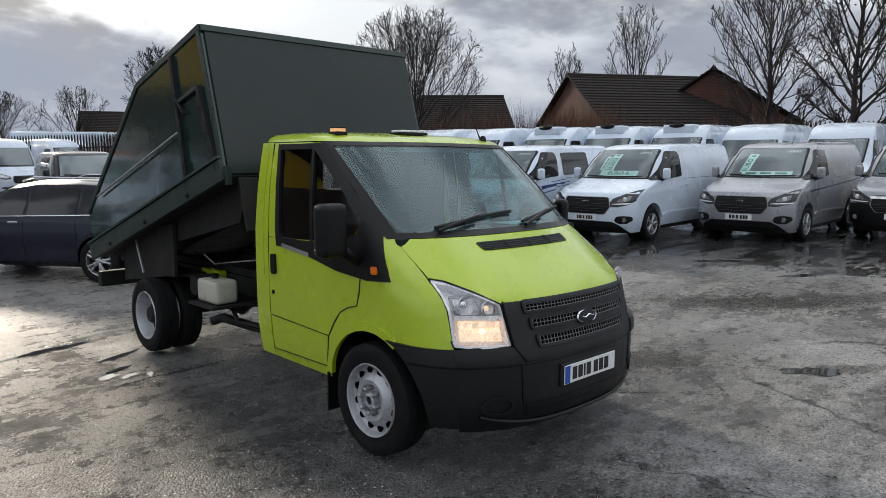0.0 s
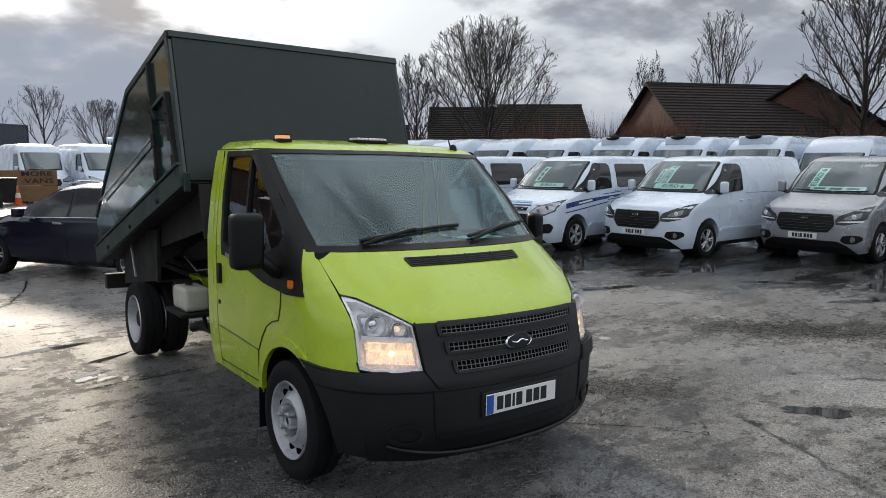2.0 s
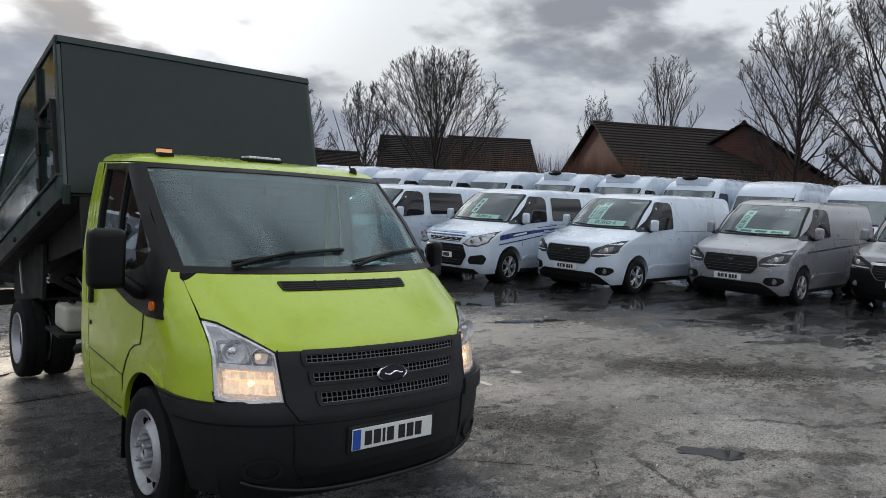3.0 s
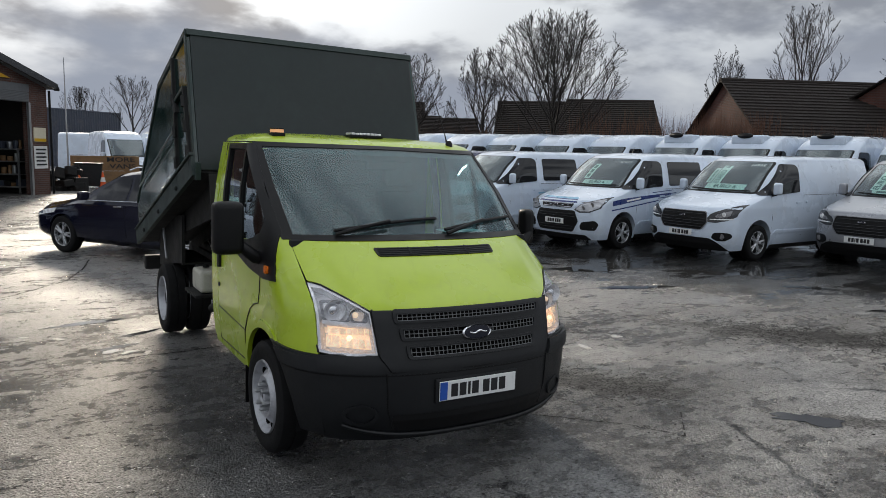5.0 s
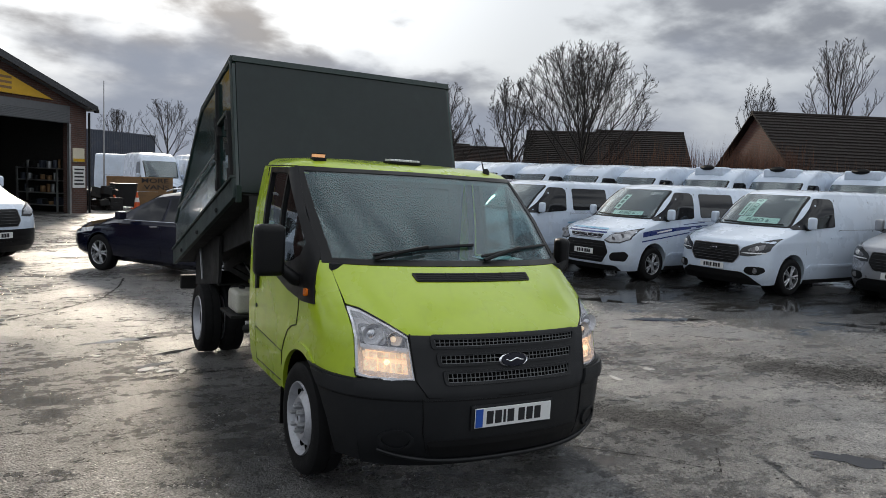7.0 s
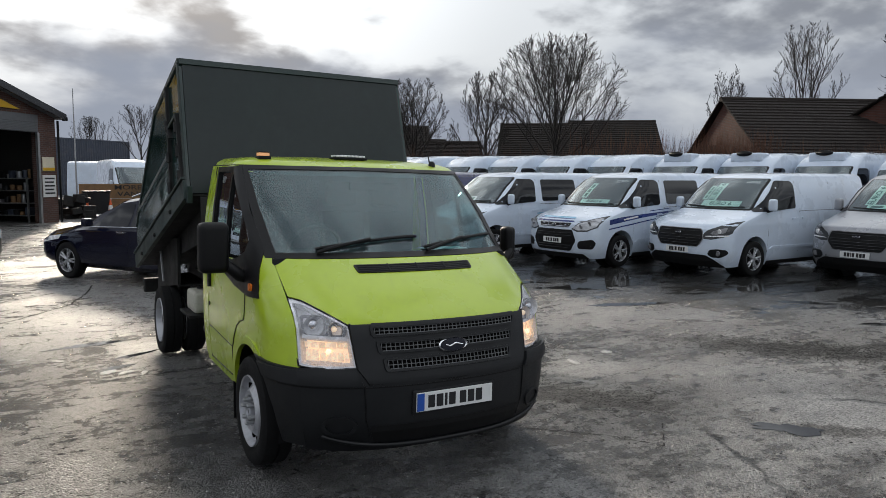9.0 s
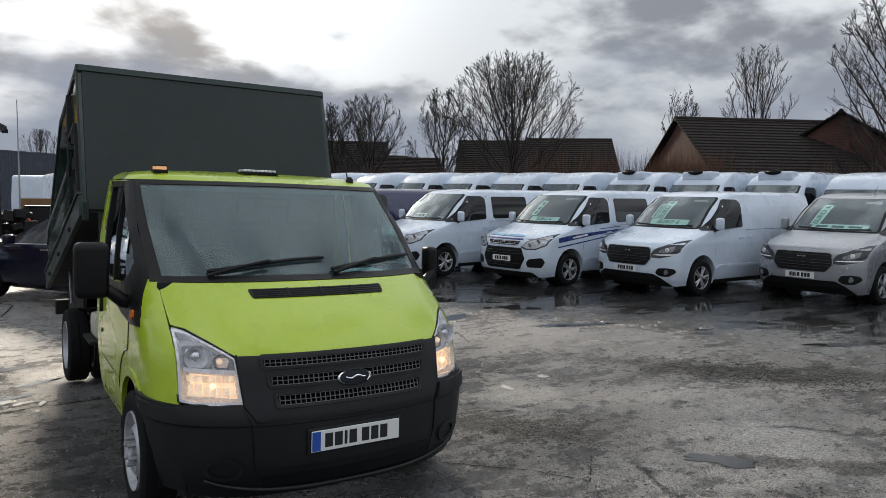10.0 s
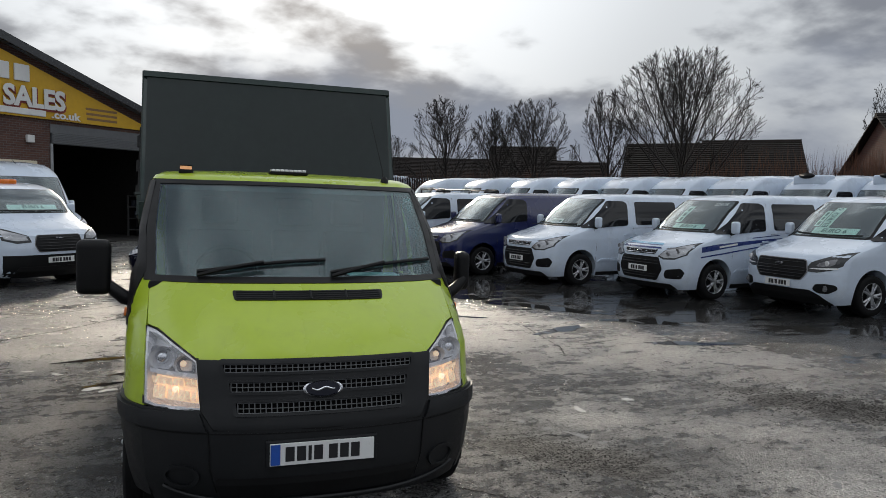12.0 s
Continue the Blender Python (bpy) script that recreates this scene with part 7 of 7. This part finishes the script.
    off = part("office_sign", box_bm(-10.4, -7.0, -0.08, -0.02, 2.28, 2.80, 0.01), CREAM, root, "cream office sign board")
    text_ob("sign_lettering", "SALES OFFICE", 0.46, SIGNRED, Matrix.Translation((-8.70, -0.09, 2.53)) @ FACE, off, 0.01, 0.012)
    text_ob("sign_lettering", "SALES OFFICE", 0.46, SIGNWHITE, Matrix.Translation((-8.715, -0.105, 2.545)) @ FACE, off, 0.008, 0.004)
    a = part("notice_board", box_bm(-0.78, -0.16, -0.04, -0.005, 1.98, 2.50, 0.006), CREAM, root, "cream notice board with a yellow foot")
    part("yellow_foot", box_bm(-0.77, -0.17, -0.05, -0.041, 1.99, 2.10), YELLOW, a)
    b = part("notice_board", box_bm(-0.80, -0.12, -0.04, -0.005, 0.98, 1.82, 0.006), SIGNWHITE, root, "white notice board with lines of small writing")
    for k in range(5):
        part("writing_bar", box_bm(-0.72, -0.20 - 0.05 * (k % 2), -0.048, -0.041, 1.66 - 0.14 * k, 1.72 - 0.14 * k), INK, b)
    part("alarm_box", box_bm(-7.35, -7.10, -0.12, -0.005, 3.38, 3.62, 0.02), SIGNWHITE, root)
    part("security_camera", tube_bm([(-8.6, -0.05, 3.2), (-8.6, -0.22, 3.2), (-8.55, -0.40, 3.14)], [0.03, 0.05, 0.05], 8), SIGNWHITE, root)
    part("downpipe", tube_bm([(0.06, -0.08, 0.0), (0.06, -0.08, 3.9)], 0.045, 8), BLACK, root)
    part("gutter_end", box_bm(0.02, 0.22, -0.42, -0.30, 3.90, 4.05, 0.02), BLACK, root)
    return root


build_workshop()


RACK = WALL @ Matrix.Translation((-0.37, 1.5, 0.02)) @ Matrix.Rotation(radians(90), 4, "Z")


def build_shelf():
    root = thing("storage_rack", RACK, "grey steel rack filled with boxes and tins", "shelf")
    for x in (-0.9, 0.9):
        for y in (0.0, 0.5):
            part("post", box_bm(x - 0.03, x + 0.03, y - 0.03, y + 0.03, 0, 1.7), STEEL, root)
    rnd = random.Random(5)
    for z in (0.25, 0.72, 1.20, 1.66):
        part("shelf", box_bm(-0.93, 0.93, -0.03, 0.53, z - 0.02, z + 0.02), STEEL, root)
    return root


build_shelf()
rnd = random.Random(5)
for z in (0.272, 0.742, 1.222, 1.682):
    x = -0.85
    while x < 0.75:
        w = rnd.uniform(0.10, 0.26)
        h = rnd.uniform(0.12, 0.34)
        kind = rnd.choice(("box", "tin"))
        mm = rnd.choice((WOOD, PLASTIC, STEEL, CONTAINER, BLACKSTEEL))
        root = RACK @ Matrix.Translation((x + w / 2, 0.25, z))
        if kind == "box":
            ob = part("storage_box", box_bm(-w / 2, w / 2, -0.15, 0.15, 0, h, 0.008, 1), mm)
            tagged(ob, "small storage box on a steel rack shelf", "box", "goods on the rack")
        else:
            ob = part("tin", lathe_bm([(w * 0.4, 0.0), (w * 0.42, 0.01), (w * 0.42, h - 0.01), (w * 0.38, h)], 14, "z"), mm, smooth=40)
            tagged(ob, "round tin on a steel rack shelf", "tin", "goods on the rack")
        ob.matrix_world = root
        x += w + rnd.uniform(0.02, 0.1)


# ---- container, board, cones and bins beside the workshop ----


def build_container(m):
    root = thing("shipping_container", m, "dark blue-grey corrugated shipping container", "container")
    L_, Wd, H = 12.2, 2.44, 2.6
    part("floor_frame", box_bm(0, L_, 0, Wd, 0, 0.16), CONTAINER, root)
    pts = []
    n = 40
    for k in range(n):
        x = 0.12 + (L_ - 0.24) * k / n
        d = (L_ - 0.24) / n
        pts += [(x, 0.05), (x + d * 0.3, 0.05), (x + d * 0.5, 0.01), (x + d * 0.8, 0.01)]
    for y0, sgn in ((0.0, 1), (Wd, -1)):
        outline = [(x, y0 + sgn * y) for x, y in pts] + [(L_ - 0.12, y0 + sgn * 0.05), (L_ - 0.12, y0 + sgn * 0.08), (0.12, y0 + sgn * 0.08)]
        part("corrugated_side", prism_bm(outline, "z", 0.16, H - 0.12), CONTAINER, root)
    part("roof_frame", box_bm(0, L_, 0, Wd, H - 0.12, H), CONTAINER, root)
    for x in (0.0, L_ - 0.12):
        for y in (0.0, Wd - 0.12):
            part("corner_post", box_bm(x, x + 0.12, y, y + 0.12, 0.16, H - 0.12), CONTAINER, root)
    part("end_wall", box_bm(0.03, 0.07, 0.12, Wd - 0.12, 0.16, H - 0.12), CONTAINER, root)
    part("end_wall", box_bm(L_ - 0.07, L_ - 0.03, 0.12, Wd - 0.12, 0.16, H - 0.12), CONTAINER, root)
    part("door_mark", box_bm(1.6, 2.0, -0.004, 0.005, 1.9, 2.35), SIGNWHITE, root)
    return root


c1 = build_container(pose(-1.3, 68.6, 0.0, 0, 0, 42))
c2 = copy_thing(c1, pose(-1.3, 68.6, 2.6, 0, 0, 42))
c2["label"] = "dark blue-grey container stacked on another"


def build_board(m):
    root = thing("sign_board", m, "worn ochre board lettered MORE VANS", "sign")
    bd = part("board", box_bm(-1.9, 1.0, 0, 0.06, 0.74, 1.42, 0.01), WOOD, root)
    part("board_panel", box_bm(-0.55, 1.0, -0.03, -0.002, 0.05, 0.73, 0.01), WOOD, root, "peeling lower panel")
    for x in (-1.8, 0.9):
        part("post", box_bm(x - 0.05, x + 0.05, 0.07, 0.16, 0, 1.42), BLACKSTEEL, root)
    text_ob("lettering", "MORE", 0.30, INK, Matrix.Translation((0.20, -0.012, 1.25)) @ FACE, bd, 0.008, 0.004, 1.5)
    text_ob("lettering", "VANS", 0.30, INK, Matrix.Translation((0.28, -0.012, 0.94)) @ FACE, bd, 0.008, 0.004, 1.5)
    return root


build_board(pose(2.1, 33.5, 0, 0, 0, -8))


def build_cone(m):
    root = thing("traffic_cone", m, "orange traffic cone with a pale sleeve", "cone", "traffic cones by the workshop")
    part("base", box_bm(-0.2, 0.2, -0.2, 0.2, 0, 0.04, 0.01), ORANGE, root)
    part("cone", lathe_bm([(0.15, 0.04), (0.03, 0.72), (0.02, 0.75)], 18, "z"), ORANGE, root, smooth=40)
    part("sleeve", lathe_bm([(0.112, 0.30), (0.075, 0.50)], 18, "z"), SIGNWHITE, root, smooth=40)
    return root


cone = build_cone(pose(0.35, 31.2, 0, 0, 0, 12))
copy_thing(cone, pose(1.35, 31.9, 0, 0, 0, 40))


def build_bin(m):
    root = thing("wheelie_bin", m, "black plastic bin with rubbish beside it", "bin")
    part("bin_body", prism_bm([(-0.45, 0.1), (0.45, 0.1), (0.55, 1.05), (-0.55, 1.05)], "y", -0.4, 0.4, 0.02), PLASTIC, root)
    part("lid", box_bm(-0.58, 0.58, -0.44, 0.44, 1.05, 1.12, 0.02), BLACK, root)
    for x in (-0.4, 0.4):
        part("castor", lathe_bm([(0.07, -0.03), (0.07, 0.03)], 12, "x", centre=(x, 0.3, 0.07)), BLACK, root)
    return root


build_bin(pose(0.85, 32.4, 0, 0, 0, -8))
jumble = bmesh.new()
rj = random.Random(9)
for k in range(26):
    x, y = rj.uniform(-0.6, 0.7), rj.uniform(-0.4, 0.4)
    s = rj.uniform(0.10, 0.32)
    box_bm(-s, s, -s * 0.7, s * 0.7, 0, s * rj.uniform(0.6, 2.2), 0.02, 1, bm=jumble, m=pose(x, y, 0.0 if k < 16 else rj.uniform(0.2, 0.8), rj.uniform(-14, 14) * (k >= 16), rj.uniform(-14, 14) * (k >= 16), rj.uniform(0, 180)))
heap = part("scrap_heap", jumble, BLACKSTEEL)
heap.matrix_world = pose(-0.35, 30.6, 0, 0, 0, 0)
tagged(heap, "heap of dark scrap and broken parts by the wall", "scrap", kind="stuff")
pole = part("flag_pole", tube_bm([(0, 0, 0), (0, 0, 6.2)], [0.05, 0.02], 8), STEEL)
pole.matrix_world = pose(0.4, 38.0, 0, 0, 0, 0)
tagged(pole, "thin tall grey steel pole", "pole")


# ---- fence, houses ----


def build_fence():
    root = thing("palisade_fence", pose(0, 0, 0), "dark steel palisade fence behind the vans", "fence")
    P0, P1 = Vector((27.5, 4.0)), Vector((6.0, 37.5))
    d = (P1 - P0)
    n = int(d.length / 0.16)
    ang = math.degrees(math.atan2(d.y, d.x))
    pale = mesh_from("pale", *[(lambda b: ([tuple(v.co) for v in b.verts], [[v.index for v in f.verts] for f in b.faces]))(pale_bm())][0], FENCE)
    for k in range(n):
        p = P0 + d * (k / n)
        if k < 300:
            piece("pale", pale, root, pose(p.x, p.y, 0, 0, 0, ang))
    for z in (0.5, 2.2):
        r = part("rail", box_bm(0, d.length, 0.03, 0.07, z, z + 0.05), FENCE, root)
        r.matrix_basis = pose(P0.x, P0.y, 0, 0, 0, ang)
    for k in range(0, int(d.length / 2.75) + 1):
        p = P0 + d * (k * 2.75 / d.length)
        q = part("post", box_bm(-0.04, 0.04, 0.07, 0.15, 0, 2.35), FENCE, root)
        q.matrix_basis = pose(p.x, p.y, 0, 0, 0, ang)
    return root


def pale_bm():
    bm = prism_bm([(-0.035, 0.05), (0.035, 0.05), (0.035, 2.68), (0.012, 2.82), (0.0, 2.76), (-0.012, 2.82), (-0.035, 2.68)], "y", 0.0, 0.025)
    bm.verts.index_update()
    return bm


build_fence()


def build_house(m, length, depth, eave, ridge, label, chimney=False):
    """A house with its gable ends; x along the ridge, y in, built from walls, coursed roof slopes, fascia."""
    root = thing("house", m, label, "house", "brick houses beyond the fence")
    part("wall", box_bm(0, length, 0, 0.25, 0, eave), HOUSEBRICK, root)
    part("wall", box_bm(0, length, depth - 0.25, depth, 0, eave), HOUSEBRICK, root)
    for x in (0, length - 0.25):
        part("gable_wall", prism_bm([(0.26, 0.0), (depth - 0.26, 0.0), (depth - 0.26, eave), (depth / 2, ridge - 0.08), (0.26, eave)], "x", x, x + 0.25), HOUSEBRICK, root, "red brick gable end")
    n = 21
    for sgn in (0, 1):
        slope = part("roof", prism_bm([(p if not sgn else depth - p, q) for p, q in ((-0.28, eave - 0.16), (depth / 2, ridge - 0.04), (depth / 2, ridge - 0.06), (-0.28, eave - 0.18))], "x", -0.2, length + 0.2), ROOFTILE, root, "dark brown tiled roof slope in courses")
        for k in range(n):
            a, b = k / n, (k + 1) / n
            y0, z0 = -0.3 + (depth / 2 + 0.3) * a, eave - 0.12 + (ridge - eave + 0.12) * a
            y1, z1 = -0.3 + (depth / 2 + 0.3) * b, eave - 0.12 + (ridge - eave + 0.12) * b
            pts = [(y0, z0), (y0, z0 + 0.10), (y1 + 0.02, z1 + 0.055), (y1, z1)]
            if sgn:
                pts = [(depth - p, q) for p, q in pts]
            part("tile_course", prism_bm(pts, "x", -0.25, length + 0.25), ROOFTILE, slope)
    part("ridge", tube_bm([(-0.25, depth / 2, ridge + 0.02), (length + 0.25, depth / 2, ridge + 0.02)], 0.12, 8), ROOFTILE, root)
    part("fascia", box_bm(-0.2, length + 0.2, -0.33, -0.29, eave - 0.16, eave + 0.02), SIGNWHITE, root)
    for x in (length * 0.25, length * 0.7):
        w = part("window", box_bm(x - 0.6, x + 0.6, -0.03, 0.02, 0.9, 2.1, 0.01), SIGNWHITE, root)
        part("pane", box_bm(x - 0.52, x + 0.52, -0.04, -0.031, 0.98, 2.02), TINT, w)
    if chimney:
        part("chimney", box_bm(length * 0.7, length * 0.7 + 0.6, depth / 2 - 0.3, depth / 2 + 0.3, ridge - 0.3, ridge + 0.9, 0.02), HOUSEBRICK, root)
    return root


RIDGE = -26.0
build_house(pose(25.37, 15.99, 0, 0, 0, RIDGE), 8.1, 8.6, 2.55, 5.6, "red brick bungalow with a dark tiled roof")
build_house(pose(34.35, 11.3, 0, 0, 0, 26.0), 6.0, 8.0, 3.2, 5.9, "red brick house with its gable towards the yard")
build_house(pose(20.1, 28.3, 0, 0, 0, -38), 3.7, 8.0, 2.6, 4.85, "brick house with a dark tiled roof behind bare trees")
build_house(pose(23.2, 25.9, 0, 0, 0, -38), 4.4, 8.0, 2.6, 5.0, "brick house with a dark tiled roof beside trees")
build_house(pose(18.0, 40.8, 0, 0, 0, -24), 4.2, 8.0, 2.6, 5.4, "brick house with a dark roof further off")
build_house(pose(18.4, 35.0, 0, 0, 0, -30), 4.0, 6.0, 2.2, 4.0, "low building with a pale weathered roof")
build_house(pose(36.0, 2.0, 0, 0, 0, RIDGE), 9.0, 8.0, 2.6, 5.6, "brick house half hidden by trees")
build_house(pose(15.5, 55.0, 0, 0, 0, -12), 7.0, 8.0, 2.6, 5.2, "red brick house across the far road")
build_house(pose(22.6, 53.0, 0, 0, 0, -12), 9.0, 8.0, 2.6, 5.2, "red brick house further along the far road")


# ---- bare trees ----


def build_tree(m, height, spread, seed, label, limbs=14, fork=0.2, leaves=0, up=0.5, twigs=7, lean=0.0):
    """A bare winter tree: a tapered trunk that forks low, limbs that fan out and turn up into a rounded crown, and fine twigs."""
    rnd = random.Random(seed)
    root = thing("tree", m, label, "tree", "bare winter trees")
    V, F, V2, F2, tips = [], [], [], [], []
    mid, tall = Vector((lean * height, 0, height * 0.56)), height * 0.44

    def tube(vs, fs, pts, rs, sides):
        base = len(vs)
        for i, p in enumerate(pts):
            d = pts[min(i + 1, len(pts) - 1)] - pts[max(i - 1, 0)]
            a = d.cross(Vector((0.3, 0.9, 0.1)))
            if a.length < 1e-6:
                a = Vector((1, 0, 0))
            a.normalize()
            b = d.cross(a).normalized()
            for k in range(sides):
                t = 2 * math.pi * k / sides
                vs.append(p + rs[i] * (a * math.cos(t) + b * math.sin(t)))
        for i in range(len(pts) - 1):
            for k in range(sides):
                fs.append((base + i * sides + k, base + i * sides + (k + 1) % sides, base + (i + 1) * sides + (k + 1) % sides, base + (i + 1) * sides + k))

    def outside(p):
        q = p - mid
        return (q.x * q.x + q.y * q.y) / (spread * spread) + (q.z / tall) ** 2

    def branch(p, d, length, r0, level):
        n = (7, 5, 4, 3)[level]
        pts, rs = [p], [r0]
        for i in range(n):
            wander = Vector((rnd.gauss(0, 1), rnd.gauss(0, 1), rnd.gauss(0, 0.7))) * (0.055 + 0.012 * level)
            d = (d + wander + Vector((0, 0, 0.16 * up))).normalized()
            nxt = p + d * length / n
            if i > 0 and outside(nxt) > rnd.uniform(0.86, 1.06):
                break
            p = nxt
            pts.append(p)
            rs.append(max(r0 * (1 - 0.82 * (i + 1) / n), 0.0055))
        tube(V2, F2, pts, rs, (6, 5, 4, 3)[level])
        if level == 3:
            tips.append(pts[-1])
            return
        kids = (11, twigs, 4)[level]
        for k in range(kids):
            t = (0.22, 0.15, 0.1)[level] + (0.80, 0.85, 0.9)[level] * (k + rnd.random()) / kids
            t = min(t, 0.99) * (len(pts) - 1)
            i = int(t)
            q = pts[i].lerp(pts[i + 1], t - i)
            along = (pts[i + 1] - pts[i]).normalized()
            side = along.orthogonal()
            side.rotate(Matrix.Rotation(rnd.uniform(0, 6.283), 3, along))
            nd = (along + side * rnd.uniform(0.40, 0.80) + Vector((0, 0, 0.22 * up))).normalized()
            left = 1 - 0.55 * t / (len(pts) - 1)
            branch(q, nd, length * rnd.uniform(0.34, 0.56) * left, max(rs[i] * 0.55, 0.0075), level + 1)

    tr = height * 0.010 + 0.025
    crotch = Vector((0, 0, height * fork))
    top = Vector((lean * height * 0.5 + rnd.uniform(-0.1, 0.1), rnd.uniform(-0.1, 0.1), height * 0.62))
    lead = [Vector((0, 0, -0.05)), crotch * 0.5 + Vector((rnd.uniform(-0.04, 0.04), 0, 0)), crotch, crotch.lerp(top, 0.5) + Vector((rnd.uniform(-0.12, 0.12), rnd.uniform(-0.12, 0.12), 0)), top]
    tube(V, F, lead, [tr * 1.25, tr, tr * 0.9, tr * 0.55, tr * 0.28], 8)
    for k in range(limbs):
        f = (k + rnd.random() * 0.8) / limbs
        q = crotch.lerp(top, f * 0.85)
        a = k * 2.4 + rnd.uniform(-0.4, 0.4)
        rise = 0.22 + up * 0.75 + 1.5 * f
        d = Vector((math.cos(a), math.sin(a), rise)).normalized()
        branch(q, d, (spread * 1.35 + (tall - spread) * 0.5 * f) * rnd.uniform(0.95, 1.25), tr * (0.50 - 0.25 * f), 0)
    for k in range(3):
        branch(top, Vector((rnd.uniform(-0.45, 0.45), rnd.uniform(-0.45, 0.45), 1)).normalized(), height * 0.36, tr * 0.26, 0)
    part_from("trunk", V, F, BARK, root)
    part_from("crown", V2, F2, BARK, root, "bare crown of fine branches and twigs")
    if leaves:
        VL, FL = [], []
        for k in range(leaves):
            c = rnd.choice(tips) + Vector((rnd.gauss(0, 0.12), rnd.gauss(0, 0.12), rnd.gauss(0, 0.12)))
            a = Vector((rnd.uniform(-1, 1), rnd.uniform(-1, 1), rnd.uniform(-1, 1))).normalized() * rnd.uniform(0.03, 0.07)
            b = a.cross(Vector((rnd.uniform(-1, 1), rnd.uniform(-1, 1), 0.3))).normalized() * rnd.uniform(0.02, 0.05)
            i = len(VL)
            VL += [c - a, c + b, c + a, c - b]
            FL.append((i, i + 1, i + 2, i + 3))
        part_from("withered_leaves", VL, FL, DRYLEAF, root, "last brown withered leaves")
    return root


def part_from(name, V, F, material, parent, label=""):
    ob = new(name, mesh_from(name, V, F, material))
    ob.parent = parent
    return tagged(ob, label)


def polar(az, d, eye=(-2.3, -3.3)):
    return pose(eye[0] + d * math.sin(radians(az)), eye[1] + d * math.cos(radians(az)), 0, 0, 0, az * 7 % 360)


build_tree(polar(39.6, 34.9), 8.7, 3.7, 1, "large bare tree with a wide rounded crown", limbs=22, fork=0.16, twigs=8)
build_tree(polar(34.0, 37.7), 7.4, 1.9, 2, "slender bare tree with upright branches", limbs=12, up=0.6)
build_tree(polar(28.3, 40.5), 7.5, 2.5, 3, "bare tree with a broad rounded crown", limbs=16)
build_tree(polar(25.6, 41.0), 6.9, 2.2, 15, "low bare tree with a spreading crown", limbs=13)
build_tree(polar(21.3, 42.4), 7.9, 2.3, 4, "bare tree with a rounded crown", limbs=15)
build_tree(polar(57.0, 44), 10.3, 2.4, 5, "bare tree rising behind a roof", limbs=9, up=0.8, fork=0.3, twigs=5)
build_tree(polar(52.0, 46), 8.6, 1.3, 6, "thin bare tree behind a roof", limbs=6, up=0.7, fork=0.45, twigs=5)
build_tree(polar(68.1, 34, (-3.5, -2.4)), 10.6, 2.7, 7, "tall bare tree with rising branches", limbs=22, up=0.45, fork=0.13)
build_tree(polar(73.6, 32, (-3.5, -2.4)), 12.4, 2.5, 8, "tall tree with some withered leaves still on", limbs=22, up=0.4, fork=0.15, leaves=1600)
build_tree(polar(78.5, 35, (-3.5, -2.4)), 10.0, 2.6, 9, "bare tree with fine rising twigs", limbs=16, up=0.5, fork=0.14)
build_tree(polar(8.0, 60), 7.4, 2.8, 11, "small bare tree beside the containers", limbs=7, fork=0.3, twigs=4)
build_tree(polar(4.6, 92), 8.6, 3.6, 12, "distant bare trees with thin crowns", limbs=9, up=1.1, twigs=4)
build_tree(polar(13.0, 60, (-3.5, -2.4)), 6.5, 3.2, 13, "distant bare tree beyond the vans", limbs=11, twigs=5)
build_tree(polar(17.5, 62, (-3.5, -2.4)), 7.2, 3.2, 14, "distant bare tree by the far houses", limbs=11, twigs=5)


def build_scrub(name, m, length, seed, h, per=60, material=REDTWIG, deep=0.8):
    rnd = random.Random(seed)
    V, F = [], []
    for k in range(int(length * per)):
        p = Vector((rnd.uniform(0, length), rnd.uniform(-deep, deep), 0))
        q = p + Vector((rnd.uniform(-0.5, 0.5), rnd.uniform(-0.4, 0.4), h * rnd.uniform(0.4, 1.0)))
        mid = p.lerp(q, 0.55) + Vector((rnd.uniform(-0.15, 0.15), rnd.uniform(-0.15, 0.15), 0))
        for a, b, r in ((p, mid, 0.022), (mid, q, 0.012), (mid, q + Vector((rnd.uniform(-0.5, 0.5), 0, rnd.uniform(-0.5, 0.1))), 0.010)):
            d = (b - a).normalized()
            u = d.cross(Vector((0, 1, 0.2))).normalized() * r
            w = d.cross(u).normalized() * r
            i = len(V)
            V += [a + u, a - u * 0.5 + w, a - u * 0.5 - w, b]
            F += [(i, i + 1, i + 3), (i + 1, i + 2, i + 3), (i + 2, i, i + 3)]
    ob = new(name, mesh_from(name, V, F, material))
    ob.matrix_world = m
    tagged(ob, "thicket of bare reddish brown scrub by the fence", "scrub", kind="stuff")


dxy = Vector((6.0 - 27.5, 37.5 - 4.0)).normalized()
FA = math.degrees(math.atan2(dxy.y, dxy.x))
build_scrub("scrub", pose(26.6, 6.5, 0, 0, 0, FA), 34, 21, 3.4)
build_scrub("scrub", pose(23.5, 16.0, 0, 0, 0, FA), 7, 22, 4.4)
build_scrub("scrub", pose(24.6, 15.4, 0, 0, 0, 62), 8.5, 24, 4.3, 150, REDTWIG, 0.5)
build_scrub("scrub", pose(24.2, 13.5, 0, 0, 0, FA), 26, 25, 3.7, 110, BARK, 1.0)
build_scrub("scrub", pose(25.9, 14.2, 0, 0, 0, -26), 9, 26, 3.9, 60, BARK, 0.5)
build_scrub("scrub", pose(8.0, 46.0, 0, 0, 0, -8), 30, 23, 3.2)

# panes let the daylight through
for ob in bpy.data.objects:
    if ob.type == "MESH" and ob.data.materials and ob.data.materials[0] in (CLEAR, LENS, SCREEN, SIDEGLASS):
        ob.visible_shadow = False
